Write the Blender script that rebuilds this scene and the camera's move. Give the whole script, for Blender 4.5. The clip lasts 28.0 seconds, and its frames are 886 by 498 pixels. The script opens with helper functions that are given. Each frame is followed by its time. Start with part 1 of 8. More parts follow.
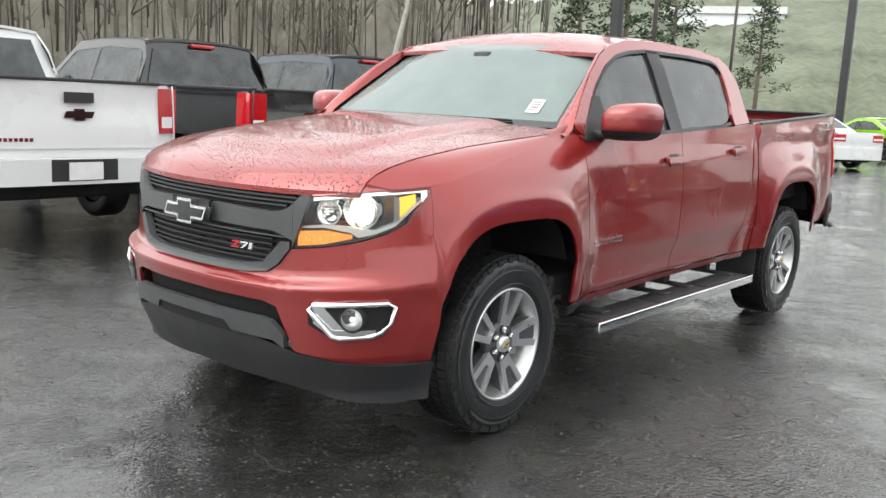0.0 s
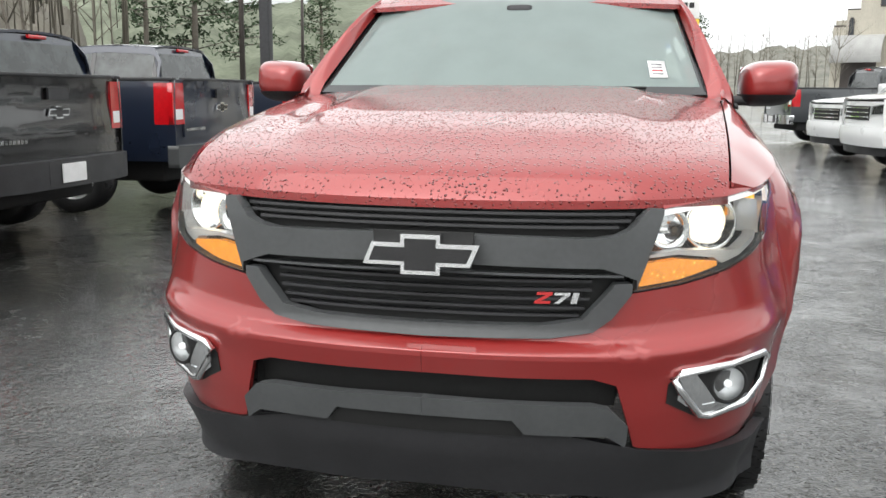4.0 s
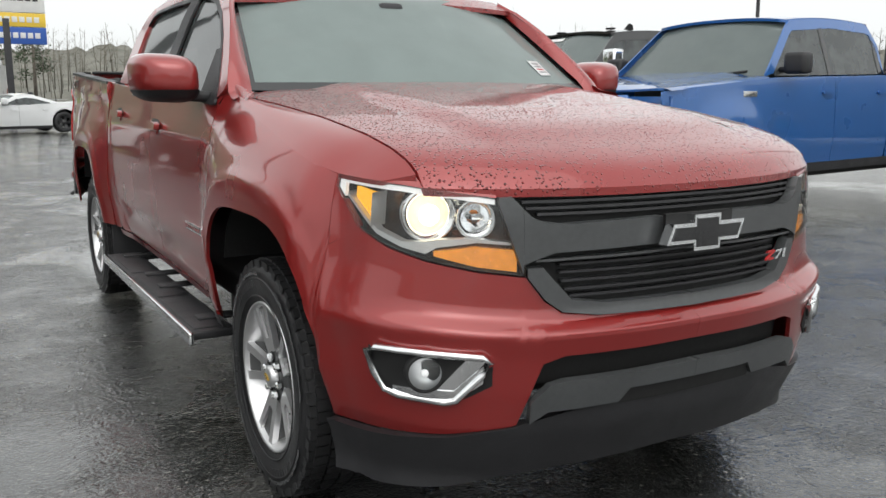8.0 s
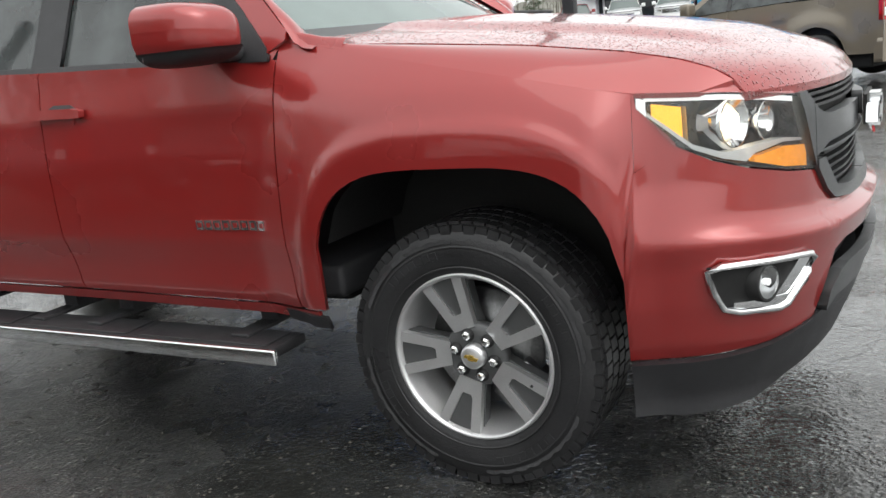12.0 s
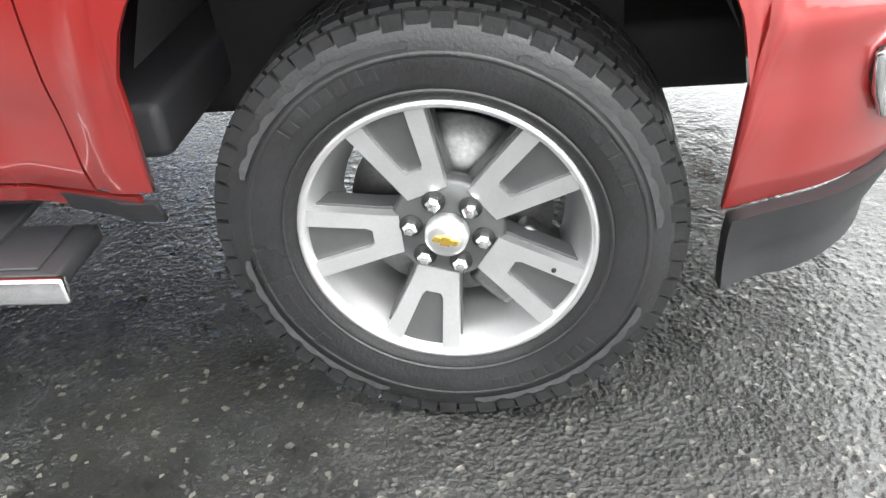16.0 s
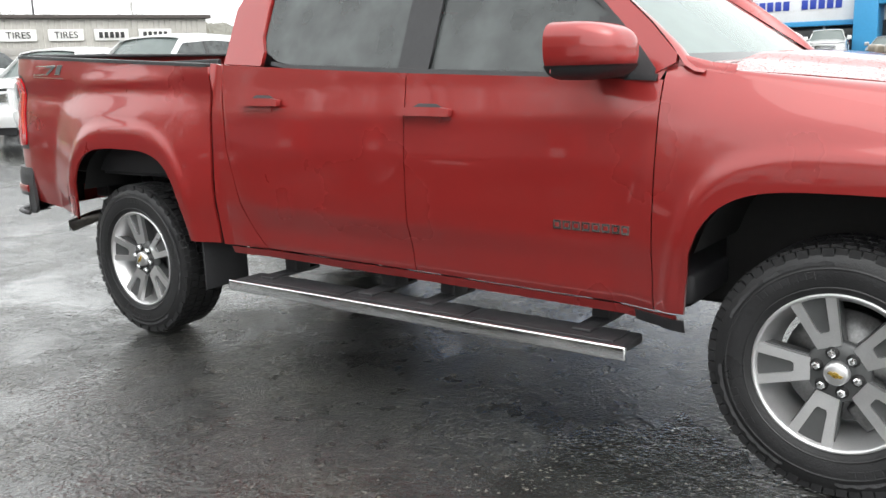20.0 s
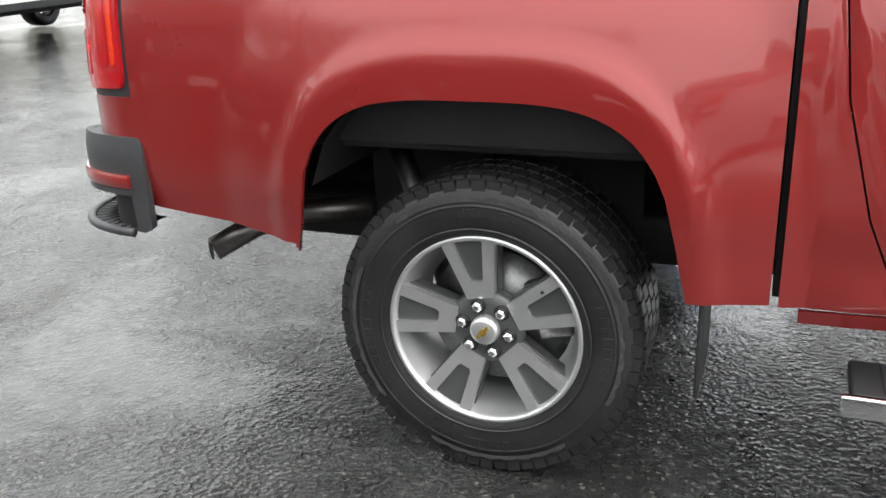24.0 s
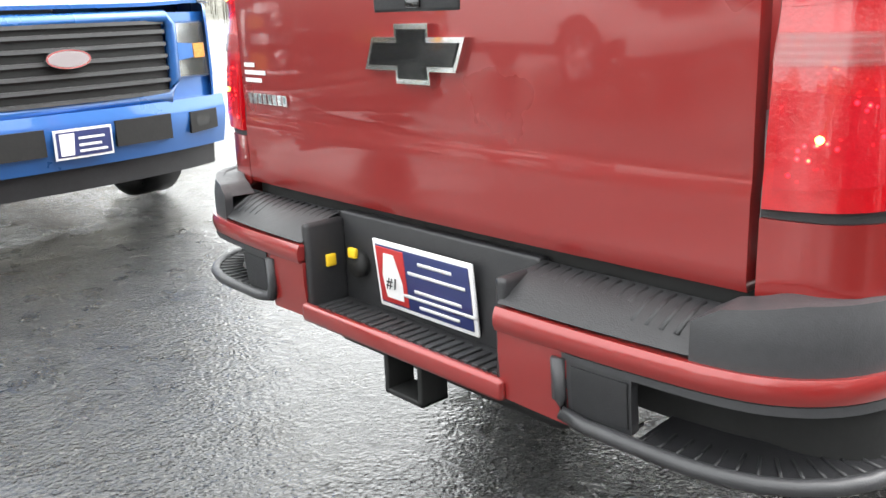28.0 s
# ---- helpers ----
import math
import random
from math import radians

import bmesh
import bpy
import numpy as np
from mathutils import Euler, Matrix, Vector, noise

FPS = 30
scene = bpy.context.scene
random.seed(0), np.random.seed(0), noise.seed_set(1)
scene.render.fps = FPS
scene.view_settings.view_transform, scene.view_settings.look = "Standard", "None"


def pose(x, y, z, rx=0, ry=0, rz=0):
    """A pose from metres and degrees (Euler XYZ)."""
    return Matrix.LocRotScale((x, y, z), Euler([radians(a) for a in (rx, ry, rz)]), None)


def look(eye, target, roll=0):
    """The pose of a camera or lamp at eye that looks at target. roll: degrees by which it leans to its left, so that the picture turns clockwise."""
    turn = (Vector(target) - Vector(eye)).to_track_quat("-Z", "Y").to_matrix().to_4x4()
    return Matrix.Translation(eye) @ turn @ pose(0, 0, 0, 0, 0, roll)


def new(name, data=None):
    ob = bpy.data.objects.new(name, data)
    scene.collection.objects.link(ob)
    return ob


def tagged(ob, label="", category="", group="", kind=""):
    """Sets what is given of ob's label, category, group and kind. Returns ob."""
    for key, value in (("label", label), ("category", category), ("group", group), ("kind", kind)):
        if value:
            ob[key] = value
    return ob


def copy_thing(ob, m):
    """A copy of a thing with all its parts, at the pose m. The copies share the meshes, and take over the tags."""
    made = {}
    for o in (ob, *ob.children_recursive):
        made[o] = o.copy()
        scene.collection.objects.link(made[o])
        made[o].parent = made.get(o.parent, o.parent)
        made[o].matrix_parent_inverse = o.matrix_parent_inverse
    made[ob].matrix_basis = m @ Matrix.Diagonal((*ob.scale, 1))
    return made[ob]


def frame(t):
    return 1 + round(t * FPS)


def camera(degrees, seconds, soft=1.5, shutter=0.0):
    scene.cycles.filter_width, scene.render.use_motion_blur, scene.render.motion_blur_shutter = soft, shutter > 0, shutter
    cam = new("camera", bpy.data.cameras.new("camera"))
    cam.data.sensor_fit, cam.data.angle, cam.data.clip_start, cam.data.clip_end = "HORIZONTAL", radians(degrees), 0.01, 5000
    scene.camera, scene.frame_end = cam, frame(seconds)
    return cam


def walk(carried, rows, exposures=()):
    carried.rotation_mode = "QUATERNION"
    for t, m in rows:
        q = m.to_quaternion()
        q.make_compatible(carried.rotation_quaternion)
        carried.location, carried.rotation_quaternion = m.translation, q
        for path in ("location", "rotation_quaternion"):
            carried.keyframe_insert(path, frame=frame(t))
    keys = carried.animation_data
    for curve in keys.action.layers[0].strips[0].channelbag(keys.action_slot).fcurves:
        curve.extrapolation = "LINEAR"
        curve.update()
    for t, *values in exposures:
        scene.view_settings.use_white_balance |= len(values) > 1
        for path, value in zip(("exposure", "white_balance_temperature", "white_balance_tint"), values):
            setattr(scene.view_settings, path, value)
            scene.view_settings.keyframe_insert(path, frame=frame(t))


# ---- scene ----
LENS = 53.4
cam = camera(LENS, 28.0, soft=1.5)
PATH = [
    (0, (2.921, -2.912, 1.368), (1.666, -1.391, 1.034), 2.8),
    (0.5, (2.687, -2.854, 1.341), (1.424, -1.338, 1.012), 2.9),
    (1, (2.396, -2.79, 1.357), (1.159, -1.257, 1.01), 3.3),
    (1.5, (2.023, -2.825, 1.329), (1.029, -1.127, 0.971), 4.3),
    (2, (1.712, -2.888, 1.331), (0.772, -1.159, 0.973), 2.4),
    (2.5, (1.377, -2.849, 1.322), (0.428, -1.119, 0.993), 2.3),
    (4.5, (0.169, -2.945, 1.262), (0.011, -0.983, 0.907), 0.2),
    (5, (-0.102, -2.99, 1.262), (-0.124, -1.02, 0.917), 0.3),
    (5.5, (-0.402, -2.909, 1.285), (-0.3, -0.943, 0.93), 0.1),
    (6, (-0.779, -2.872, 1.281), (-0.386, -0.945, 0.917), 0.4),
    (6.5, (-0.964, -2.844, 1.287), (-0.533, -0.928, 0.908), -1.1),
    (7, (-1.191, -2.737, 1.275), (-0.69, -0.831, 0.932), -2.1),
    (7.5, (-1.539, -2.688, 1.283), (-0.773, -0.874, 0.934), -1.1),
    (8, (-1.719, -2.576, 1.257), (-0.742, -0.866, 0.907), -0.1),
    (8.5, (-1.877, -2.396, 1.257), (-0.775, -0.766, 0.898), 0.5),
    (9, (-2.086, -2.264, 1.252), (-0.775, -0.798, 0.888), -0.4),
    (9.5, (-2.278, -2.13, 1.261), (-0.908, -0.725, 0.88), -2.2),
    (10, (-2.419, -1.901, 1.275), (-1.019, -0.515, 0.927), -3.6),
    (10.5, (-2.632, -1.737, 1.272), (-1.124, -0.478, 0.899), -4.0),
    (11, (-2.75, -1.57, 1.259), (-1.18, -0.395, 0.866), -5.0),
    (11.5, (-2.701, -1.401, 1.279), (-1.192, -0.156, 0.862), -8.0),
    (12, (-2.867, -1.07, 1.213), (-1.171, -0.112, 0.76), -6.2),
    (12.5, (-2.851, -0.812, 1.147), (-1.064, -0.072, 0.637), -6.0),
    (14.5, (-2.063, -0.153, 1.122), (-0.284, -0.082, 0.211), -3.8),
    (15, (-1.971, -0.185, 1.117), (-0.274, -0.024, 0.071), -5.1),
    (15.5, (-1.946, -0.165, 1.132), (-0.316, 0.044, -0.008), -6.1),
    (16, (-2.032, -0.196, 1.127), (-0.384, 0.094, 0.031), -7.2),
    (16.5, (-2.274, -0.297, 1.177), (-0.552, 0.088, 0.236), -5.9),
    (17, (-2.601, -0.479, 1.223), (-0.837, 0.044, 0.438), -6.6),
    (17.5, (-2.898, -0.765, 1.23), (-1.145, 0.037, 0.7), -6.2),
    (18, (-3.186, -0.882, 1.297), (-1.483, 0.113, 0.965), -3.9),
    (18.5, (-3.392, -1.039, 1.295), (-1.854, 0.208, 1.009), -3.3),
    (19, (-3.478, -1.059, 1.326), (-1.992, 0.243, 1.015), -1.8),
    (19.5, (-3.575, -0.84, 1.3), (-2.054, 0.404, 0.928), -1.8),
    (20, (-3.459, -0.522, 1.277), (-1.883, 0.64, 0.871), -1.8),
    (20.5, (-3.359, -0.176, 1.324), (-1.727, 0.9, 0.905), -1.1),
    (21, (-3.271, 0.193, 1.358), (-1.599, 1.197, 0.916), -3.2),
    (21.5, (-3.238, 0.568, 1.266), (-1.63, 1.707, 0.927), -2.7),
    (23.5, (-2.823, 2.24, 1.284), (-1.056, 3.09, 0.894), -3.0),
    (24, (-2.665, 2.646, 1.27), (-0.916, 3.339, 0.59), -2.2),
    (24.5, (-2.63, 3.073, 1.283), (-0.769, 3.675, 0.866), -0.4),
    (25, (-2.564, 3.434, 1.323), (-0.642, 3.895, 1.015), -2.3),
    (25.5, (-2.413, 3.906, 1.3), (-0.466, 4.216, 0.966), -2.9),
    (26, (-2.291, 4.314, 1.246), (-0.331, 4.35, 0.851), -1.8),
    (26.5, (-2.142, 4.659, 1.223), (-0.216, 4.376, 0.765), -3.1),
    (27, (-1.887, 5.043, 1.229), (-0.036, 4.453, 0.756), -2.6),
    (27.5, (-1.66, 5.352, 1.238), (0.053, 4.445, 0.745), -3.2),
    (28, (-1.298, 5.496, 1.196), (0.146, 4.218, 0.666), -2.1),
]
EXPOSURE = [(0.0, 1.3), (2.0, 1.2), (5.0, 1.0), (6.0, 0.65), (7.0, 0.7), (8.0, 0.55), (10.0, 0.65), (10.5, 0.5), (11.0, 1.02), (12.0, 1.0), (15.0, 2.55), (16.6, 2.7), (17.0, 2.6), (18.0, 1.15), (18.6, 0.5), (19.0, 0.5), (20.0, 1.5), (21.5, 1.8), (23.5, 1.5), (24.0, 1.65), (24.5, 2.2), (25.0, 0.95), (26.0, 0.75), (27.0, 2.1), (28.0, 2.3)]
walk(cam, [(t, look(eye, target, roll)) for t, eye, target, roll in PATH],
     exposures=EXPOSURE)

# ---- overcast daylight: grey sky, weak broad sun ----
world = bpy.data.worlds.new("overcast_sky")
scene.world = world
world.use_nodes = True
wn, wl = world.node_tree.nodes, world.node_tree.links
wn.clear()
sky = wn.new("ShaderNodeTexSky")
sky.sky_type = "NISHITA"
sky.sun_disc = False
sky.sun_elevation, sky.sun_rotation = radians(48), radians(200)
sky.air_density, sky.dust_density, sky.ozone_density = 1.2, 6.0, 1.0
hs = wn.new("ShaderNodeHueSaturation")
hs.inputs["Saturation"].default_value = 0.10
hs.inputs["Value"].default_value = 1.0
wl.new(sky.outputs[0], hs.inputs["Color"])
cloud = wn.new("ShaderNodeMix")
cloud.data_type = "RGBA"
cloud.inputs[0].default_value = 0.65
cloud.inputs[7].default_value = (9.4, 9.7, 9.7, 1)
wl.new(hs.outputs[0], cloud.inputs[6])
bg = wn.new("ShaderNodeBackground")
bg.inputs[1].default_value = 0.10
wl.new(cloud.outputs[2], bg.inputs[0])
wo = wn.new("ShaderNodeOutputWorld")
wl.new(bg.outputs[0], wo.inputs[0])
sun = new("sun", bpy.data.lights.new("sun", "SUN"))
sun.data.energy, sun.data.angle, sun.data.color = 0.6, radians(70), (1.0, 0.97, 0.93)
sun.matrix_world = look((0, 0, 30), (0 + 6, 0 + 12, 0))


# ---- materials ----
def nmat(name, base, rough=0.5, metal=0.0, var=0.0, vscale=8.0, bump=0.0, bscale=200.0, coat=0.0,
         rvar=0.0, rscale=3.0, spec=0.5, emit=None, estr=0.0, island=0.0, tint2=None):
    """A procedural surface: base colour varied at two scales, roughness patches and fine relief."""
    m = bpy.data.materials.new(name)
    m.use_nodes = True
    n, l = m.node_tree.nodes, m.node_tree.links
    p = n["Principled BSDF"]
    p.inputs["Base Color"].default_value = (*base, 1)
    p.inputs["Roughness"].default_value = rough
    p.inputs["Metallic"].default_value = metal
    p.inputs["Specular IOR Level"].default_value = spec
    p.inputs["Coat Weight"].default_value = coat
    p.inputs["Coat Roughness"].default_value = 0.04
    tc = n.new("ShaderNodeTexCoord")
    if var > 0:
        a = n.new("ShaderNodeTexNoise")
        a.inputs["Scale"].default_value = vscale
        a.inputs["Detail"].default_value = 6
        b = n.new("ShaderNodeTexNoise")
        b.inputs["Scale"].default_value = vscale * 9
        b.inputs["Detail"].default_value = 3
        l.new(tc.outputs["Object"], a.inputs["Vector"])
        l.new(tc.outputs["Object"], b.inputs["Vector"])
        mixf = n.new("ShaderNodeMath")
        mixf.operation = "MULTIPLY_ADD"
        mixf.inputs[1].default_value = 0.4
        l.new(b.outputs[0], mixf.inputs[0])
        half = n.new("ShaderNodeMath")
        half.operation = "MULTIPLY"
        half.inputs[1].default_value = 0.6
        l.new(a.outputs[0], half.inputs[0])
        l.new(half.outputs[0], mixf.inputs[2])
        r = n.new("ShaderNodeValToRGB")
        t2 = tint2 or base
        lo = [max(0.0, c * (1 - var)) for c in base]
        hi = [min(1.0, c * (1 + var)) for c in t2]
        r.color_ramp.elements[0].position, r.color_ramp.elements[1].position = 0.33, 0.67
        r.color_ramp.elements[0].color, r.color_ramp.elements[1].color = (*lo, 1), (*hi, 1)
        l.new(mixf.outputs[0], r.inputs[0])
        out = r.outputs[0]
        if island > 0:
            g = n.new("ShaderNodeNewGeometry")
            hv = n.new("ShaderNodeHueSaturation")
            mr = n.new("ShaderNodeMapRange")
            mr.inputs[3].default_value, mr.inputs[4].default_value = 1 - island, 1 + island
            l.new(g.outputs["Random Per Island"], mr.inputs[0])
            l.new(mr.outputs[0], hv.inputs["Value"])
            l.new(out, hv.inputs["Color"])
            out = hv.outputs[0]
        l.new(out, p.inputs["Base Color"])
    if rvar > 0:
        q = n.new("ShaderNodeTexNoise")
        q.inputs["Scale"].default_value = rscale
        q.inputs["Detail"].default_value = 5
        l.new(tc.outputs["Object"], q.inputs["Vector"])
        mr = n.new("ShaderNodeMapRange")
        mr.inputs[1].default_value, mr.inputs[2].default_value = 0.3, 0.7
        mr.inputs[3].default_value, mr.inputs[4].default_value = max(0.01, rough - rvar), rough + rvar
        l.new(q.outputs[0], mr.inputs[0])
        l.new(mr.outputs[0], p.inputs["Roughness"])
    if bump > 0:
        q = n.new("ShaderNodeTexNoise")
        q.inputs["Scale"].default_value = bscale
        q.inputs["Detail"].default_value = 4
        l.new(tc.outputs["Object"], q.inputs["Vector"])
        bp = n.new("ShaderNodeBump")
        bp.inputs["Strength"].default_value = bump
        bp.inputs["Distance"].default_value = 0.004
        l.new(q.outputs[0], bp.inputs["Height"])
        l.new(bp.outputs[0], p.inputs["Normal"])
    if emit:
        p.inputs["Emission Color"].default_value = (*emit, 1)
        p.inputs["Emission Strength"].default_value = estr
    return m


def paint(name, base, beads=0.0, metal=0.25, rough=0.28):
    """Wet clear-coated car paint; beads: relief of standing rain drops."""
    m = nmat(name, base, rough, metal, var=0.02, vscale=1.2, coat=1.0, rvar=0.012, rscale=2.0)
    if beads <= 0.05:
        return m
    n, l = m.node_tree.nodes, m.node_tree.links
    p = n["Principled BSDF"]
    tc = n.new("ShaderNodeTexCoord")
    v = n.new("ShaderNodeTexVoronoi")
    v.inputs["Scale"].default_value = 112 if beads > 0.5 else 150
    v.inputs["Randomness"].default_value = 1.0
    l.new(tc.outputs["Object"], v.inputs["Vector"])
    sep = n.new("ShaderNodeSeparateColor")
    l.new(v.outputs["Color"], sep.inputs[0])
    size = n.new("ShaderNodeMapRange")
    patch = n.new("ShaderNodeTexNoise")
    patch.inputs["Scale"].default_value = 3.0
    l.new(tc.outputs["Object"], patch.inputs["Vector"])
    keep = n.new("ShaderNodeMath")
    keep.operation = "MULTIPLY"
    l.new(sep.outputs[0], keep.inputs[0])
    l.new(patch.outputs[0], keep.inputs[1])
    size.inputs[1].default_value, size.inputs[2].default_value = (0.0, 0.10) if beads > 0.5 else (0.36, 0.6)
    size.inputs[3].default_value, size.inputs[4].default_value = 0.0, 0.42
    src = keep.outputs[0]
    if beads > 0.5:
        # drops stand on the flat upper surfaces and run off the steep nose
        sx = n.new("ShaderNodeSeparateXYZ")
        l.new(tc.outputs["Object"], sx.inputs[0])
        up = n.new("ShaderNodeMapRange")
        up.inputs[1].default_value, up.inputs[2].default_value = 1.09, 1.17
        up.inputs[3].default_value, up.inputs[4].default_value = 0.25, 1.0
        l.new(sx.outputs[2], up.inputs[0])
        lim = n.new("ShaderNodeMath")
        lim.operation = "MULTIPLY"
        l.new(src, lim.inputs[0])
        l.new(up.outputs[0], lim.inputs[1])
        src = lim.outputs[0]
    l.new(src, size.inputs[0])
    h = n.new("ShaderNodeMath")
    h.operation = "SUBTRACT"
    l.new(size.outputs[0], h.inputs[0])
    l.new(v.outputs["Distance"], h.inputs[1])
    c = n.new("ShaderNodeMath")
    c.operation = "MAXIMUM"
    c.inputs[1].default_value = 0.0
    l.new(h.outputs[0], c.inputs[0])
    bp = n.new("ShaderNodeBump")
    bp.inputs["Strength"].default_value = max(0.04, beads)
    bp.inputs["Distance"].default_value = 0.05 if beads > 0.5 else 0.01
    l.new(c.outputs[0], bp.inputs["Height"])
    l.new(bp.outputs[0], p.inputs["Coat Normal"])
    l.new(bp.outputs[0], p.inputs["Normal"])
    return m


def glass(name, tint, film, filmw, gloss=1.5, patchy=0.04):
    """Window glass: clear tint, a light-scattering film for drizzle and painted-in reflection, and mirror gloss by
    Fresnel.
    """
    m = bpy.data.materials.new(name)
    m.use_nodes = True
    n, l = m.node_tree.nodes, m.node_tree.links
    n.clear()
    t = n.new("ShaderNodeBsdfTransparent")
    t.inputs[0].default_value = (*tint, 1)
    d = n.new("ShaderNodeBsdfDiffuse")
    d.inputs[0].default_value = (*film, 1)
    g = n.new("ShaderNodeBsdfGlossy")
    g.inputs["Roughness"].default_value = 0.03
    tc = n.new("ShaderNodeTexCoord")
    no = n.new("ShaderNodeTexNoise")
    no.inputs["Scale"].default_value = 5.0
    no.inputs["Detail"].default_value = 8
    l.new(tc.outputs["Object"], no.inputs["Vector"])
    mr = n.new("ShaderNodeMapRange")
    mr.inputs[1].default_value, mr.inputs[2].default_value = 0.35, 0.65
    mr.inputs[3].default_value, mr.inputs[4].default_value = filmw * (1 - patchy), min(1.0, filmw * (1 + patchy))
    l.new(no.outputs[0], mr.inputs[0])
    m1 = n.new("ShaderNodeMixShader")
    l.new(mr.outputs[0], m1.inputs[0])
    l.new(t.outputs[0], m1.inputs[1])
    l.new(d.outputs[0], m1.inputs[2])
    f = n.new("ShaderNodeFresnel")
    f.inputs[0].default_value = gloss
    m2 = n.new("ShaderNodeMixShader")
    l.new(f.outputs[0], m2.inputs[0])
    l.new(m1.outputs[0], m2.inputs[1])
    l.new(g.outputs[0], m2.inputs[2])
    o = n.new("ShaderNodeOutputMaterial")
    l.new(m2.outputs[0], o.inputs[0])
    return m


def wet_asphalt():
    """Old asphalt after rain: coarse aggregate, smooth standing water in the hollows, cracks and grit."""
    m = bpy.data.materials.new("wet_asphalt")
    m.use_nodes = True
    n, l = m.node_tree.nodes, m.node_tree.links
    p = n["Principled BSDF"]
    tc = n.new("ShaderNodeTexCoord")

    def noise_node(scale, detail=4, rough=0.5, dist=0.0):
        q = n.new("ShaderNodeTexNoise")
        q.inputs["Scale"].default_value, q.inputs["Detail"].default_value = scale, detail
        q.inputs["Roughness"].default_value, q.inputs["Distortion"].default_value = rough, dist
        l.new(tc.outputs["Object"], q.inputs["Vector"])
        return q

    def ranged(src, a, b, c, d):
        q = n.new("ShaderNodeMapRange")
        q.inputs[1].default_value, q.inputs[2].default_value = a, b
        q.inputs[3].default_value, q.inputs[4].default_value = c, d
        l.new(src, q.inputs[0])
        return q.outputs[0]

    def maths(op, a, b):
        q = n.new("ShaderNodeMath")
        q.operation = op
        for i, s in enumerate((a, b)):
            if isinstance(s, (int, float)):
                q.inputs[i].default_value = s
            else:
                l.new(s, q.inputs[i])
        return q.outputs[0]

    pool = noise_node(0.42, 7, 0.62, 0.4)
    water = ranged(maths("ADD", pool.outputs[0], maths("MULTIPLY", noise_node(16.0, 3).outputs[0], 0.10)), 0.545, 0.63, 0.0, 1.0)
    mid = noise_node(7.0, 5, 0.6)
    grit = noise_node(95.0, 3, 0.7)
    stone = n.new("ShaderNodeTexVoronoi")
    stone.inputs["Scale"].default_value = 95.0
    l.new(tc.outputs["Object"], stone.inputs["Vector"])
    crack = n.new("ShaderNodeTexVoronoi")
    crack.feature = "DISTANCE_TO_EDGE"
    crack.inputs["Scale"].default_value = 0.62
    warp = noise_node(3.0, 4)
    addv = n.new("ShaderNodeVectorMath")
    addv.operation = "MULTIPLY_ADD"
    addv.inputs[1].default_value = (0.5, 0.5, 0.0)
    l.new(warp.outputs["Color"], addv.inputs[0])
    l.new(tc.outputs["Object"], addv.inputs[2])
    l.new(addv.outputs[0], crack.inputs["Vector"])
    crk = maths("MULTIPLY", ranged(crack.outputs[0], 0.0, 0.007, 1.0, 0.0), ranged(noise_node(0.35, 2).outputs[0], 0.58, 0.66, 0.0, 1.0))
    r = n.new("ShaderNodeValToRGB")
    for e, pos, col in zip(r.color_ramp.elements, (0.36, 0.68), ((0.004, 0.0042, 0.0042), (0.042, 0.043, 0.041))):
        e.position, e.color = pos, (*col, 1)
    l.new(maths("ADD", maths("MULTIPLY", mid.outputs[0], 0.5), maths("MULTIPLY", grit.outputs[0], 0.5)), r.inputs[0])
    fleck = n.new("ShaderNodeMix")
    fleck.data_type = "RGBA"
    sepc = n.new("ShaderNodeSeparateColor")
    l.new(stone.outputs["Color"], sepc.inputs[0])
    l.new(ranged(sepc.outputs[0], 0.94, 0.995, 0.0, 0.45), fleck.inputs[0])
    l.new(r.outputs[0], fleck.inputs[6])
    fleck.inputs[7].default_value = (0.24, 0.23, 0.20, 1)
    dirt = n.new("ShaderNodeMix")
    dirt.data_type = "RGBA"
    l.new(ranged(noise_node(1.3, 6, 0.65).outputs[0], 0.52, 0.72, 0.0, 0.5), dirt.inputs[0])
    l.new(fleck.outputs[2], dirt.inputs[6])
    dirt.inputs[7].default_value = (0.036, 0.033, 0.024, 1)
    dark = n.new("ShaderNodeMix")
    dark.data_type = "RGBA"
    l.new(maths("MULTIPLY", crk, 0.8), dark.inputs[0])
    l.new(dirt.outputs[2], dark.inputs[6])
    dark.inputs[7].default_value = (0.012, 0.012, 0.012, 1)
    l.new(dark.outputs[2], p.inputs["Base Color"])
    rr = ranged(mid.outputs[0], 0.3, 0.7, 0.22, 0.42)
    rw = maths("MULTIPLY", rr, maths("SUBTRACT", 1.0, maths("MULTIPLY", water, 0.85)))
    l.new(rw, p.inputs["Roughness"])
    p.inputs["Specular IOR Level"].default_value = 0.35
    lump = noise_node(26.0, 4, 0.65)
    rough_h = maths("ADD", maths("ADD", maths("MULTIPLY", stone.outputs[0], 0.8), grit.outputs[0]), maths("MULTIPLY", lump.outputs[0], 0.7))
    amp = maths("SUBTRACT", 1.0, maths("MULTIPLY", water, 0.78))
    hh = maths("SUBTRACT", maths("MULTIPLY", rough_h, amp), maths("MULTIPLY", crk, 0.8))
    rip = noise_node(9.0, 2)
    hh = maths("ADD", hh, maths("MULTIPLY", rip.outputs[0], 0.30))
    bp = n.new("ShaderNodeBump")
    bp.inputs["Strength"].default_value = 1.0
    bp.inputs["Distance"].default_value = 0.008
    l.new(hh, bp.inputs["Height"])
    l.new(bp.outputs[0], p.inputs["Normal"])
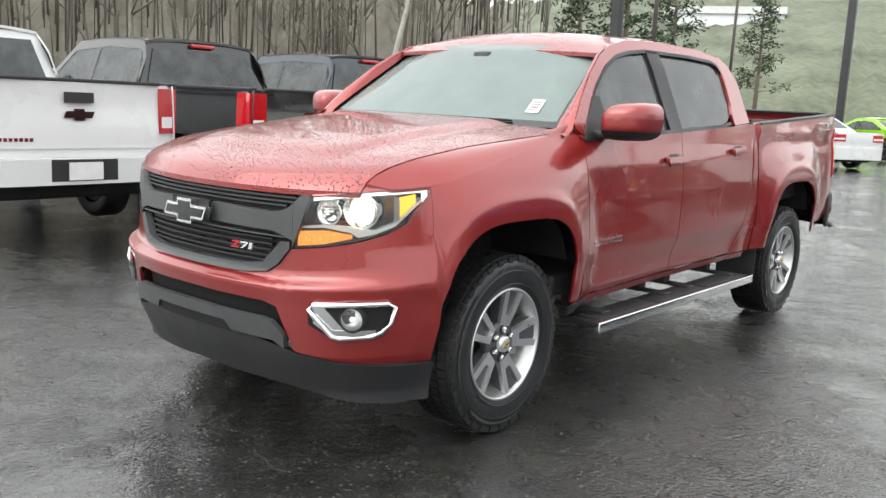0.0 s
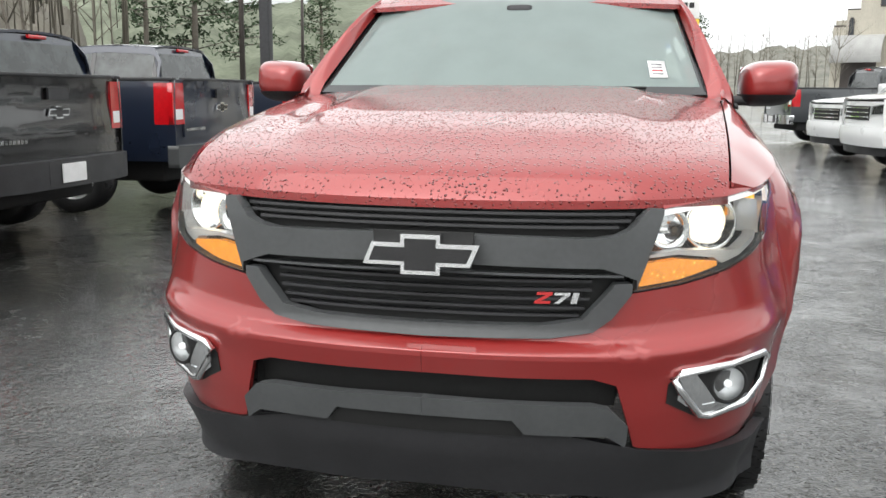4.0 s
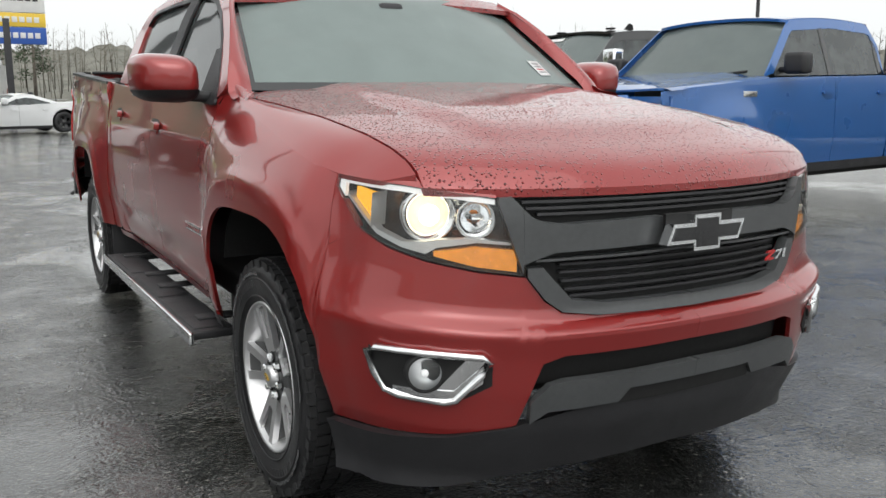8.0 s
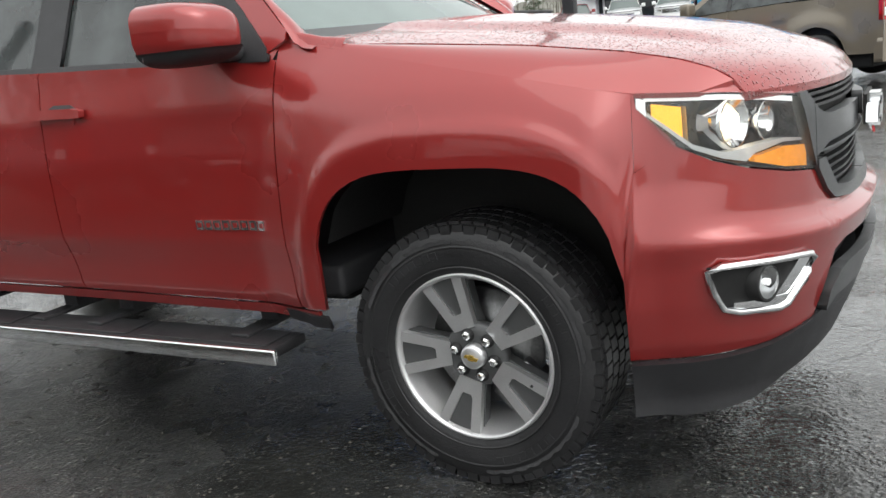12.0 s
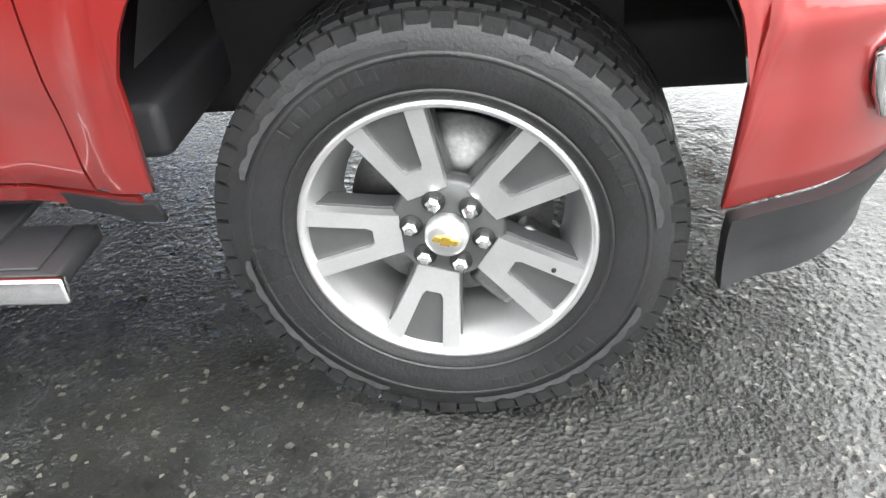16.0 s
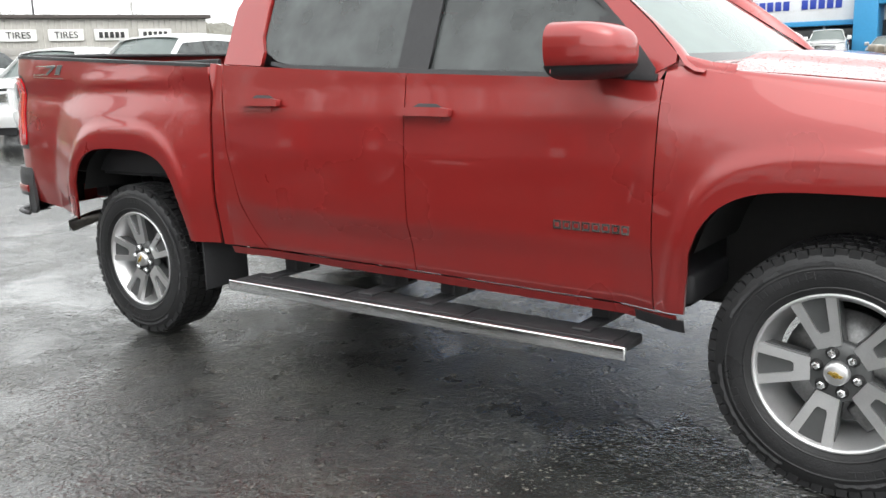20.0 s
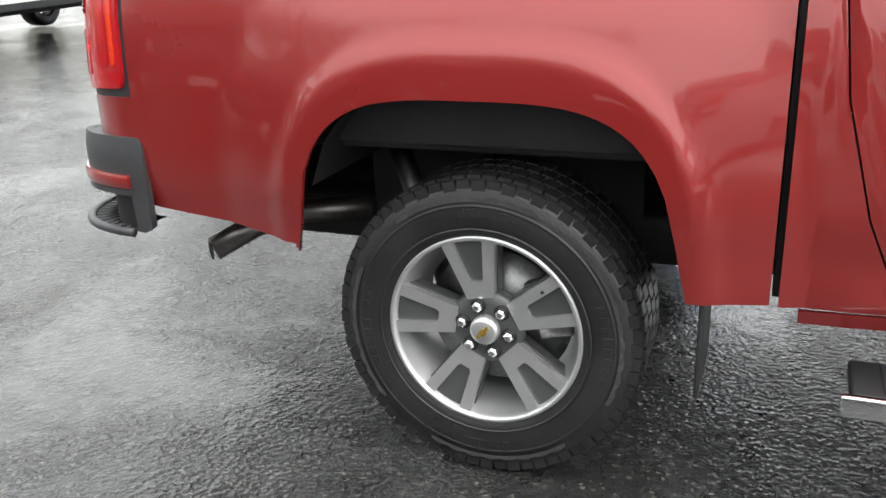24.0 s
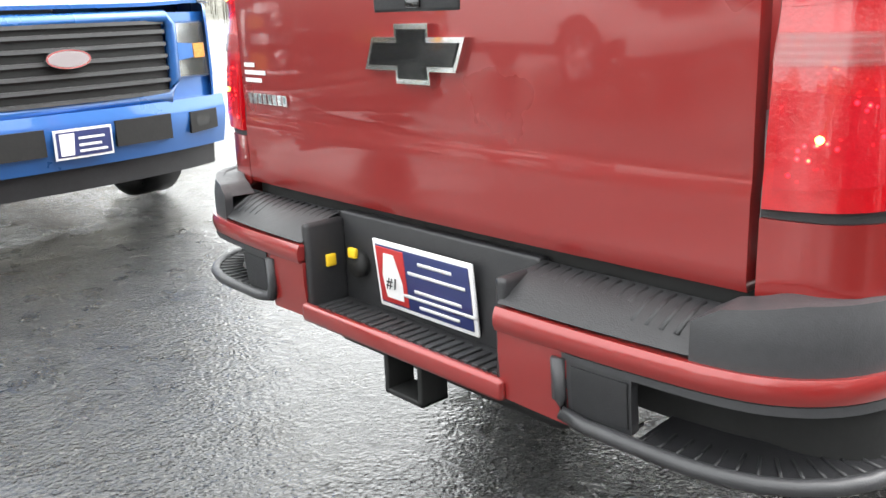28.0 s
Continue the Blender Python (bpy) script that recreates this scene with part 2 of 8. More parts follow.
    # a water film follows the stones loosely: stippled in rough patches, calm in between
    dimple = n.new("ShaderNodeTexVoronoi")
    dimple.feature = "SMOOTH_F1"
    dimple.inputs["Scale"].default_value = 62.0
    dimple.inputs["Smoothness"].default_value = 0.35
    l.new(tc.outputs["Object"], dimple.inputs["Vector"])
    patchy = ranged(noise_node(2.6, 5, 0.65).outputs[0], 0.38, 0.60, 0.25, 1.0)
    wave = maths("ADD", maths("MULTIPLY", dimple.outputs[0], maths("MULTIPLY", patchy, amp)), maths("MULTIPLY", noise_node(17.0, 3, 0.6, 1.2).outputs[0], 0.55))
    film = n.new("ShaderNodeBump")
    film.inputs["Strength"].default_value = 1.0
    film.inputs["Distance"].default_value = 0.0065
    l.new(wave, film.inputs["Height"])
    p.inputs["Coat Weight"].default_value = 1.0
    p.inputs["Coat IOR"].default_value = 1.42
    p.inputs["Coat Roughness"].default_value = 0.015
    l.new(film.outputs[0], p.inputs["Coat Normal"])
    return m


RED = paint("red_paint", (0.27, 0.019, 0.0175), 0.05)
RED_TOP = paint("red_paint_with_rain_beads", (0.27, 0.019, 0.0175), 0.9)
BLACKP = nmat("black_plastic", (0.022, 0.022, 0.024), 0.5, var=0.2, bump=0.25, bscale=350, rvar=0.12)
GREYP = nmat("charcoal_plastic", (0.065, 0.068, 0.07), 0.36, var=0.12, bump=0.12, bscale=400, rvar=0.08)
DARK = nmat("matt_black", (0.009, 0.009, 0.009), 0.7, var=0.3, bump=0.2, bscale=60)
GLOSSB = nmat("gloss_black", (0.012, 0.012, 0.013), 0.12, var=0.1, coat=0.5)
CHROME = nmat("chrome", (0.88, 0.89, 0.90), 0.10, 1.0, var=0.05, rvar=0.05, rscale=9)
ALLOY = nmat("machined_alloy", (0.68, 0.68, 0.685), 0.34, 0.85, var=0.06, vscale=20, rvar=0.05)
ALLOYG = nmat("painted_grey_alloy", (0.085, 0.087, 0.088), 0.36, 0.3, var=0.08, rvar=0.06)
ALLOYS = nmat("silver_alloy", (0.30, 0.30, 0.305), 0.36, 0.5, var=0.08, rvar=0.06)
CHARC = nmat("weathered_charcoal_plastic", (0.042, 0.042, 0.045), 0.45, var=0.15, bump=0.15, bscale=380, rvar=0.1)
SIDEWALL = nmat("wet_sidewall_ring", (0.05, 0.05, 0.052), 0.22, var=0.3, vscale=12, rvar=0.12, rscale=9)
STEEL = nmat("brake_steel", (0.25, 0.25, 0.25), 0.4, 1.0, var=0.3, vscale=14, bump=0.2, bscale=90)
RUBBER = nmat("wet_tyre_rubber", (0.016, 0.016, 0.017), 0.42, var=0.35, vscale=9, bump=0.3, bscale=160, rvar=0.18, rscale=5)
EXH = nmat("stained_exhaust_steel", (0.16, 0.15, 0.14), 0.4, 0.9, var=0.3, vscale=12, rvar=0.12)
WSGLASS = glass("fogged_windscreen_glass", (0.46, 0.52, 0.50), (0.40, 0.49, 0.47), 0.42, 1.5, 0.05)
# the tinted panes' pale film also holds reflected sky and hill as colour
TINT = glass("tinted_window_glass", (0.10, 0.11, 0.115), (0.22, 0.245, 0.245), 0.26, 1.6, 0.35)
CLEAR = glass("clear_lamp_lens", (0.93, 0.94, 0.94), (0.6, 0.62, 0.62), 0.05, 1.4)
REDLENS = nmat("red_lamp_lens", (0.45, 0.006, 0.010), 0.1, var=0.15, vscale=30, coat=1.0, bump=0.15, bscale=120)
REDGLOW = nmat("lit_red_lamp_lens", (0.6, 0.01, 0.012), 0.15, var=0.3, vscale=40, coat=1.0, emit=(1.0, 0.015, 0.01), estr=0.45)


def lit_lens(name, base, glow, low, spots, scale, hot=(1.0, 0.30, 0.04)):
    """A moulded lamp lens lit from behind: an even glow, with bright facet glints put into the emission by a cell
    pattern.
    """
    m = nmat(name, base, 0.12, var=0.25, vscale=35, coat=1.0, bump=0.2, bscale=140)
    n, l = m.node_tree.nodes, m.node_tree.links
    p = n["Principled BSDF"]
    tc = n.new("ShaderNodeTexCoord")
    v = n.new("ShaderNodeTexVoronoi")
    v.inputs["Scale"].default_value = scale
    l.new(tc.outputs["Object"], v.inputs["Vector"])
    big = n.new("ShaderNodeTexNoise")
    big.inputs["Scale"].default_value = 14
    l.new(tc.outputs["Object"], big.inputs["Vector"])
    a = n.new("ShaderNodeMapRange")
    a.inputs[1].default_value, a.inputs[2].default_value = 0.32, 0.0
    a.inputs[3].default_value, a.inputs[4].default_value = 0.0, spots
    l.new(v.outputs[0], a.inputs[0])
    b = n.new("ShaderNodeMapRange")
    b.inputs[1].default_value, b.inputs[2].default_value = 0.45, 0.70
    b.inputs[3].default_value, b.inputs[4].default_value = 0.0, 1.0
    l.new(big.outputs[0], b.inputs[0])
    c = n.new("ShaderNodeMath")
    c.operation = "MULTIPLY_ADD"
    c.inputs[2].default_value = low
    l.new(a.outputs[0], c.inputs[0])
    l.new(b.outputs[0], c.inputs[1])
    l.new(c.outputs[0], p.inputs["Emission Strength"])
    heat = n.new("ShaderNodeMapRange")
    heat.inputs[1].default_value, heat.inputs[2].default_value = low + spots * 0.25, low + spots * 0.85
    l.new(c.outputs[0], heat.inputs[0])
    tone = n.new("ShaderNodeMix")
    tone.data_type = "RGBA"
    l.new(heat.outputs[0], tone.inputs[0])
    tone.inputs[6].default_value, tone.inputs[7].default_value = (*glow, 1), (*hot, 1)
    l.new(tone.outputs[2], p.inputs["Emission Color"])
    return m


REDLIT = lit_lens("dim_lit_red_lens", (0.24, 0.003, 0.006), (1.0, 0.008, 0.018), 0.065, 0.35, 110)
REDHOT = lit_lens("bright_lit_red_lens", (0.15, 0.002, 0.005), (1.0, 0.012, 0.025), 0.10, 5.0, 75)
MARKERLIT = lit_lens("lit_side_marker", (0.30, 0.02, 0.006), (1.0, 0.06, 0.010), 0.13, 2.4, 260, (1.0, 0.35, 0.05))
FILAMENT = nmat("glowing_filament", (0.9, 0.4, 0.1), 0.2, emit=(1.0, 0.45, 0.06), estr=3.0)
AMBERGLOW = lit_lens("lit_amber_reflector", (0.70, 0.26, 0.02), (1.0, 0.36, 0.02), 0.30, 1.3, 75, (1.0, 0.72, 0.18))
AMBER = nmat("amber_lens", (0.75, 0.27, 0.03), 0.2, var=0.3, vscale=120, bump=0.5, bscale=220, emit=(1.0, 0.50, 0.03), estr=0.6)
AMBERLENS = nmat("unlit_amber_lens", (0.55, 0.22, 0.03), 0.2, var=0.3, vscale=60, coat=0.6)
LAMPTRIM = nmat("silver_lamp_trim", (0.78, 0.79, 0.80), 0.22, 0.35, var=0.05)
LAMPGLOW = nmat("lit_projector_bulb", (1, 0.95, 0.8), 0.2, emit=(1.0, 0.86, 0.58), estr=6.0)
LAMPHALO = nmat("lit_projector_glass", (0.75, 0.70, 0.55), 0.08, var=0.1, coat=1.0, emit=(1.0, 0.82, 0.48), estr=0.9)
DRL = nmat("daytime_running_strip", (0.9, 0.9, 0.9), 0.2, emit=(1, 1, 1), estr=0.30)
LAMPDARK = nmat("lamp_bowl", (0.09, 0.09, 0.09), 0.2, 0.7, var=0.6, vscale=30, bump=0.5, bscale=60)
FABRIC = nmat("grey_seat_cloth", (0.05, 0.05, 0.055), 0.85, var=0.15, bump=0.3, bscale=300)
DASH = nmat("dashboard_plastic", (0.03, 0.03, 0.033), 0.6, var=0.1, bump=0.2, bscale=250)
WHITE = nmat("white_sticker", (0.75, 0.75, 0.75), 0.5, var=0.06)
NAVY = nmat("navy_print", (0.02, 0.03, 0.12), 0.35, var=0.1, coat=0.4)
REDPRINT = nmat("red_print", (0.45, 0.03, 0.03), 0.4, var=0.1)
GOLD = nmat("gold_badge", (0.75, 0.50, 0.10), 0.25, 0.9, var=0.1)
YELLOW = nmat("yellow_tag", (0.85, 0.55, 0.02), 0.5, var=0.1)
ASPHALT = wet_asphalt()


# ---- mesh tools ----
def part(name, geo, material, parent=None, label="", smooth=True):
    """Links (verts, faces) as one mesh object under a thing or part."""
    verts, faces = geo
    me = bpy.data.meshes.new(name)
    me.from_pydata([tuple(v) for v in verts], [], faces)
    me.materials.append(material)
    if smooth:
        me.polygons.foreach_set("use_smooth", [True] * len(me.polygons))
    me.update()
    ob = new(name, me)
    if parent:
        ob.parent = parent
    if label:
        ob["label"] = label
    return ob


def thing(name, label, category, group="", kind=""):
    return tagged(new(name), label, category, group, kind)


def join(*geos):
    v, f = [], []
    for gv, gf in geos:
        k = len(v)
        v += [tuple(p) for p in gv]
        f += [tuple(i + k for i in face) for face in gf]
    return v, f


def moved(geo, m):
    v = [tuple(m @ Vector(p)) for p in geo[0]]
    f = geo[1]
    if m.determinant() < 0:
        f = [tuple(reversed(q)) for q in f]
    return v, f


def box(x0, x1, y0, y1, z0, z1, b=0.006):
    """A box with chamfered edges."""
    bm = bmesh.new()
    bmesh.ops.create_cube(bm, size=1)
    for v in bm.verts:
        v.co = Vector(((x0 + x1) / 2 + v.co.x * (x1 - x0), (y0 + y1) / 2 + v.co.y * (y1 - y0), (z0 + z1) / 2 + v.co.z * (z1 - z0)))
    b = min(b, 0.45 * min(abs(x1 - x0), abs(y1 - y0), abs(z1 - z0)))
    if b > 0:
        bmesh.ops.bevel(bm, geom=list(bm.edges), offset=b, segments=2, affect="EDGES", profile=0.6)
    bm.verts.index_update()
    out = [tuple(v.co) for v in bm.verts], [tuple(v.index for v in f.verts) for f in bm.faces]
    bm.free()
    return out


def grid(fn, nu, nv):
    """fn(i, j) gives the vertex of column i, row j."""
    v = [fn(i, j) for i in range(nu + 1) for j in range(nv + 1)]
    f = [(i * (nv + 1) + j, (i + 1) * (nv + 1) + j, (i + 1) * (nv + 1) + j + 1, i * (nv + 1) + j + 1) for i in range(nu) for j in range(nv)]
    return v, f


def lathe(profile, n=48, axis="x"):
    """Turns a profile of (along, radius) round an axis through the origin."""
    v, f = [], []
    for k in range(n):
        a = 2 * math.pi * k / n
        for h, r in profile:
            c, s = r * math.cos(a), r * math.sin(a)
            v.append({"x": (h, c, s), "y": (c, h, s), "z": (c, s, h)}[axis])
    m = len(profile)
    for k in range(n):
        for j in range(m - 1):
            a, b = k * m + j, ((k + 1) % n) * m + j
            f.append((a, b, b + 1, a + 1))
    return v, f


def tube(points, r, n=8, close=False):
    """A round bar along points; r may be one radius or one for each point."""
    pts = [Vector(p) for p in points]
    rs = r if isinstance(r, (list, tuple)) else [r] * len(pts)
    v, f = [], []
    for k, p in enumerate(pts):
        if close:
            d = pts[(k + 1) % len(pts)] - pts[k - 1]
        else:
            d = pts[min(k + 1, len(pts) - 1)] - pts[max(k - 1, 0)]
        d = d.normalized() if d.length > 1e-9 else Vector((0, 0, 1))
        u = d.cross(Vector((0, 0, 1)) if abs(d.z) < 0.9 else Vector((1, 0, 0))).normalized()
        w = d.cross(u)
        for j in range(n):
            a = 2 * math.pi * j / n
            v.append(p + rs[k] * (math.cos(a) * u + math.sin(a) * w))
    rows = len(pts) if close else len(pts) - 1
    for k in range(rows):
        for j in range(n):
            a, b = k * n, ((k + 1) % len(pts)) * n
            f.append((a + j, a + (j + 1) % n, b + (j + 1) % n, b + j))
    if not close:
        f.append(tuple(range(n))[::-1])
        f.append(tuple((len(pts) - 1) * n + j for j in range(n)))
    return [tuple(q) for q in v], f


def prism(outline, depth, fn):
    """An extruded outline of (u, v); fn(u, v, d) places it, d from 0 (back) to depth (front)."""
    n = len(outline)
    v = [fn(a, b, 0.0) for a, b in outline] + [fn(a, b, depth) for a, b in outline]
    f = [tuple(range(n))[::-1], tuple(range(n, 2 * n))]
    f += [(i, (i + 1) % n, n + (i + 1) % n, n + i) for i in range(n)]
    return v, f


def curve_at(pts, u):
    return float(np.interp(u, [p[0] for p in pts], [p[1] for p in pts]))


def strip(lo, hi, fn, n=24, rows=8, thick=0.012):
    """A panel between two edge curves of (u, v), on the surface fn(u, v, off), with its rim turned in by thick."""
    u0, u1 = max(lo[0][0], hi[0][0]), min(lo[-1][0], hi[-1][0])
    us = sorted({round(float(q), 5) for q in list(np.linspace(u0, u1, n + 1)) + [p[0] for p in lo + hi if u0 <= p[0] <= u1]})
    cols = [us[0]]
    for u in us[1:]:
        if u - cols[-1] > (u1 - u0) / n * 0.12 or u == us[-1]:
            cols.append(u)
    nu = len(cols) - 1

    def uv(i, j):
        u = cols[i]
        a, b = curve_at(lo, u), curve_at(hi, u)
        return u, a + (b - a) * j / rows

    g = grid(lambda i, j: fn(*uv(i, j), 0.0), nu, rows)
    ring = [(i, 0) for i in range(nu)] + [(nu, j) for j in range(rows)] + [(i, rows) for i in range(nu, 0, -1)] + [(0, j) for j in range(rows, 0, -1)]
    top = [fn(*uv(i, j), 0.0) for i, j in ring]
    low = [fn(*uv(i, j), -thick) for i, j in ring]
    k = len(ring)
    rim = top + low, [(q, k + q, k + (q + 1) % k, (q + 1) % k) for q in range(k)]
    both = join(g, rim)
    um, vm = uv(nu // 2, rows // 2)
    ii = (nu // 2) * (rows + 1) + rows // 2
    a, b, c = (Vector(g[0][q]) for q in (ii, ii + rows + 1, ii + rows + 2)) if nu // 2 < nu and rows // 2 < rows else (Vector(g[0][q]) for q in g[1][0][:3])
    out = Vector(fn(um, vm, 0.01)) - Vector(fn(um, vm, 0.0))
    if (b - a).cross(c - a).dot(out) < 0:
        both = both[0], [tuple(reversed(q)) for q in both[1]]
    return both


def rim_wall(lo, hi, fn, depth, n=24, rows=6):
    """The wall that runs round a panel's outline from the surface inwards by depth."""
    u0, u1 = max(lo[0][0], hi[0][0]), min(lo[-1][0], hi[-1][0])
    us = [u0 + (u1 - u0) * i / n for i in range(n + 1)]
    at = lambda u, k: (u, curve_at(lo, u) + (curve_at(hi, u) - curve_at(lo, u)) * k)  # noqa: E731
    ring = [at(u, 0) for u in us] + [at(u1, k / rows) for k in range(1, rows)] + [at(u, 1) for u in us[::-1]] + [at(u0, 1 - k / rows) for k in range(1, rows)]
    m = len(ring)
    v = [fn(*p, 0.0) for p in ring] + [fn(*p, -depth) for p in ring]
    return v, [(q, (q + 1) % m, m + (q + 1) % m, m + q) for q in range(m)]


def sstep(a, b, x):
    t = min(1.0, max(0.0, (x - a) / (b - a)))
    return t * t * (3 - 2 * t)


# ---- the pickup body: one surface that runs round the nose and along the sides ----
PLAN = [(0, -0.925), (0.2, -0.917), (0.4, -0.882), (0.56, -0.828), (0.70, -0.750), (0.80, -0.640), (0.858, -0.50), (0.882, -0.32),
        (0.890, -0.05), (0.893, 0.4), (0.895, 1.5), (0.895, 2.7), (0.89, 3.6), (0.885, 4.05), (0.872, 4.22), (0.845, 4.315), (0.79, 4.365), (0.69, 4.378)]


def smooth_line(pts, n=8):
    out = []
    for i in range(len(pts) - 1):
        p0, p1, p2, p3 = (np.array(pts[max(0, min(len(pts) - 1, i + k))], float) for k in (-1, 0, 1, 2))
        for s in range(n):
            t = s / n
            m1, m2 = (p2 - p0) / 2, (p3 - p1) / 2
            out.append((2 * t**3 - 3 * t**2 + 1) * p1 + (t**3 - 2 * t**2 + t) * m1 + (-2 * t**3 + 3 * t**2) * p2 + (t**3 - t**2) * m2)
    out.append(np.array(pts[-1], float))
    return np.array(out)


_pl = smooth_line(PLAN)
_ps = np.concatenate([[0], np.cumsum(np.hypot(*np.diff(_pl, axis=0).T))])
_front = int(np.argmax(_pl[:, 1] > -0.05))
_back = int(np.argmax(_pl[:, 1] > 4.0))


def fx(x):
    """The place along the plan line where its half width is x, on the nose."""
    x = float(np.interp(x, [0.0, 0.5, 0.6, 0.7, 0.76, 0.80, 0.826, 0.88], [0.0, 0.5, 0.608, 0.725, 0.795, 0.838, 0.862, 0.89]))
    return float(np.interp(x, _pl[: _front + 1, 0], _ps[: _front + 1]))


def fy(y):
    return float(np.interp(y, _pl[:, 1], _ps))


def rx(x):
    """The same on the tail's corner."""
    return float(np.interp(-x, -_pl[_back:, 0], _ps[_back:]))


WHEELS_Y = (0.0, 3.258)


def arch_top(dy, a=0.442, b=0.528):
    t = abs(dy / a)
    return 0.38 + (b * (1 - t**3.6) ** (1 / 3.6) if t < 1 else -0.2)


def body(s, z, off, side):
    """The body's outer surface: s along the plan line, z up, off outwards."""
    x, y = np.interp(s, _ps, _pl[:, 0]), np.interp(s, _ps, _pl[:, 1])
    e = 0.004
    dx = np.interp(s + e, _ps, _pl[:, 0]) - np.interp(s - e, _ps, _pl[:, 0])
    dy = np.interp(s + e, _ps, _pl[:, 1]) - np.interp(s - e, _ps, _pl[:, 1])
    n = math.hypot(dx, dy) or 1
    nx, ny = dy / n, -dx / n
    w = sstep(-0.53, -0.36, y) if y < 2 else 1.0
    led = sstep(-0.50, -0.84, y)
    nose = np.interp(z - 0.030 * sstep(0.42, 0.86, x), [0.25, 0.40, 0.50, 0.60, 0.655, 0.668, 0.692, 0.72, 0.80, 0.95, 1.02, 1.08], [-0.10, -0.035, -0.012, 0.004, 0.018, 0.018, 0.012 - 0.032 * led, 0.004 - 0.035 * led, -0.018 - 0.015 * led, -0.036, -0.045, -0.075])
    flank = np.interp(z, [0.35, 0.47, 0.53, 0.62, 0.70, 0.78, 0.95, 1.10, 1.20, 1.30, 1.42], [-0.10, -0.055, -0.030, -0.022, -0.004, 0.0, 0.0, -0.010, -0.028, -0.040, -0.055])
    ins = nose * (1 - w) + flank * w
    for ya in WHEELS_Y:
        r = (abs((y - ya) / 0.445) ** 3.2 + (max(0.0, z - 0.25) / (0.658 if ya < 1 else 0.685)) ** 3.2) ** (1 / 3.2)
        grow = max(0.0, 1 - max(0.0, r - 1.16) / 0.40)
        ins += (0.046 * grow + 0.012 * (1 - sstep(1.13, 1.20, r))) * (w if ya == 0 else 1)
    # below a sharp crease the lower doors and bed turn in towards the sill
    if 0.62 < y < 2.62:
        lo_z = np.interp(y, [0.5495, 1.535, 2.36], [0.495, 0.505, 0.515])
        zc = lo_z + 0.25 * (np.interp(y, [0.5495, 1.0, 1.535, 2.1, 2.56], [1.216, 1.235, 1.256, 1.285, 1.312]) - lo_z)
        ins -= 0.015 * min(1.0, max(0.0, (zc - z) / 0.12)) * sstep(0.70, 1.6, y) * (1 - sstep(2.34, 2.50, y))
    # the fender's shoulder rolls in towards the bonnet
    if y < 0.75:
        top = np.interp(y, [-0.7, -0.45, 0.1, 0.5, 0.75], [1.07, 1.085, 1.19, 1.255, 1.30])
        ins -= 0.055 * min(1.0, max(0.0, (z - top + 0.19) / 0.19)) ** 2.2 * w * (1 - sstep(0.45, 0.75, y))
    # the bed's upper edge stands straight above its crease
    if y > 2.62:
        ins += 0.018 * sstep(1.20, 1.26, z)
    return (side * (x + nx * (ins + off)), y + ny * (ins + off), z)


def cab(y, z, off, side):
    """The side of the cab above the belt, leaning in."""
    return (side * (0.852 - max(0.0, z - 1.22) * 0.43 - 0.10 * max(0.0, z - 1.58) ** 1.0 + off), y, z)


def bonnet(u, v, off, side):
    """u across from -1 to 1, v from the nose (0) to the windscreen (1)."""
    xe = 0.700 + 0.085 * v
    x = u * xe
    yf = float(np.interp(abs(x), _pl[:_front, 0], _pl[:_front, 1])) + 0.052
    yr = 0.30 + 0.20 * (x / 0.76) ** 2
    y = yf + (yr - yf) * v
    d = y - yf
    z = np.interp(d, [0, 0.02, 0.06, 0.13, 0.26, 0.5, 0.8, 1.1, 1.3], [1.008, 1.040, 1.070, 1.100, 1.135, 1.180, 1.222, 1.258, 1.272])
    z += 0.020 * abs(u) ** 2 * (1 - v) + 0.020 * sstep(0.72, 0.56, abs(u)) * sstep(0.1, 0.3, v) - 0.008 * sstep(0.80, 1.0, abs(u)) * v
    z += 0.012 * (1 - abs(u) ** 2)
    return (x, y, z + off)


BELT = [(0.45, 1.215), (1.0, 1.235), (1.5, 1.255), (2.1, 1.285), (2.62, 1.315)]
ROOF = [(0.50, 1.285), (0.62, 1.40), (0.78, 1.53), (0.92, 1.62), (1.08, 1.685), (1.30, 1.725), (1.7, 1.745), (2.2, 1.735), (2.45, 1.705), (2.54, 1.66), (2.60, 1.55)]


# ---- ground ----
def ground_z(x, y):
    """The lot rises a little towards the row of trucks beside the lane, and on to the showroom."""
    return 0.05 * sstep(1.7, 3.4, x) + 0.65 * sstep(14, 50, x) * sstep(42, 28, y)


def ground_sheet():
    xs = [-400, -150, -60, -25, -12, -6, -3] + [-2 + 0.4 * k for k in range(18)] + [6, 9, 14, 18, 22, 26, 30, 34, 38, 42, 46, 50, 60, 150, 400]
    ys = [-400, -150, -60, -20, -8, -3, 0, 3, 6, 9, 14, 20, 28, 31, 35, 39, 42, 50, 90, 200, 500]
    return grid(lambda i, j: (xs[i], ys[j], ground_z(xs[i], ys[j])), len(xs) - 1, len(ys) - 1)


tagged(part("ground", ground_sheet(), ASPHALT), "dark wet asphalt of a car lot with puddles and cracks", "ground", kind="structure")


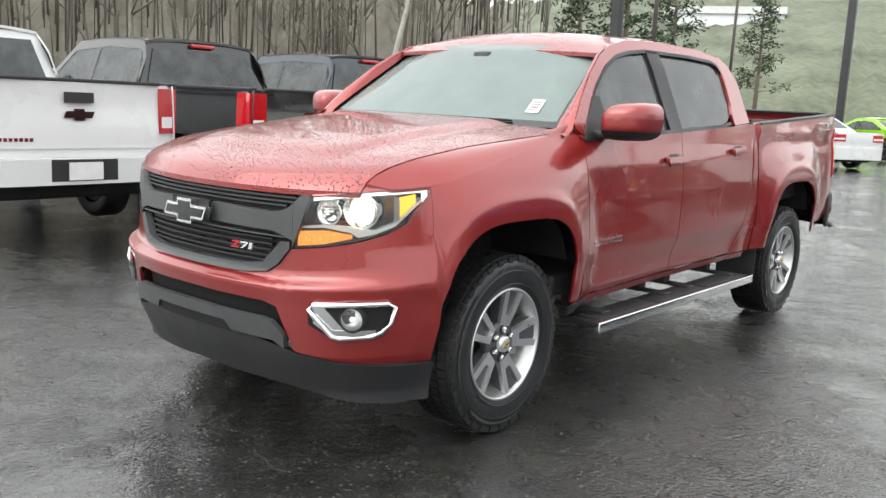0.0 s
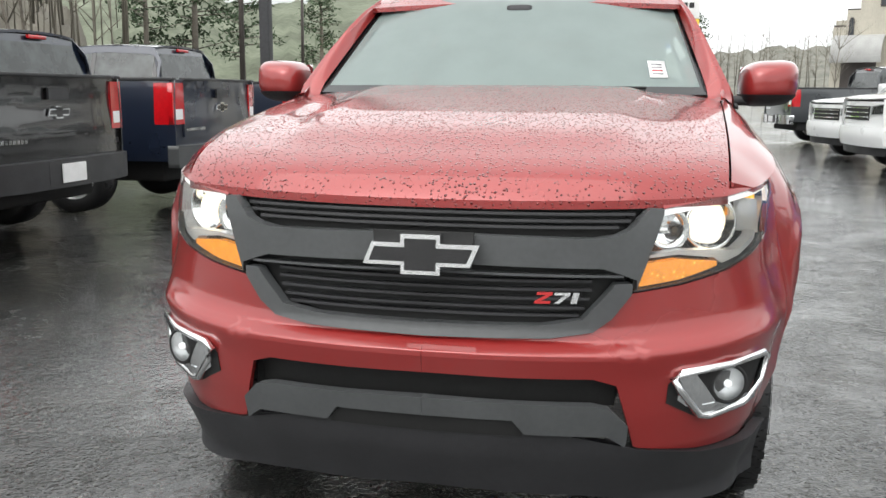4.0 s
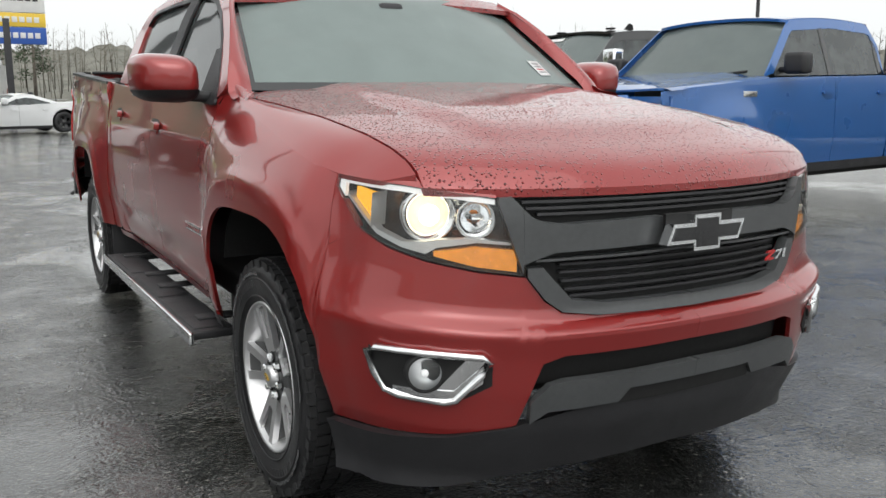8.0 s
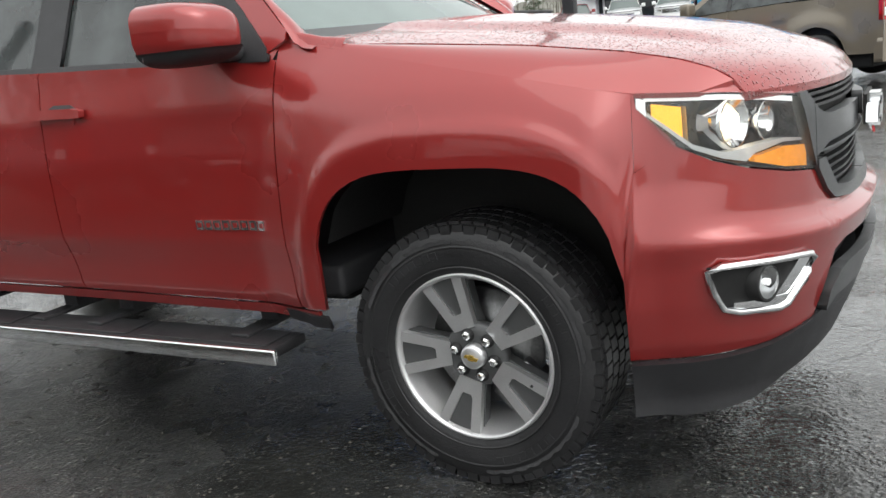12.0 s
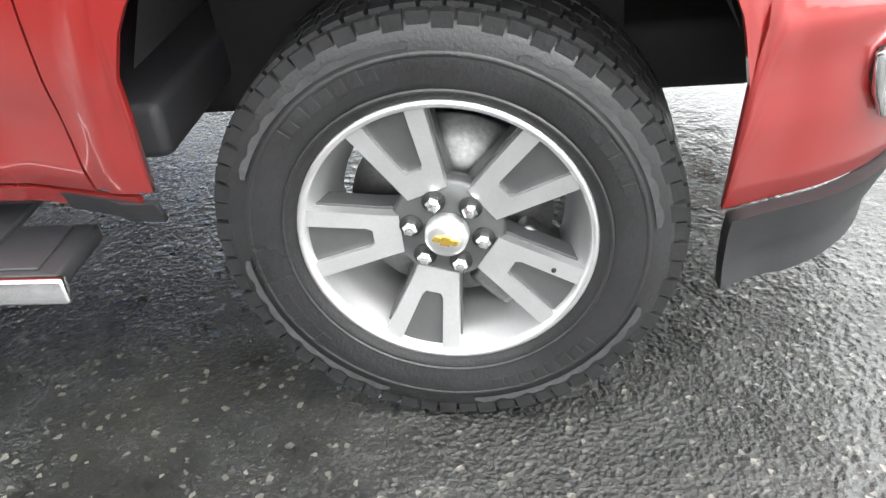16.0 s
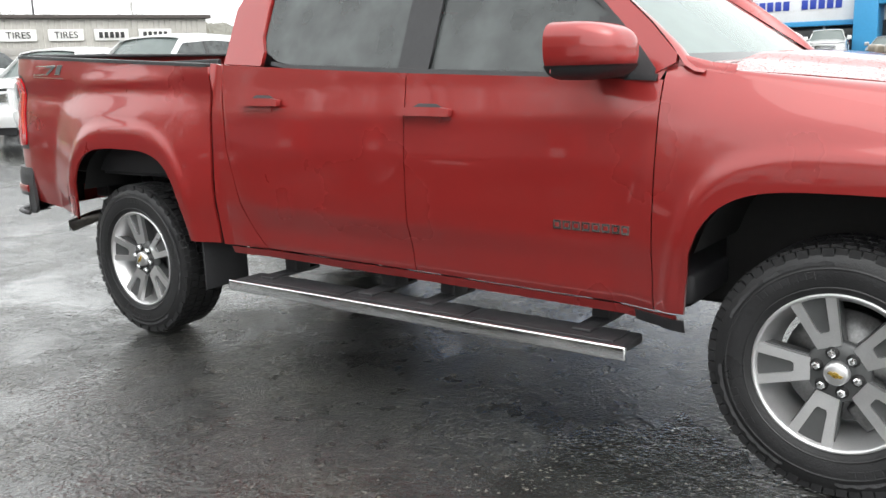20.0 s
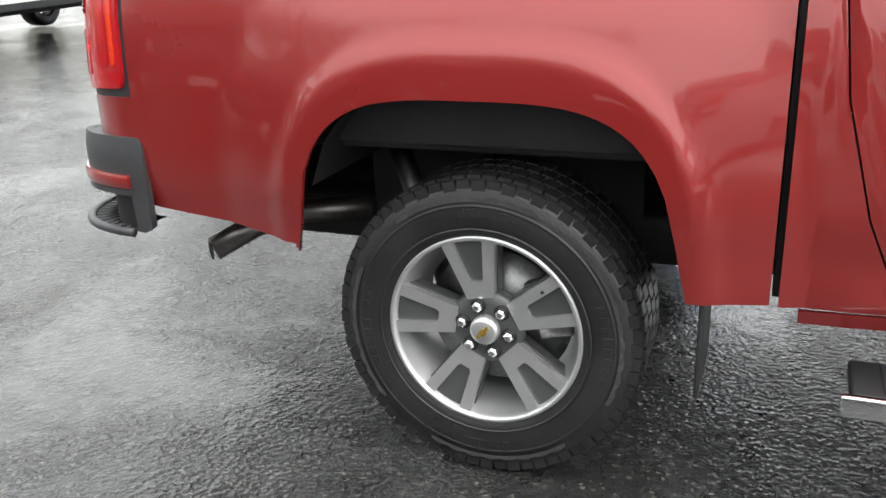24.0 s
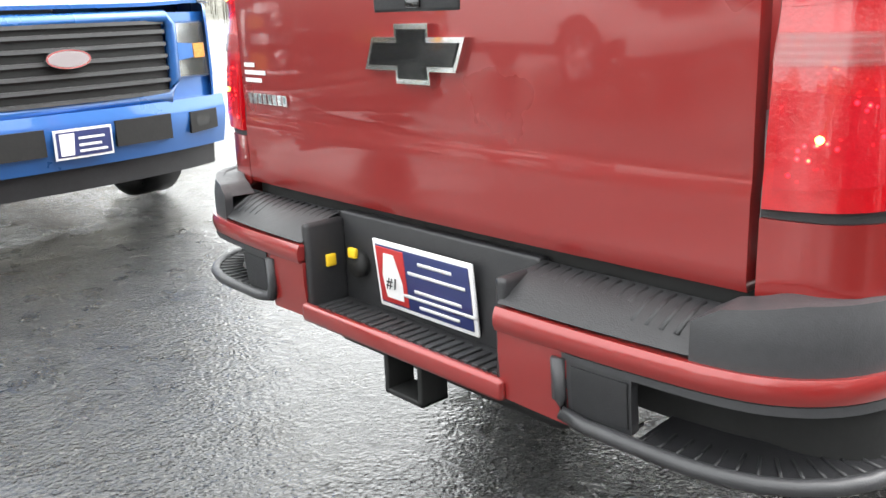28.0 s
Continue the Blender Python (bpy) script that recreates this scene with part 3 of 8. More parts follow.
def bowtie(w, h, d, fn, rim=0.0):
    """A cross-shaped badge with slanted arms, drawn in by rim all round; fn(u, v, depth)."""
    cw, ah, e, top = 0.172 * w - rim, 0.28 * h - rim, 0.5 * w - 1.5 * rim, 0.5 * h - rim
    lean = 0.30 * ah
    o = [(-e - lean * 0.4, -ah), (-cw, -ah), (-cw, -top), (cw, -top), (cw, -ah), (e - 2.4 * lean, -ah), (e + lean * 0.4, ah), (cw, ah), (cw, top), (-cw, top), (-cw, ah), (-e + 2.4 * lean, ah)]
    return prism(o, d, fn)


def slanted(u0, v0, w, h, lean=0.25):
    return [(u0, v0), (u0 + w, v0), (u0 + w + lean * h, v0 + h), (u0 + lean * h, v0 + h)]


def glyph7(u, v, w, h, lean=0.25):
    """The outline of a slanted 7; also serves as a Z when its foot is drawn."""
    o = [(0, 1), (1, 1), (1, 0.78), (0.45, 0), (0.12, 0), (0.66, 0.76), (0, 0.76)]
    return [(u + a * w + lean * h * b, v + b * h) for a, b in o]


def glyph_z(u, v, w, h, lean=0.25):
    o = [(0, 1), (1, 1), (1, 0.80), (0.36, 0.22), (1, 0.22), (1, 0), (0, 0), (0, 0.20), (0.62, 0.78), (0, 0.78)]
    return [(u + a * w + lean * h * b, v + b * h) for a, b in o]


def wheel(parent, at, side, r=0.383, width=0.255, rim=0.235, style="alloy", spin=0.0, lod=1, spokes=5, rim_mat=None):
    """A wheel: tyre with tread blocks and side ring, rim barrel, spokes with insets, nuts and cap."""
    hub = new("wheel")
    hub.parent = parent
    hub.matrix_local = pose(*at) @ (Matrix.Identity(4) if side > 0 else Matrix.Rotation(math.pi, 4, "Z")) @ Matrix.Rotation(spin, 4, "X")
    h = width / 2
    n = 72 if lod else 32
    prof = [(-h * 0.9, rim - 0.004), (-h, rim + 0.05), (-h * 0.98, r - 0.05), (-h * 0.80, r - 0.012), (h * 0.80, r - 0.012), (h * 0.94, r - 0.035), (h, r - 0.07), (h * 1.0, rim + 0.055), (h * 0.97, rim + 0.03), (h * 0.90, rim + 0.006), (h * 0.84, rim - 0.004)]
    tyre = part("tyre", lathe(prof, n), RUBBER, hub)
    if lod:
        blocks = []
        for k in range(64):
            a = 2 * math.pi * k / 64
            for row, (x0, x1) in enumerate(((-0.80, -0.45), (-0.38, -0.04), (0.04, 0.38), (0.44, 0.76))):
                aa = a + (row % 2) * math.pi / 64
                b = box(x0 * h, x1 * h, -0.015, 0.015, r - 0.014, r - 0.003, 0.0)
                blocks.append(moved(b, Matrix.Rotation(aa, 4, "X")))
            b = box(0.74 * h, (0.90 if k % 2 else 0.93) * h, -0.016, 0.014, r - 0.034, r - 0.010, 0.0)
            blocks.append(moved(b, Matrix.Rotation(a, 4, "X")))
        tagged(part("tread", join(*blocks), RUBBER, tyre, smooth=False), kind="stuff")
        part("sidewall_ring", lathe([(h * 0.985, r - 0.072), (h * 1.012, r - 0.069), (h * 1.012, r - 0.064), (h * 0.97, r - 0.061)], n), RUBBER, tyre)
        for k in range(4):
            # raised bands on the sidewall; their wet sheen is put into a paler rubber
            a0 = math.pi / 2 * k + 0.35
            ring = grid(lambda i, j: (h * 1.012, (r - 0.056 + (0.012 - 0.005 * (i % 3 == 0)) * j) * math.cos(a0 + 1.1 * i / 24), (r - 0.056 + (0.012 - 0.005 * (i % 3 == 0)) * j) * math.sin(a0 + 1.1 * i / 24)), 24, 1)
            part("sidewall_band", ring, SIDEWALL, tyre, smooth=False)
        letters = []
        for a0, count in ((0.55, 8), (3.65, 8), (2.2, 5), (5.3, 5)):
            for k in range(count):
                a1 = a0 + 0.085 * k
                letters.append(moved(box(h * 0.985, h * 1.010, -0.010, 0.010, rim + 0.050, rim + (0.076 if k % 3 else 0.072), 0.002), Matrix.Rotation(a1, 4, "X")))
        tagged(part("sidewall_lettering", join(*letters), RUBBER, tyre, smooth=False), kind="stuff")
        for d in (0.020,):
            part("sidewall_ring", lathe([(h * 0.985, rim + d), (h * 1.008, rim + d + 0.002), (h * 1.008, rim + d + 0.004), (h * 0.985, rim + d + 0.006)], n), RUBBER, tyre)
    face = rim_mat or ALLOY
    part("rim_barrel", lathe([(-h * 0.8, rim * 0.9), (-h * 0.1, rim * 0.80), (h * 0.2, rim * 0.84), (h * 0.62, rim * 0.90), (h * 0.80, rim * 0.955), (h * 0.90, rim * 0.965), (h * 0.93, rim * 0.985), (h * 0.93, rim + 0.002), (h * 0.84, rim + 0.006), (h * 0.7, rim)], n), face, hub)
    part("brake_disc", lathe([(-0.01, 0.02), (-0.01, rim * 0.72), (0.012, rim * 0.72), (0.012, 0.02)], 32), STEEL, hub)
    if lod:
        part("brake_caliper", moved(box(-0.03, 0.045, 0.10, 0.19, -0.075, 0.075, 0.012), Matrix.Rotation(-0.5, 4, "X")), STEEL, hub)
    xo = h * 0.80
    part("hub_plate", lathe([(xo - 0.055, 0.0), (xo - 0.055, 0.088), (xo - 0.03, 0.094), (xo - 0.016, 0.086), (xo - 0.014, 0.05), (xo - 0.014, 0.0)], 36), ALLOYG if lod else face, hub)
    ri, ro = 0.062, rim * 0.965
    for k in range(spokes):
        a = 2 * math.pi * k / spokes - math.pi / 2
        wi, wo = (0.034, 0.067) if spokes == 5 else (0.022, 0.034)

        def place(u, v, d):
            # u: along the spoke, v: across, d: depth
            rad = ri + (ro - ri) * u
            x = xo - 0.030 + 0.022 * u + d
            c, s = math.cos(a), math.sin(a)
            return (x, c * rad - s * v, s * rad + c * v)

        if lod:
            yoke = [(0.08, -wi), (0.30, -wi * 1.22), (1.0, -wo), (1.0, -wo * 0.55), (0.40, -wi * 0.52), (0.35, -wi * 0.36), (0.35, wi * 0.36), (0.40, wi * 0.52), (1.0, wo * 0.55), (1.0, wo), (0.30, wi * 1.22), (0.08, wi)]
            sp = part("spoke", prism(yoke, 0.020, lambda u, v, d: place(u, v, d - 0.004)), face, hub, smooth=False)
            part("spoke_inset", prism([(0.34, -wi * 0.56), (1.0, -wo * 0.60), (1.0, wo * 0.60), (0.34, wi * 0.56)], 0.016, lambda u, v, d: place(u, v, d - 0.009)), ALLOYG, sp, "satin grey inset panel", smooth=False)
            part("spoke_flank", prism([(0.06, -wi * 1.12), (0.30, -wi * 1.32), (1.0, -wo * 1.05), (1.0, wo * 1.05), (0.30, wi * 1.32), (0.06, wi * 1.12)], 0.036, lambda u, v, d: place(u, v, d - 0.042)), ALLOYG, sp, smooth=False)
        else:
            part("spoke", prism([(0.0, -wi), (1.0, -wo), (1.0, wo), (0.0, wi)], 0.03, lambda u, v, d: place(u, v, d - 0.02)), face, hub, smooth=False)
    if lod:
        for k in range(6):
            a = 2 * math.pi * k / 6 + 0.05
            y, z = 0.059 * math.cos(a), 0.059 * math.sin(a)
            nut = moved(lathe([(0.0, 0.0135), (0.012, 0.0125), (0.017, 0.008), (0.018, 0.0)], 6), pose(xo - 0.010, y, z))
            part("wheel_nut", nut, CHROME, hub, smooth=False)
            # flat matt black disc puts a recess's shade round the nut
            part("nut_recess", moved(lathe([(0.0, 0.019), (0.003, 0.019), (0.003, 0.0)], 16), pose(xo - 0.0135, y, z)), DARK, hub)
        cap = part("centre_cap", lathe([(xo - 0.012, 0.036), (xo + 0.008, 0.034), (xo + 0.013, 0.026), (xo + 0.0145, 0.0)], 32), ALLOY, hub, "brushed silver cap with a gold cross badge")
        part("badge", bowtie(0.042, 0.016, 0.003, lambda u, v, d: (xo + 0.0142 + d, u, v)), GOLD, cap, smooth=False)
        part("valve_stem", tube([(xo - 0.02, rim * 0.80, -0.02), (xo + 0.004, rim * 0.76, -0.02)], 0.004), DARK, hub)
    else:
        part("centre_cap", lathe([(xo - 0.012, 0.05), (xo + 0.012, 0.046), (xo + 0.016, 0.0)], 20), face, hub)
    return hub


def red_pickup():
    t = thing("pickup_truck", "wet red crew-cab pickup truck with lit headlamps on wet asphalt", "pickup truck")
    P = lambda *a, **k: part(*a[:3], t, *a[3:], **k)  # noqa: E731
    for side in (1, -1):
        S = lambda u, v, o, q=side: body(u, v, o, q)  # noqa: E731
        C = lambda u, v, o, q=side: cab(u, v, o, q)  # noqa: E731
        # front fender over the wheel arch
        lo = [(fy(-0.47), 0.74)] + [(fy(y), max(arch_top(y), 0.50)) for y in np.linspace(-0.436, 0.465, 41)] + [(fy(0.47), 0.50), (fy(0.545), 0.50)]
        hi = [(fy(-0.470), 1.050), (fy(-0.40), 1.066), (fy(-0.25), 1.100), (fy(0.1), 1.172), (fy(0.40), 1.235), (fy(0.545), 1.262)]
        lo[0] = (fy(-0.470), 0.868)
        P("front_fender", strip(lo, hi, S, 60, 16), RED)
        P("fender_corner", strip([(fx(0.798), 0.925), (fy(-0.471), 0.870)], [(fx(0.798), 0.927), (fx(0.806), 0.952), (fx(0.8265), 1.016), (fx(0.8295), 1.050), (fy(-0.471), 1.051)], S, 6, 4), RED)

        def shoulder(i, j):
            v = 0.02 + 0.98 * i / 30
            a = Vector(bonnet(side, v, 0.0, 1))
            a.x += side * 0.006
            a.z -= 0.003
            yb = max(-0.735, min(0.545, a.y + 0.045 * (1 - v)))
            zb = curve_at([(-0.735, 1.034), (-0.60, 1.043), (-0.47, 1.052), (-0.40, 1.066), (-0.25, 1.100), (0.1, 1.172), (0.40, 1.235), (0.545, 1.262)], yb)
            b = Vector(body(fy(yb), zb, 0.0, side))
            k = j / 6
            p = a.lerp(b, k)
            p.z += 0.016 * math.sin(math.pi * k) * (1 - 0.4 * v) * sstep(0.04, 0.35, v)
            return tuple(p)

        P("fender_shoulder", strip([(0, 0), (30, 0)], [(0, 6), (30, 6)], lambda u, v, o: (lambda q: (q[0], q[1], q[2] + o))(shoulder(u, v)), 30, 6, 0.012), RED)
        # doors
        fd = [(fy(0.5495), 0.495), (fy(1.535), 0.505)]
        fh = [(fy(0.5495), 1.216), (fy(1.0), 1.235), (fy(1.535), 1.256)]
        d1 = P("front_door", strip(fd, fh, S, 30, 40), RED)
        rd = [(fy(1.540), 0.505), (fy(2.36), 0.515), (fy(2.42), 0.60), (fy(2.47), 0.72), (fy(2.53), 0.95), (fy(2.56), 1.20)]
        rh = [(fy(1.540), 1.256), (fy(2.1), 1.285), (fy(2.56), 1.312)]
        d2 = P("rear_door", strip(rd, rh, S, 34, 40), RED)
        P("sill", strip([(fy(0.47), 0.455), (fy(2.58), 0.475)], [(fy(0.47), 0.492), (fy(0.545), 0.488), (fy(1.5), 0.498), (fy(2.58), 0.508)], lambda u, v, o: S(u, v, o + 0.004), 20, 3), RED)
        P("cab_corner_panel", strip([(fy(2.364), 0.512), (fy(2.62), 0.515)], [(fy(2.364), 0.515), (fy(2.4245), 0.60), (fy(2.4745), 0.72), (fy(2.5345), 0.95), (fy(2.564), 1.20), (fy(2.566), 1.31), (fy(2.62), 1.32)], S, 18, 12), RED)
        P("arch_end_trim", strip([(fy(0.446), 0.436), (fy(0.62), 0.45)], [(fy(0.446), 0.478), (fy(0.62), 0.487)], lambda u, v, o: S(u, v, o + 0.008), 6, 2), BLACKP)
        # handles, with the shade of each red cup put in as a charcoal patch
        for owner, y, z in ((d1, 1.43, 1.115), (d2, 2.30, 1.150)):
            hd = part("door_handle", strip([(fy(y - 0.115), z - 0.013), (fy(y + 0.115), z - 0.010)], [(fy(y - 0.115), z + 0.012), (fy(y - 0.07), z + 0.019), (fy(y + 0.07), z + 0.021), (fy(y + 0.115), z + 0.014)], lambda u, v, o: S(u, v, o + 0.030), 12, 4, 0.022), RED, owner)
            part("handle_recess", strip([(fy(y - 0.075), z + 0.008), (fy(y + 0.075), z + 0.010)], [(fy(y - 0.075), z + 0.014), (fy(y - 0.04), z + 0.030), (fy(y + 0.04), z + 0.032), (fy(y + 0.075), z + 0.016)], lambda u, v, o: S(u, v, o + 0.002), 10, 3, 0.002), CHARC, hd)
            part("handle_mount", strip([(fy(y - 0.06), z - 0.034), (fy(y + 0.06), z - 0.032)], [(fy(y - 0.08), z - 0.013), (fy(y + 0.08), z - 0.011)], lambda u, v, o: S(u, v, o + 0.006), 10, 3, 0.006), RED, hd)
        # window glass, frames and pillars
        wf_lo = [(0.60, 1.232), (1.0, 1.245), (1.455, 1.267)]
        wf_hi = [(0.60, 1.262), (0.68, 1.355), (0.80, 1.465), (0.95, 1.565), (1.10, 1.625), (1.25, 1.655), (1.455, 1.675)]
        wr_lo = [(1.60, 1.272), (2.18, 1.300), (2.28, 1.318), (2.36, 1.360), (2.385, 1.42)]
        wr_hi = [(1.60, 1.677), (2.0, 1.680), (2.30, 1.672), (2.36, 1.655), (2.385, 1.62)]
        glass_off = lambda u, v, o: C(u, v, o - 0.014)  # noqa: E731
        part("window_glass", strip(wf_lo, wf_hi, glass_off, 24, 8, 0.004), TINT, d1)
        part("window_glass", strip(wr_lo, wr_hi, glass_off, 24, 8, 0.004), TINT, d2)
        P("door_frame", strip([(0.515, 1.268)] + [(0.585, 1.232)] + wf_hi + wr_hi + [(2.40, 1.60)], [(y, z - 0.006) for y, z in ROOF[:-2]], C, 50, 5, 0.02), RED)
        P("c_pillar", strip([(2.36, 1.302), (2.60, 1.316)], [(2.36, 1.362), (2.39, 1.42), (2.40, 1.69), (2.45, 1.705), (2.54, 1.66), (2.60, 1.55)], lambda u, v, o: C(u, v, o + 0.001), 14, 10, 0.02), RED)
        P("b_pillar_trim", strip([(1.455, 1.268), (1.60, 1.274)], [(1.455, 1.678), (1.60, 1.680)], lambda u, v, o: C(u, v, o + 0.003), 4, 8, 0.012), BLACKP)
        P("belt_moulding", strip([(0.565, 1.214), (1.0, 1.232), (1.5, 1.253), (2.18, 1.285), (2.29, 1.304)], [(0.565, 1.234), (1.0, 1.250), (1.5, 1.271), (2.18, 1.303), (2.29, 1.318)], lambda u, v, o: C(u, v, o + 0.008), 30, 2, 0.012), BLACKP)
        P("window_surround", strip([(p[0], p[1] - 0.010) for p in wf_hi + wr_hi], [(p[0], p[1] + 0.008) for p in wf_hi + wr_hi], lambda u, v, o: C(u, v, o + 0.003), 40, 2, 0.01), BLACKP)
        P("mirror_sail", strip([(0.575, 1.232), (0.80, 1.240)], [(0.575, 1.25), (0.64, 1.32), (0.74, 1.42), (0.80, 1.42)], lambda u, v, o: C(u, v, o + 0.005), 8, 5, 0.01), BLACKP)
        # mirror: cap over a dark foot and arm
        mi = new("door_mirror")
        mi.parent = t

        def cap(i, j, lo_z=1.235, hi_z=1.392):
            a = 2 * math.pi * i / 40
            k = (j / 12) ** 2.2
            yy = 0.60 + 0.20 * k
            grow = (1 - (1 - k) ** 3.2) ** (1 / 3.2) + 0.002
            ca, sa = math.cos(a), math.sin(a)
            rx_, rz_ = 0.110 * grow, 0.085 * grow
            e = 0.62
            x = 0.985 + rx_ * math.copysign(abs(ca) ** e, ca)
            z = 1.312 + rz_ * math.copysign(abs(sa) ** e, sa) + 0.012 * ca * grow
            return (side * x, yy + 0.03 * (x - 0.985) / 0.12, z)

        shell = grid(cap, 40, 12)
        shell = (shell[0] + [cap(k, 12) for k in range(40)], shell[1] + [tuple(range(len(shell[0]), len(shell[0]) + 40))])
        if side < 0:
            shell = moved(shell, Matrix.Identity(4))
        part("mirror_cap", shell, RED, mi)
        part("mirror_glass", moved(prism([(-0.10, -0.066), (0.10, -0.062), (0.106, 0.0), (0.10, 0.070), (-0.10, 0.062)], 0.003, lambda u, v, d: (u, d, v)), pose(side * 0.985, 0.806, 1.312)), CHROME, mi, smooth=False)
        tray = [(side * 0.985 + (p[0] - side * 0.985) * 1.02, p[1] - 0.003 + 0.006 * (p[1] > 0.79), min(p[2] - 0.004, 1.268)) for p in shell[0]]
        part("mirror_tray", (tray, shell[1]), BLACKP, mi, "black lower half of the mirror")
        a0, a1 = sorted((side * 0.80, side * 0.915))
        part("mirror_arm", box(a0, a1, 0.655, 0.755, 1.226, 1.264, 0.014), BLACKP, mi)
        # name badge on the door: eight raised chrome characters
        for k in range(8):
            y = 0.905 - 0.0355 * k
            cell = [(y - 0.029, 0.733), (y, 0.733), (y, 0.763), (y - 0.029, 0.763)]
            o = part("badge_letter", prism(cell, 0.004, lambda u, v, d: S(fy(u), v, d)), CHROME, d1, smooth=False)
            part("letter_core", prism([(y - 0.022, 0.741), (y - 0.007, 0.741), (y - 0.007, 0.755), (y - 0.022, 0.755)], 0.0022, lambda u, v, d: S(fy(u), v, d + 0.003)), RED, o, smooth=False)
        # bed side with the tail lamp cut out of its corner
        lo = [(fy(2.637), 0.515)] + [(fy(2.80), 0.52)] + [(fy(3.258 + y), max(arch_top(y, 0.442, 0.555), 0.55)) for y in np.linspace(-0.455, 0.455, 41)] + [(fy(3.72), 0.570), (fy(4.185), 0.612)]
        lo = [(u, 0.52 if u < fy(2.81) else z) for u, z in lo]
        hi = [(fy(2.637), 1.305), (fy(3.4), 1.345), (fy(4.185), 1.385)]
        bed = P("bed_side", strip(lo, hi, S, 60, 18), RED)
        P("bed_corner_upper", strip([(fy(4.185), 1.270), (fy(4.235), 1.300), (rx(0.80), 1.310), (rx(0.70), 1.308)], [(fy(4.185), 1.385), (rx(0.70), 1.392)], S, 10, 4), RED)
        P("bed_corner_lower", strip([(fy(4.185), 0.614), (fy(4.30), 0.70), (rx(0.70), 0.775)], [(fy(4.185), 0.902), (rx(0.70), 0.897)], S, 10, 6), RED)
        P("bed_rail_cap", strip([(fy(2.645), 1.306), (fy(4.185), 1.386), (rx(0.72), 1.391)], [(fy(2.645), 1.320), (fy(4.185), 1.400), (rx(0.72), 1.405)], lambda u, v, o: S(u, v, o + 0.004), 30, 3, 0.07), BLACKP)
        lamp = P("tail_lamp", strip([(fy(4.1855), 0.902), (rx(0.70), 0.898)], [(fy(4.1855), 1.268), (fy(4.235), 1.298), (rx(0.80), 1.308), (rx(0.70), 1.306)], lambda u, v, o: S(u, v, o - 0.003), 14, 8, 0.03), BLACKP)
        part("red_lens", strip([(fy(4.201), 0.945), (fy(4.214), 0.924), (rx(0.705), 0.912)], [(fy(4.201), 1.252), (fy(4.236), 1.284), (rx(0.80), 1.296), (rx(0.705), 1.294)], lambda u, v, o: S(u, v, o + 0.007), 24, 10, 0.014), REDLIT, lamp)
        # the lens's dim zone is put on as a strip of unlit red
        part("lens_shade", strip([(fy(4.242), 0.985), (fy(4.270), 0.975)], [(fy(4.242), 1.245), (fy(4.270), 1.262)], lambda u, v, o: S(u, v, o + 0.0090), 4, 8, 0.002), REDLENS, lamp)
        part("brake_glow", strip([(rx(0.845), 0.955), (rx(0.72), 0.940)], [(rx(0.845), 1.065), (rx(0.72), 1.075)], lambda u, v, o: S(u, v, o + 0.0095), 12, 4, 0.002), REDHOT, lamp, "lit lower brake light")
        part("upper_glow", strip([(rx(0.845), 1.19), (rx(0.72), 1.18)], [(rx(0.845), 1.262), (rx(0.72), 1.268)], lambda u, v, o: S(u, v, o + 0.0095), 10, 3, 0.002), REDHOT, lamp)
        part("side_marker", strip([(fy(4.216), 0.985), (fy(4.230), 0.980)], [(fy(4.216), 1.205), (fy(4.230), 1.222)], lambda u, v, o: S(u, v, o + 0.0100), 3, 12, 0.002), MARKERLIT, lamp, "glowing orange-red side marker")
        for z, w in ((1.012, 0.011), (1.232, 0.007)):
            part("bulb_glow", prism([(0.775 + 0.5 * w * math.cos(a), z + 0.5 * w * math.sin(a)) for a in np.linspace(0, 2 * math.pi, 13)[:-1]], 0.002, lambda u, v, d: S(rx(u), v, d + 0.011)), FILAMENT, lamp, "glowing bulb behind the lens", smooth=False)
        part("reverse_lens", strip([(rx(0.835), 1.105), (rx(0.705), 1.105)], [(rx(0.835), 1.148), (rx(0.705), 1.148)], lambda u, v, o: S(u, v, o + 0.0105), 6, 2, 0.003), CLEAR, lamp, "clear ribbed reverse light")
        for k in range(4):
            z = 1.110 + 0.010 * k
            part("lens_rib", strip([(rx(0.83), z), (rx(0.71), z)], [(rx(0.83), z + 0.004), (rx(0.71), z + 0.004)], lambda u, v, o: S(u, v, o + 0.0125), 4, 1, 0.003), CLEAR, lamp)
        # bed side sticker: slanted letters with pale edges
        for outline, shade, inner in ((glyph_z(0, 0, 0.092, 0.050, 0.5), CHROME, RED), (glyph7(0.094, 0, 0.078, 0.050, 0.5), CHROME, GREYP), (slanted(0.186, 0, 0.045, 0.050, 0.5), CHROME, GREYP)):
            yy = 4.075
            sg = 1
            base = [(yy - sg * u * 1.12, 1.295 + v + u * -0.005) for u, v in outline] if side < 0 else [(3.80 + u * 1.12, 1.285 + v) for u, v in outline]
            cu, cv = sum(p[0] for p in base) / len(base), sum(p[1] for p in base) / len(base)
            ob = part("sticker_letter", prism(base, 0.0015, lambda u, v, d: S(fy(u), v, d + 0.001)), shade, bed, smooth=False)
            part("letter_fill", prism([(cu + (u - cu) * 0.86, cv + (v - cv) * 0.78) for u, v in base], 0.001, lambda u, v, d: S(fy(u), v, d + 0.0028)), inner, ob, smooth=False)
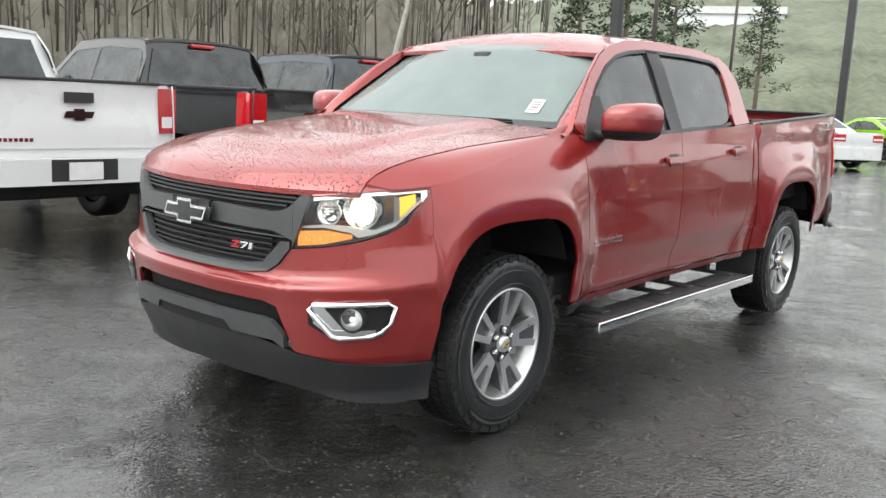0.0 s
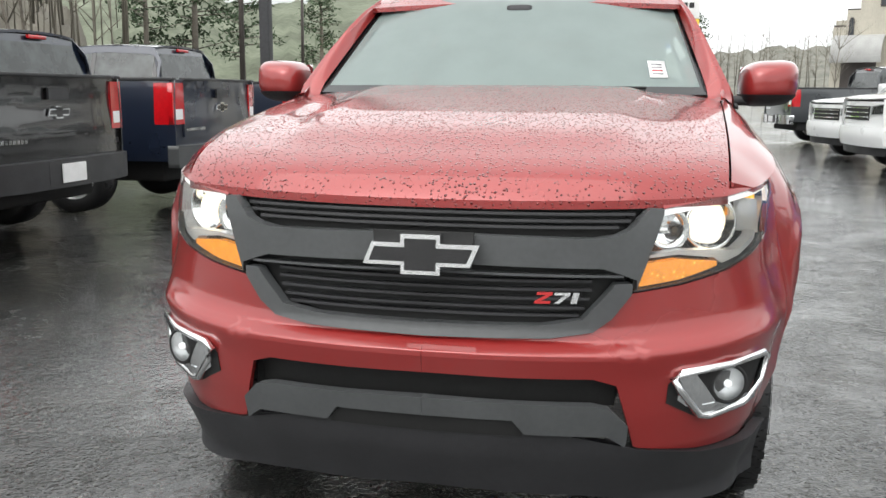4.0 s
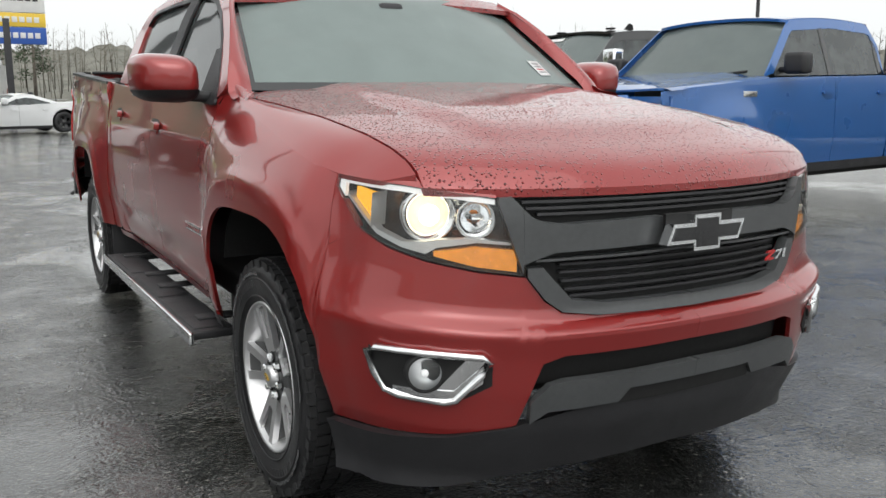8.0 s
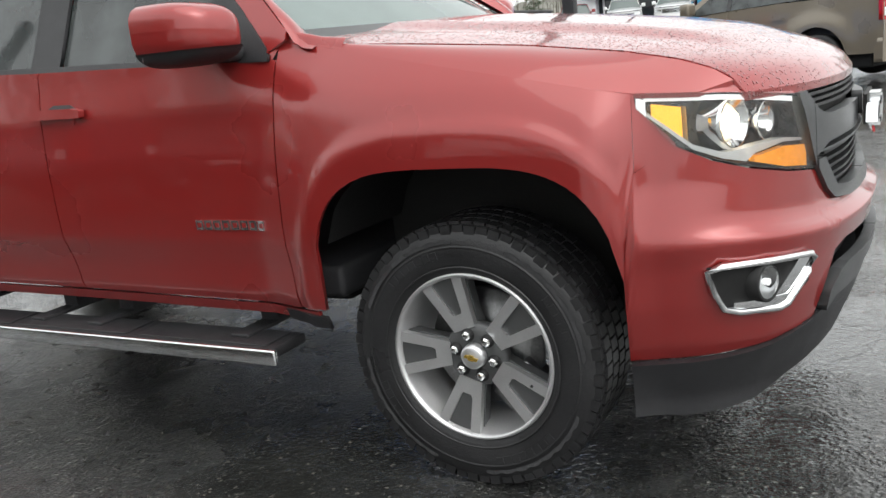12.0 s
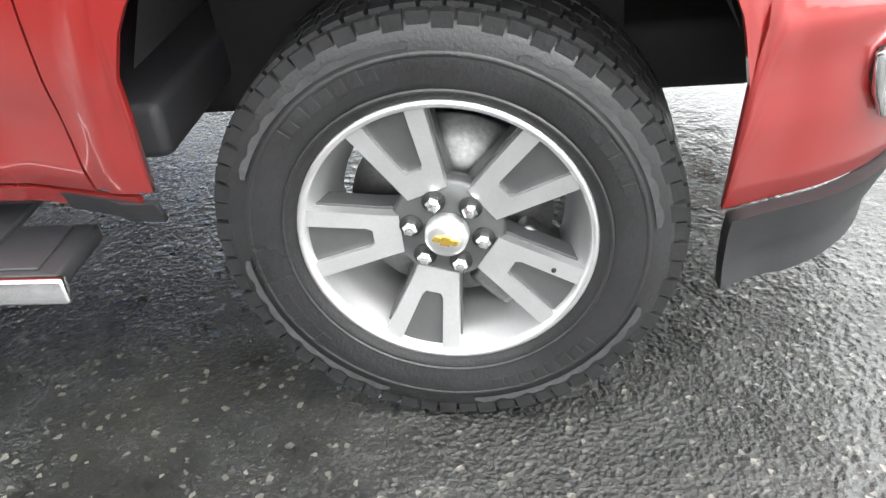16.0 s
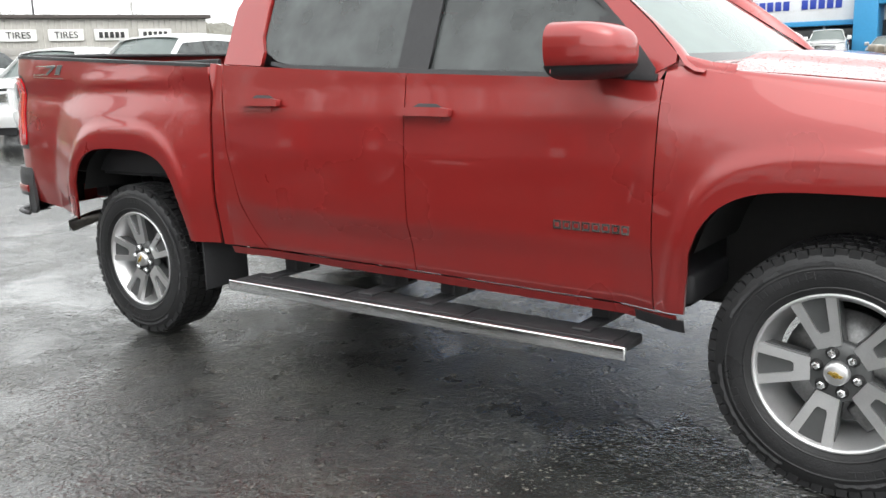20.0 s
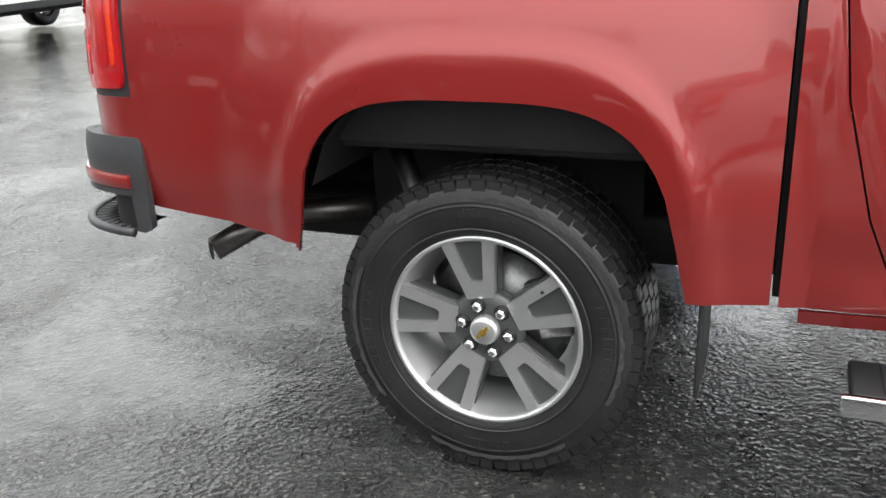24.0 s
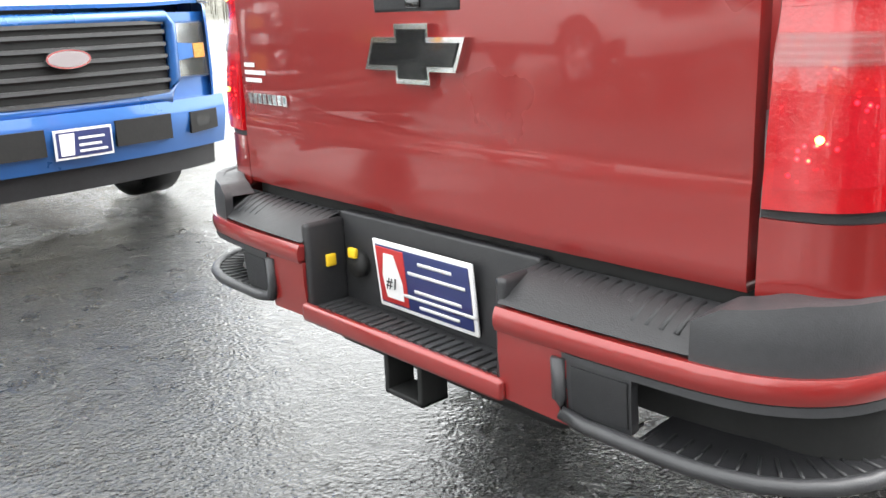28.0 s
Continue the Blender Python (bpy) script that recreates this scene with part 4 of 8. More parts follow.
        part("sticker_underline", strip([(fy(3.785), 1.272), (fy(4.08), 1.286)], [(fy(3.785), 1.275), (fy(4.08), 1.289)], lambda u, v, o: S(u, v, o + 0.002), 8, 1, 0.001), CHROME, bed)
        # arch liners and inner wheel wells
        for ya, b0 in ((0.0, 0.42), (3.258, 0.42)):
            pts = [(y, arch_top(y, 0.442, 0.528 if ya < 1 else 0.555)) for y in np.linspace(-0.462, 0.462, 25)]
            pts = [p for p in pts if p[1] > (0.55 if p[0] < 0 or ya > 1 else 0.49)]
            liner = grid(lambda i, j: (side * (0.885 - 0.42 * j / 4), ya + pts[i][0], pts[i][1] + 0.004), len(pts) - 1, 4)
            P("wheel_arch_liner", liner, DARK)
            back = grid(lambda i, j: (side * 0.47, ya - 0.30 + 0.76 * i / 4, 0.42 + 0.53 * j / 4), 4, 4)
            P("wheel_well_wall", back, DARK)
        # dark filler added to stop sky showing through between cab and bed
        P("bed_gap_seal", box(min(side * 0.70, side * 0.855), max(side * 0.70, side * 0.855), 2.618, 2.634, 0.53, 1.285, 0.003), DARK)
        P("mud_flap", box(side * 0.75 - 0.13, side * 0.75 + 0.13, 2.765, 2.775, 0.28, 0.60, 0.004), BLACKP)
        # running board with chrome edge
        rb = new("running_board")
        rb.parent = t
        a, b = sorted((side * 0.80, side * 0.962))
        part("step_body", box(a, b, 0.62, 2.47, 0.352, 0.385, 0.008), BLACKP, rb)
        part("bright_edge", box(side * 0.968 - 0.009, side * 0.968 + 0.009, 0.605, 2.49, 0.338, 0.386, 0.006), CHROME, rb, "polished outer edge")
        for k in range(3):
            x0, x1 = sorted((side * 0.815, side * 0.945))
            part("step_pad", box(x0, x1, 0.66 + 0.60 * k, 1.21 + 0.60 * k, 0.384, 0.390, 0.003), BLACKP, rb)
        for y in (0.80, 1.46, 1.76, 2.33):
            part("bracket", join(box(min(side * 0.60, side * 0.90), max(side * 0.60, side * 0.90), y - 0.035, y + 0.035, 0.385, 0.40, 0.004), box(min(side * 0.66, side * 0.75), max(side * 0.66, side * 0.75), y - 0.035, y + 0.035, 0.39, 0.48, 0.006)), BLACKP, rb)
        # head lamp
        LAMP_LO = [(fx(0.494), 0.810), (fx(0.60), 0.826), (fx(0.70), 0.854), (fx(0.76), 0.885), (fx(0.80), 0.925), (fx(0.826), 1.02)]
        LAMP_HI = [(fx(0.494), 0.832), (fx(0.558), 1.003), (fx(0.65), 1.018), (fx(0.74), 1.034), (fx(0.826), 1.050)]
        hl = P("head_lamp", strip([(fx(0.494), 0.810), (fx(0.60), 0.826), (fx(0.70), 0.854), (fx(0.76), 0.885), (fx(0.80), 0.925), (fx(0.826), 1.02)], [(fx(0.494), 0.832), (fx(0.558), 1.003), (fx(0.65), 1.018), (fx(0.74), 1.034), (fx(0.826), 1.050)], lambda u, v, o: S(u, v, o - 0.120), 30, 8, 0.02), LAMPDARK)
        part("lamp_wall", rim_wall(LAMP_LO, LAMP_HI, S, 0.12, 30, 8), LAMPDARK, hl)
        part("lens", strip([(fx(0.494), 0.808), (fx(0.60), 0.824), (fx(0.70), 0.852), (fx(0.76), 0.883), (fx(0.80), 0.923), (fx(0.828), 1.02)], [(fx(0.494), 0.832), (fx(0.560), 1.005), (fx(0.65), 1.020), (fx(0.74), 1.036), (fx(0.828), 1.052)], lambda u, v, o: S(u, v, o + 0.003), 30, 8, 0.004), CLEAR, hl)
        lip = [(fx(0.560), 1.006), (fx(0.65), 1.021), (fx(0.74), 1.037), (fy(-0.476), 1.052)]
        P("lamp_lip", grid(lambda i, j: S(np.interp(i / 20, np.linspace(0, 1, 4), [p[0] for p in lip]), np.interp(i / 20, np.linspace(0, 1, 4), [p[1] for p in lip]) - 0.003 + 0.007 * j, -0.001 - 0.004 * j), 20, 4), RED)
        part("light_strip", strip([(fx(0.562), 0.986), (fx(0.65), 1.002), (fx(0.74), 1.017), (fx(0.822), 1.030)], [(fx(0.562), 0.998), (fx(0.65), 1.014), (fx(0.74), 1.029), (fx(0.822), 1.041)], lambda u, v, o: S(u, v, o - 0.008), 24, 2, 0.012), DRL, hl, "white running-light strip")
        part("outer_strip", strip([(fx(0.8205), 0.992), (fx(0.827), 1.018)], [(fx(0.8205), 1.032), (fx(0.827), 1.041)], lambda u, v, o: S(u, v, o - 0.004), 4, 6, 0.010), DRL, hl)
        part("lamp_divider", grid(lambda i, j: S(fx(0.786), 0.925 + 0.085 * i / 4, -0.006 - 0.06 * j / 2), 4, 2), LAMPTRIM, hl)
        part("chrome_sweep", strip([(fx(0.52), 0.884), (fx(0.60), 0.892), (fx(0.68), 0.880), (fx(0.70), 0.864), (fx(0.74), 0.878), (fx(0.78), 0.908), (fx(0.822), 1.000)], [(fx(0.52), 0.890), (fx(0.60), 0.902), (fx(0.68), 0.900), (fx(0.70), 0.895), (fx(0.74), 0.893), (fx(0.78), 0.920), (fx(0.822), 1.008)], lambda u, v, o: S(u, v, o - 0.014), 18, 2, 0.03), LAMPTRIM, hl)
        part("turn_signal", strip([(fx(0.500), 0.816), (fx(0.60), 0.832), (fx(0.685), 0.860)], [(fx(0.512), 0.872), (fx(0.60), 0.882), (fx(0.685), 0.872)], lambda u, v, o: S(u, v, o - 0.010), 14, 3, 0.02), AMBERGLOW, hl, "lit amber turn signal")
        part("side_amber", strip([(fx(0.789), 0.935), (fx(0.817), 0.985)], [(fx(0.789), 1.008), (fx(0.817), 1.020)], lambda u, v, o: S(u, v, o - 0.030), 5, 4, 0.01), AMBER, hl)
        c0 = Vector(body(fx(0.715), 0.955, -0.095, side))
        ax = (Vector(body(fx(0.715), 0.955, 0.0, side)) - c0).normalized()
        ax = (ax + Vector((0, -1.2, 0))).normalized()
        turn = Vector((0, -1, 0)).rotation_difference(ax).to_matrix().to_4x4()
        at = Matrix.Translation(c0) @ turn
        bowl = moved(lathe([(0.012, 0.072), (-0.040, 0.072), (-0.048, 0.066), (-0.048, 0.060), (-0.010, 0.045), (-0.006, 0.0)], 40, "y"), at)
        part("projector_bowl", bowl, CHROME, hl)
        part("projector_lens", moved(lathe([(-0.012, 0.050), (-0.028, 0.044), (-0.040, 0.032), (-0.045, 0.020)], 36, "y"), at), LAMPHALO, hl, "lit low-beam projector")
        part("projector_core", moved(lathe([(-0.0445, 0.026), (-0.049, 0.017), (-0.051, 0.0)], 28, "y"), at), LAMPGLOW, hl)
        c2 = Vector(body(fx(0.60), 0.945, -0.075, side))
        hb = Matrix.Translation(c2) @ turn
        part("high_beam_bowl", moved(lathe([(0.03, 0.020), (0.0, 0.044), (-0.020, 0.052), (-0.024, 0.050), (-0.004, 0.034), (0.022, 0.016), (0.024, 0.0)], 30, "y"), hb), CHROME, hl)
        for k in range(5):
            z = 0.895 + 0.026 * k
            part("reflector_facet", strip([(fx(0.585), z), (fx(0.655), z)], [(fx(0.585), z + 0.018), (fx(0.655), z + 0.018)], lambda u, v, o: S(u, v, o - 0.100 + 0.5 * (v - z)), 8, 2, 0.01), CHROME, hl)
        # fog lamp
        fo = P("fog_lamp", strip([(fx(0.570), 0.510), (fx(0.645), 0.462), (fx(0.756), 0.495), (fx(0.777), 0.56)], [(fx(0.570), 0.560), (fx(0.590), 0.585), (fx(0.70), 0.598), (fx(0.777), 0.604)], lambda u, v, o: S(u, v + 0.028, o + 0.003), 22, 6, 0.02), DARK)
        ring = [(0.575, 0.576), (0.592, 0.590), (0.69, 0.600), (0.764, 0.606), (0.777, 0.595), (0.770, 0.535), (0.757, 0.494), (0.737, 0.481), (0.662, 0.468), (0.642, 0.474), (0.592, 0.545)]
        part("chrome_bezel", tube([body(fx(a), b + 0.028, 0.012, side) for a, b in ring], 0.0100, 8, True), CHROME, fo)
        part("chrome_blade", strip([(fx(0.590), 0.520), (fx(0.645), 0.470), (fx(0.745), 0.492)], [(fx(0.590), 0.568), (fx(0.645), 0.500), (fx(0.745), 0.506)], lambda u, v, o: S(u, v + 0.028, o + 0.012), 12, 3, 0.01), CHROME, fo)
        cf = Vector(body(fx(0.695), 0.574, 0.004, side))
        cn = (Vector(body(fx(0.695), 0.574, 0.05, side)) - cf).normalized()
        tf = Vector((0, -1, 0)).rotation_difference((cn + Vector((0, -0.7, 0))).normalized()).to_matrix().to_4x4()
        part("lamp_housing", moved(lathe([(0.02, 0.052), (-0.012, 0.050), (-0.014, 0.042), (0.0, 0.040)], 30, "y"), Matrix.Translation(cf) @ tf), DARK, fo)
        part("reflector", moved(lathe([(-0.012, 0.041), (-0.001, 0.030), (0.004, 0.0)], 30, "y"), Matrix.Translation(cf) @ tf), LAMPTRIM, fo)
        part("chrome_fin", strip([(fx(0.588), 0.575), (fx(0.648), 0.478), (fx(0.682), 0.480)], [(fx(0.588), 0.592), (fx(0.618), 0.592), (fx(0.682), 0.490)], lambda u, v, o: S(u, v + 0.028, o + 0.010), 14, 3, 0.008), CHROME, fo)
        part("lamp_glass", moved(lathe([(-0.012, 0.041), (-0.020, 0.030), (-0.024, 0.0)], 30, "y"), Matrix.Translation(cf) @ tf), CLEAR, fo)
        part("bulb", moved(lathe([(-0.012, 0.0), (-0.012, 0.009), (0.004, 0.009)], 12, "y"), Matrix.Translation(cf) @ tf), DRL, fo)
        # wheels
        wheel(t, (side * 0.768, 0.0, 0.379), side, r=0.379, spin=-0.29 if side < 0 else 0.4)
        wheel(t, (side * 0.772, 3.258, 0.379), side, r=0.379, spin=0.79 if side < 0 else 0.9)
    # nose: bumper cover in three pieces (both corners and the middle)
    for side in (1, -1):
        S = lambda u, v, o, q=side: body(u, v, o, q)  # noqa: E731
        up = [(0, 0.694), (fx(0.30), 0.699), (fx(0.40), 0.712), (fx(0.445), 0.742), (fx(0.492), 0.804), (fx(0.60), 0.820), (fx(0.70), 0.848), (fx(0.76), 0.879), (fx(0.800), 0.925), (fy(-0.47), 0.868), (fy(-0.4365), 0.62), (fy(-0.432), 0.40)]
        dn = [(0, 0.612), (fx(0.40), 0.608), (fx(0.455), 0.590), (fx(0.512), 0.420), (fx(0.66), 0.398), (fy(-0.5), 0.388), (fy(-0.432), 0.388)]
        P("front_bumper", strip(dn, up, S, 70, 40), RED)
        P("lower_cladding", strip([(0, 0.292), (fx(0.4), 0.276), (fx(0.66), 0.238), (fx(0.80), 0.228), (fy(-0.438), 0.236)], [(0, 0.47), (fx(0.30), 0.47), (fx(0.50), 0.425), (fx(0.516), 0.417), (fx(0.66), 0.395), (fy(-0.5), 0.385), (fy(-0.438), 0.385)], lambda u, v, o: S(u, v, o + 0.006 + 0.028 * sstep(fx(0.50), fx(0.80), u)), 40, 8, 0.03), BLACKP)
        P("skid_bar", strip([(0, 0.505), (fx(0.215), 0.505), (fx(0.245), 0.468), (fx(0.44), 0.462), (fx(0.485), 0.43)], [(0, 0.552), (fx(0.40), 0.545), (fx(0.44), 0.535), (fx(0.485), 0.49)], lambda u, v, o: S(u, v, o + 0.020), 30, 4, 0.03), GREYP)
        P("lower_intake", strip([(0, 0.53), (fx(0.47), 0.52)], [(0, 0.615), (fx(0.40), 0.612), (fx(0.47), 0.60)], lambda u, v, o: S(u, v, o - 0.05), 20, 3, 0.01), DARK)
        P("intake_recess", strip([(0, 0.46), (fx(0.24), 0.46)], [(0, 0.508), (fx(0.212), 0.508), (fx(0.24), 0.475)], lambda u, v, o: S(u, v, o + 0.010), 12, 3, 0.01), DARK)
        # grille
        P("grille_back", strip([(0, 0.70), (fx(0.40), 0.715), (fx(0.49), 0.83)], [(0, 1.012), (fx(0.49), 1.012)], lambda u, v, o: S(u, v, o - 0.035), 30, 8, 0.01), DARK)
        P("grille_side", strip([(fx(0.485), 0.82), (fx(0.553), 0.995)], [(fx(0.485), 1.010), (fx(0.553), 1.006)], lambda u, v, o: S(u, v, o - 0.03), 8, 6, 0.02), DARK)
        for k, (z, xe) in enumerate(((0.975, 0.49), (0.991, 0.50), (0.960, 0.46), (0.832, 0.40), (0.812, 0.40), (0.790, 0.395), (0.768, 0.385), (0.750, 0.37))):
            P("grille_slat", strip([(0, z - 0.004), (fx(xe), z - 0.004)], [(0, z + 0.003), (fx(xe), z + 0.003)], lambda u, v, o: S(u, v, o - 0.012), 24, 1, 0.02), BLACKP)
        P("grille_bar", strip([(fx(0.105), 0.872), (fx(0.42), 0.866), (fx(0.47), 0.850), (fx(0.500), 0.838)], [(fx(0.105), 0.942), (fx(0.40), 0.936), (fx(0.45), 0.943), (fx(0.48), 0.956), (fx(0.500), 0.976)], lambda u, v, o: S(u, v, o + 0.012), 30, 5, 0.03), GREYP)
        P("grille_arm", strip([(fx(0.500), 0.814), (fx(0.515), 0.860), (fx(0.556), 0.992)], [(fx(0.500), 0.976), (fx(0.526), 1.006), (fx(0.556), 1.004)], lambda u, v, o: S(u, v, o + 0.011), 10, 6, 0.03), GREYP)
        P("grille_lower_frame", strip([(0, 0.697), (fx(0.30), 0.702), (fx(0.40), 0.715), (fx(0.445), 0.747), (fx(0.490), 0.806)], [(0, 0.728), (fx(0.28), 0.731), (fx(0.375), 0.745), (fx(0.428), 0.802), (fx(0.452), 0.830), (fx(0.490), 0.830)], lambda u, v, o: S(u, v, o + 0.012), 34, 4, 0.03), GREYP)
        P("grille_trim_line", strip([(0, 0.850), (fx(0.47), 0.844)], [(0, 0.856), (fx(0.47), 0.850)], lambda u, v, o: S(u, v, o + 0.008), 20, 1, 0.02), GREYP)
    nose = lambda u, v, d: (u, float(np.interp(abs(u), _pl[:_front, 0], _pl[:_front, 1])) - 0.0 - d, v)  # noqa: E731
    bt = P("bowtie_badge", bowtie(0.270, 0.094, 0.030, lambda u, v, d: nose(u, v + 0.900, d)), CHROME, "chrome-edged black cross badge", smooth=False)
    part("badge_core", bowtie(0.270, 0.094, 0.004, lambda u, v, d: nose(u, v + 0.900, d + 0.029), 0.0095), GLOSSB, bt, smooth=False)
    part("badge_mount", prism([(-0.115, -0.04), (0.115, -0.04), (0.12, 0.045), (-0.12, 0.045)], 0.01, lambda u, v, d: nose(u, v + 0.905, d - 0.008)), DARK, bt, smooth=False)
    # three slanted raised characters on the grille
    gx, gz = 0.262, 0.793
    for outline, m in ((glyph_z(0, 0, 0.036, 0.026), REDPRINT), (glyph7(0.040, 0, 0.036, 0.026), CHROME), (slanted(0.082, 0, 0.014, 0.026), CHROME)):
        P("grille_character", prism([(gx + u, gz + v) for u, v in outline], 0.006, lambda u, v, d: nose(u, v, d + 0.012)), m, smooth=False)
    # bonnet, scuttle, windscreen, roof
    P("bonnet", strip([(-1, 0), (1, 0)], [(-1, 1), (1, 1)], lambda u, v, o: bonnet(u, v, o, 1), 64, 48, 0.02), RED_TOP)
    P("scuttle_panel", grid(lambda i, j: (0.76 * (i / 12 - 1), 0.31 + 0.20 * (i / 12 - 1) ** 2 + 0.12 * j / 3, 1.255 - 0.004 * j), 24, 3), BLACKP)

    def screen(u, v, o):
        x = u * (0.738 - 0.108 * v)
        return (x, 0.385 + 0.115 * u * u + v * (0.575 - 0.02 * u * u), 1.268 + 0.418 * v - 0.030 * u * u * v - 0.012 * v * v + o)

    P("windscreen", strip([(-1, 0.0), (1, 0.0)], [(-1, 1.0), (1, 1.0)], screen, 30, 16, 0.004), WSGLASS)
    P("windscreen_band", strip([(-1, -0.01), (1, -0.01)], [(-1, 0.06), (1, 0.06)], lambda u, v, o: screen(u, v, o + 0.002), 30, 2, 0.002), GLOSSB)
    for side in (1, -1):
        P("windscreen_edge", strip([(0.978, 0), (1.004, 0)], [(0.978, 1.0), (1.004, 1.0)], lambda u, v, o: screen(side * u, v, o + 0.002), 2, 14, 0.002), GLOSSB)
        def pillar(i, j, side=side):
            y, k = 0.43 + 0.61 * i / 20, j / 5
            v = min(1.0, max(0.0, (y - 0.50) / 0.555))
            zs, zo = 1.276 + 0.388 * v - 0.012 * v * v, curve_at(ROOF, y)
            dip = 0.05 * sstep(0.54, 0.44, y)
            xi, xo = 0.742 - 0.110 * v, 0.852 - max(0, zo - 1.22) * 0.43 - 0.10 * max(0, zo - 1.58)
            return (side * (xi + (xo - xi) * k), y - 0.012 * (1 - k), zs + (zo - zs) * k - dip + 0.016 * math.sin(math.pi * k))

        P("a_pillar", grid(pillar, 20, 5), RED)
        P("wiper", tube([(side * 0.10 - 0.06, 0.385, 1.279), (side * 0.10 + 0.16, 0.40, 1.290), (side * 0.10 + 0.42, 0.455, 1.288)], [0.008, 0.006, 0.005]), DARK)
    for side in (1, -1):
        def cowl_corner(i, j):
            y, k = 0.34 + 0.24 * i / 12, j / 8
            xi = np.interp(y, [0.34, 0.42, 0.50, 0.58], [0.772, 0.775, 0.790, 0.790])
            zi = np.interp(y, [0.34, 0.42, 0.50, 0.58], [1.258, 1.266, 1.288, 1.350])
            zo = np.interp(y, [0.34, 0.545, 0.551, 0.58], [1.224, 1.262, 1.216, 1.218])
            xo = abs(body(fy(y), zo, 0.0, 1)[0]) - 0.001
            return (side * (xi + (xo - xi) * k), y, zi + (zo - zi) * k + 0.010 * math.sin(math.pi * k))

        P("cowl_corner", grid(cowl_corner, 12, 8), RED)
    # matt black sheet added under the bonnet to darken its shut lines
    P("bonnet_gap", grid(lambda i, j: ((-1 if j else 1) * 0.0 + (0.72 + 0.07 * i / 10) * (1 if j else -1), -0.6 + 1.0 * i / 10, 1.02 + 0.19 * i / 10), 10, 1), DARK)

    def roof(u, v, o):
        y = 0.955 + 1.625 * v
        zr = curve_at(ROOF, y)
        xe = 0.852 - (zr - 1.22) * 0.43 - 0.10 * max(0.0, zr - 1.58) - 0.004
        k = abs(u)
        return (u * xe, y - 0.02 * (1 - v) * (1 - u * u), zr - 0.006 + 0.045 * (1 - k**2.6) * min(1, (v + 0.08) * 4, (1.04 - v) * 5) + o)

    P("roof", strip([(-1, 0), (1, 0)], [(-1, 1), (1, 1)], roof, 32, 30, 0.02), RED_TOP)
    P("cab_back", grid(lambda i, j: ((i / 10 - 0.5) * 2 * (0.80 - 0.16 * max(0, j - 3) / 5), 2.60 + 0.01 * (1 - j / 8), 0.60 + 0.97 * j / 8), 10, 8), RED)
    P("rear_window", grid(lambda i, j: ((i / 8 - 0.5) * 1.24 * (1 - 0.06 * j), 2.616, 1.30 + 0.30 * j / 3), 8, 3), TINT)
    P("aerial", tube([(-0.55, 2.35, 1.74), (-0.55, 2.44, 1.86), (-0.55, 2.50, 1.98)], [0.008, 0.004, 0.003]), DARK)
    P("windscreen_sticker", prism([(0.74, 0.14), (0.83, 0.14), (0.83, 0.30), (0.74, 0.30)], 0.001, lambda u, v, d: screen(u, v, 0.004 + d)), WHITE, "white paper sticker with print")
    for k in range(4):
        P("sticker_print", prism([(0.755, 0.165 + 0.03 * k), (0.81, 0.165 + 0.03 * k), (0.81, 0.177 + 0.03 * k), (0.755, 0.177 + 0.03 * k)], 0.001, lambda u, v, d: screen(u, v, 0.006 + d)), REDPRINT if k == 1 else ALLOYS)
    P("sensor_pod", box(-0.055, 0.055, 0.86, 0.92, 1.545, 1.63, 0.02), DASH)
    # interior seen through the glass
    P("dashboard", join(box(-0.72, 0.72, 0.52, 0.80, 1.02, 1.235, 0.05), box(-0.12, 0.12, 0.78, 1.5, 0.80, 0.98, 0.03)), DASH)
    P("steering_wheel", moved(tube([(0.185 * math.cos(a), 0.0, 0.185 * math.sin(a)) for a in np.linspace(0, 2 * math.pi, 25)[:-1]], 0.016, 8, True), pose(0.37, 0.90, 1.16, -25, 0, 0)), DASH)
    for x in (-0.37, 0.37):
        for y, nm in ((1.35, "front_seat"), (2.20, "rear_seat")):
            P(nm, join(box(x - 0.25, x + 0.25, y - 0.30, y + 0.22, 0.78, 0.95, 0.06), moved(box(-0.25, 0.25, -0.06, 0.07, 0, 0.60, 0.05), pose(x, y + 0.22, 0.90, -12, 0, 0)), box(x - 0.13, x + 0.13, y + 0.31, y + 0.40, 1.50, 1.68, 0.04)), FABRIC)
    P("cab_floor", box(-0.80, 0.80, 0.45, 2.58, 0.50, 0.60, 0.02), DASH)
    # under-body and axles
    P("chassis", join(box(-0.46, 0.46, -0.55, 4.1, 0.42, 0.56, 0.03), box(-0.70, 0.70, 0.5, 2.55, 0.46, 0.52, 0.02)), DARK)
    P("front_axle", join(tube([(-0.70, 0, 0.38), (0.70, 0, 0.38)], 0.045), box(-0.3, 0.3, -0.30, 0.25, 0.27, 0.5, 0.05)), DARK)
    P("rear_axle", join(tube([(-0.70, 3.258, 0.38), (0.70, 3.258, 0.38)], 0.05), moved(lathe([(-0.14, 0.0), (-0.10, 0.12), (0.10, 0.12), (0.14, 0)], 20), pose(0, 3.258, 0.38))), DARK)
    for q in (1, -1):
        P("shock_absorber", tube([(q * 0.60, 3.45, 0.36), (q * 0.56, 3.60, 0.75)], 0.03), STEEL)
    # load bed
    P("bed_floor", box(-0.775, 0.775, 2.65, 4.32, 0.78, 0.82, 0.01), BLACKP)
    P("bed_front_wall", box(-0.84, 0.84, 2.635, 2.67, 0.60, 1.30, 0.01), RED)
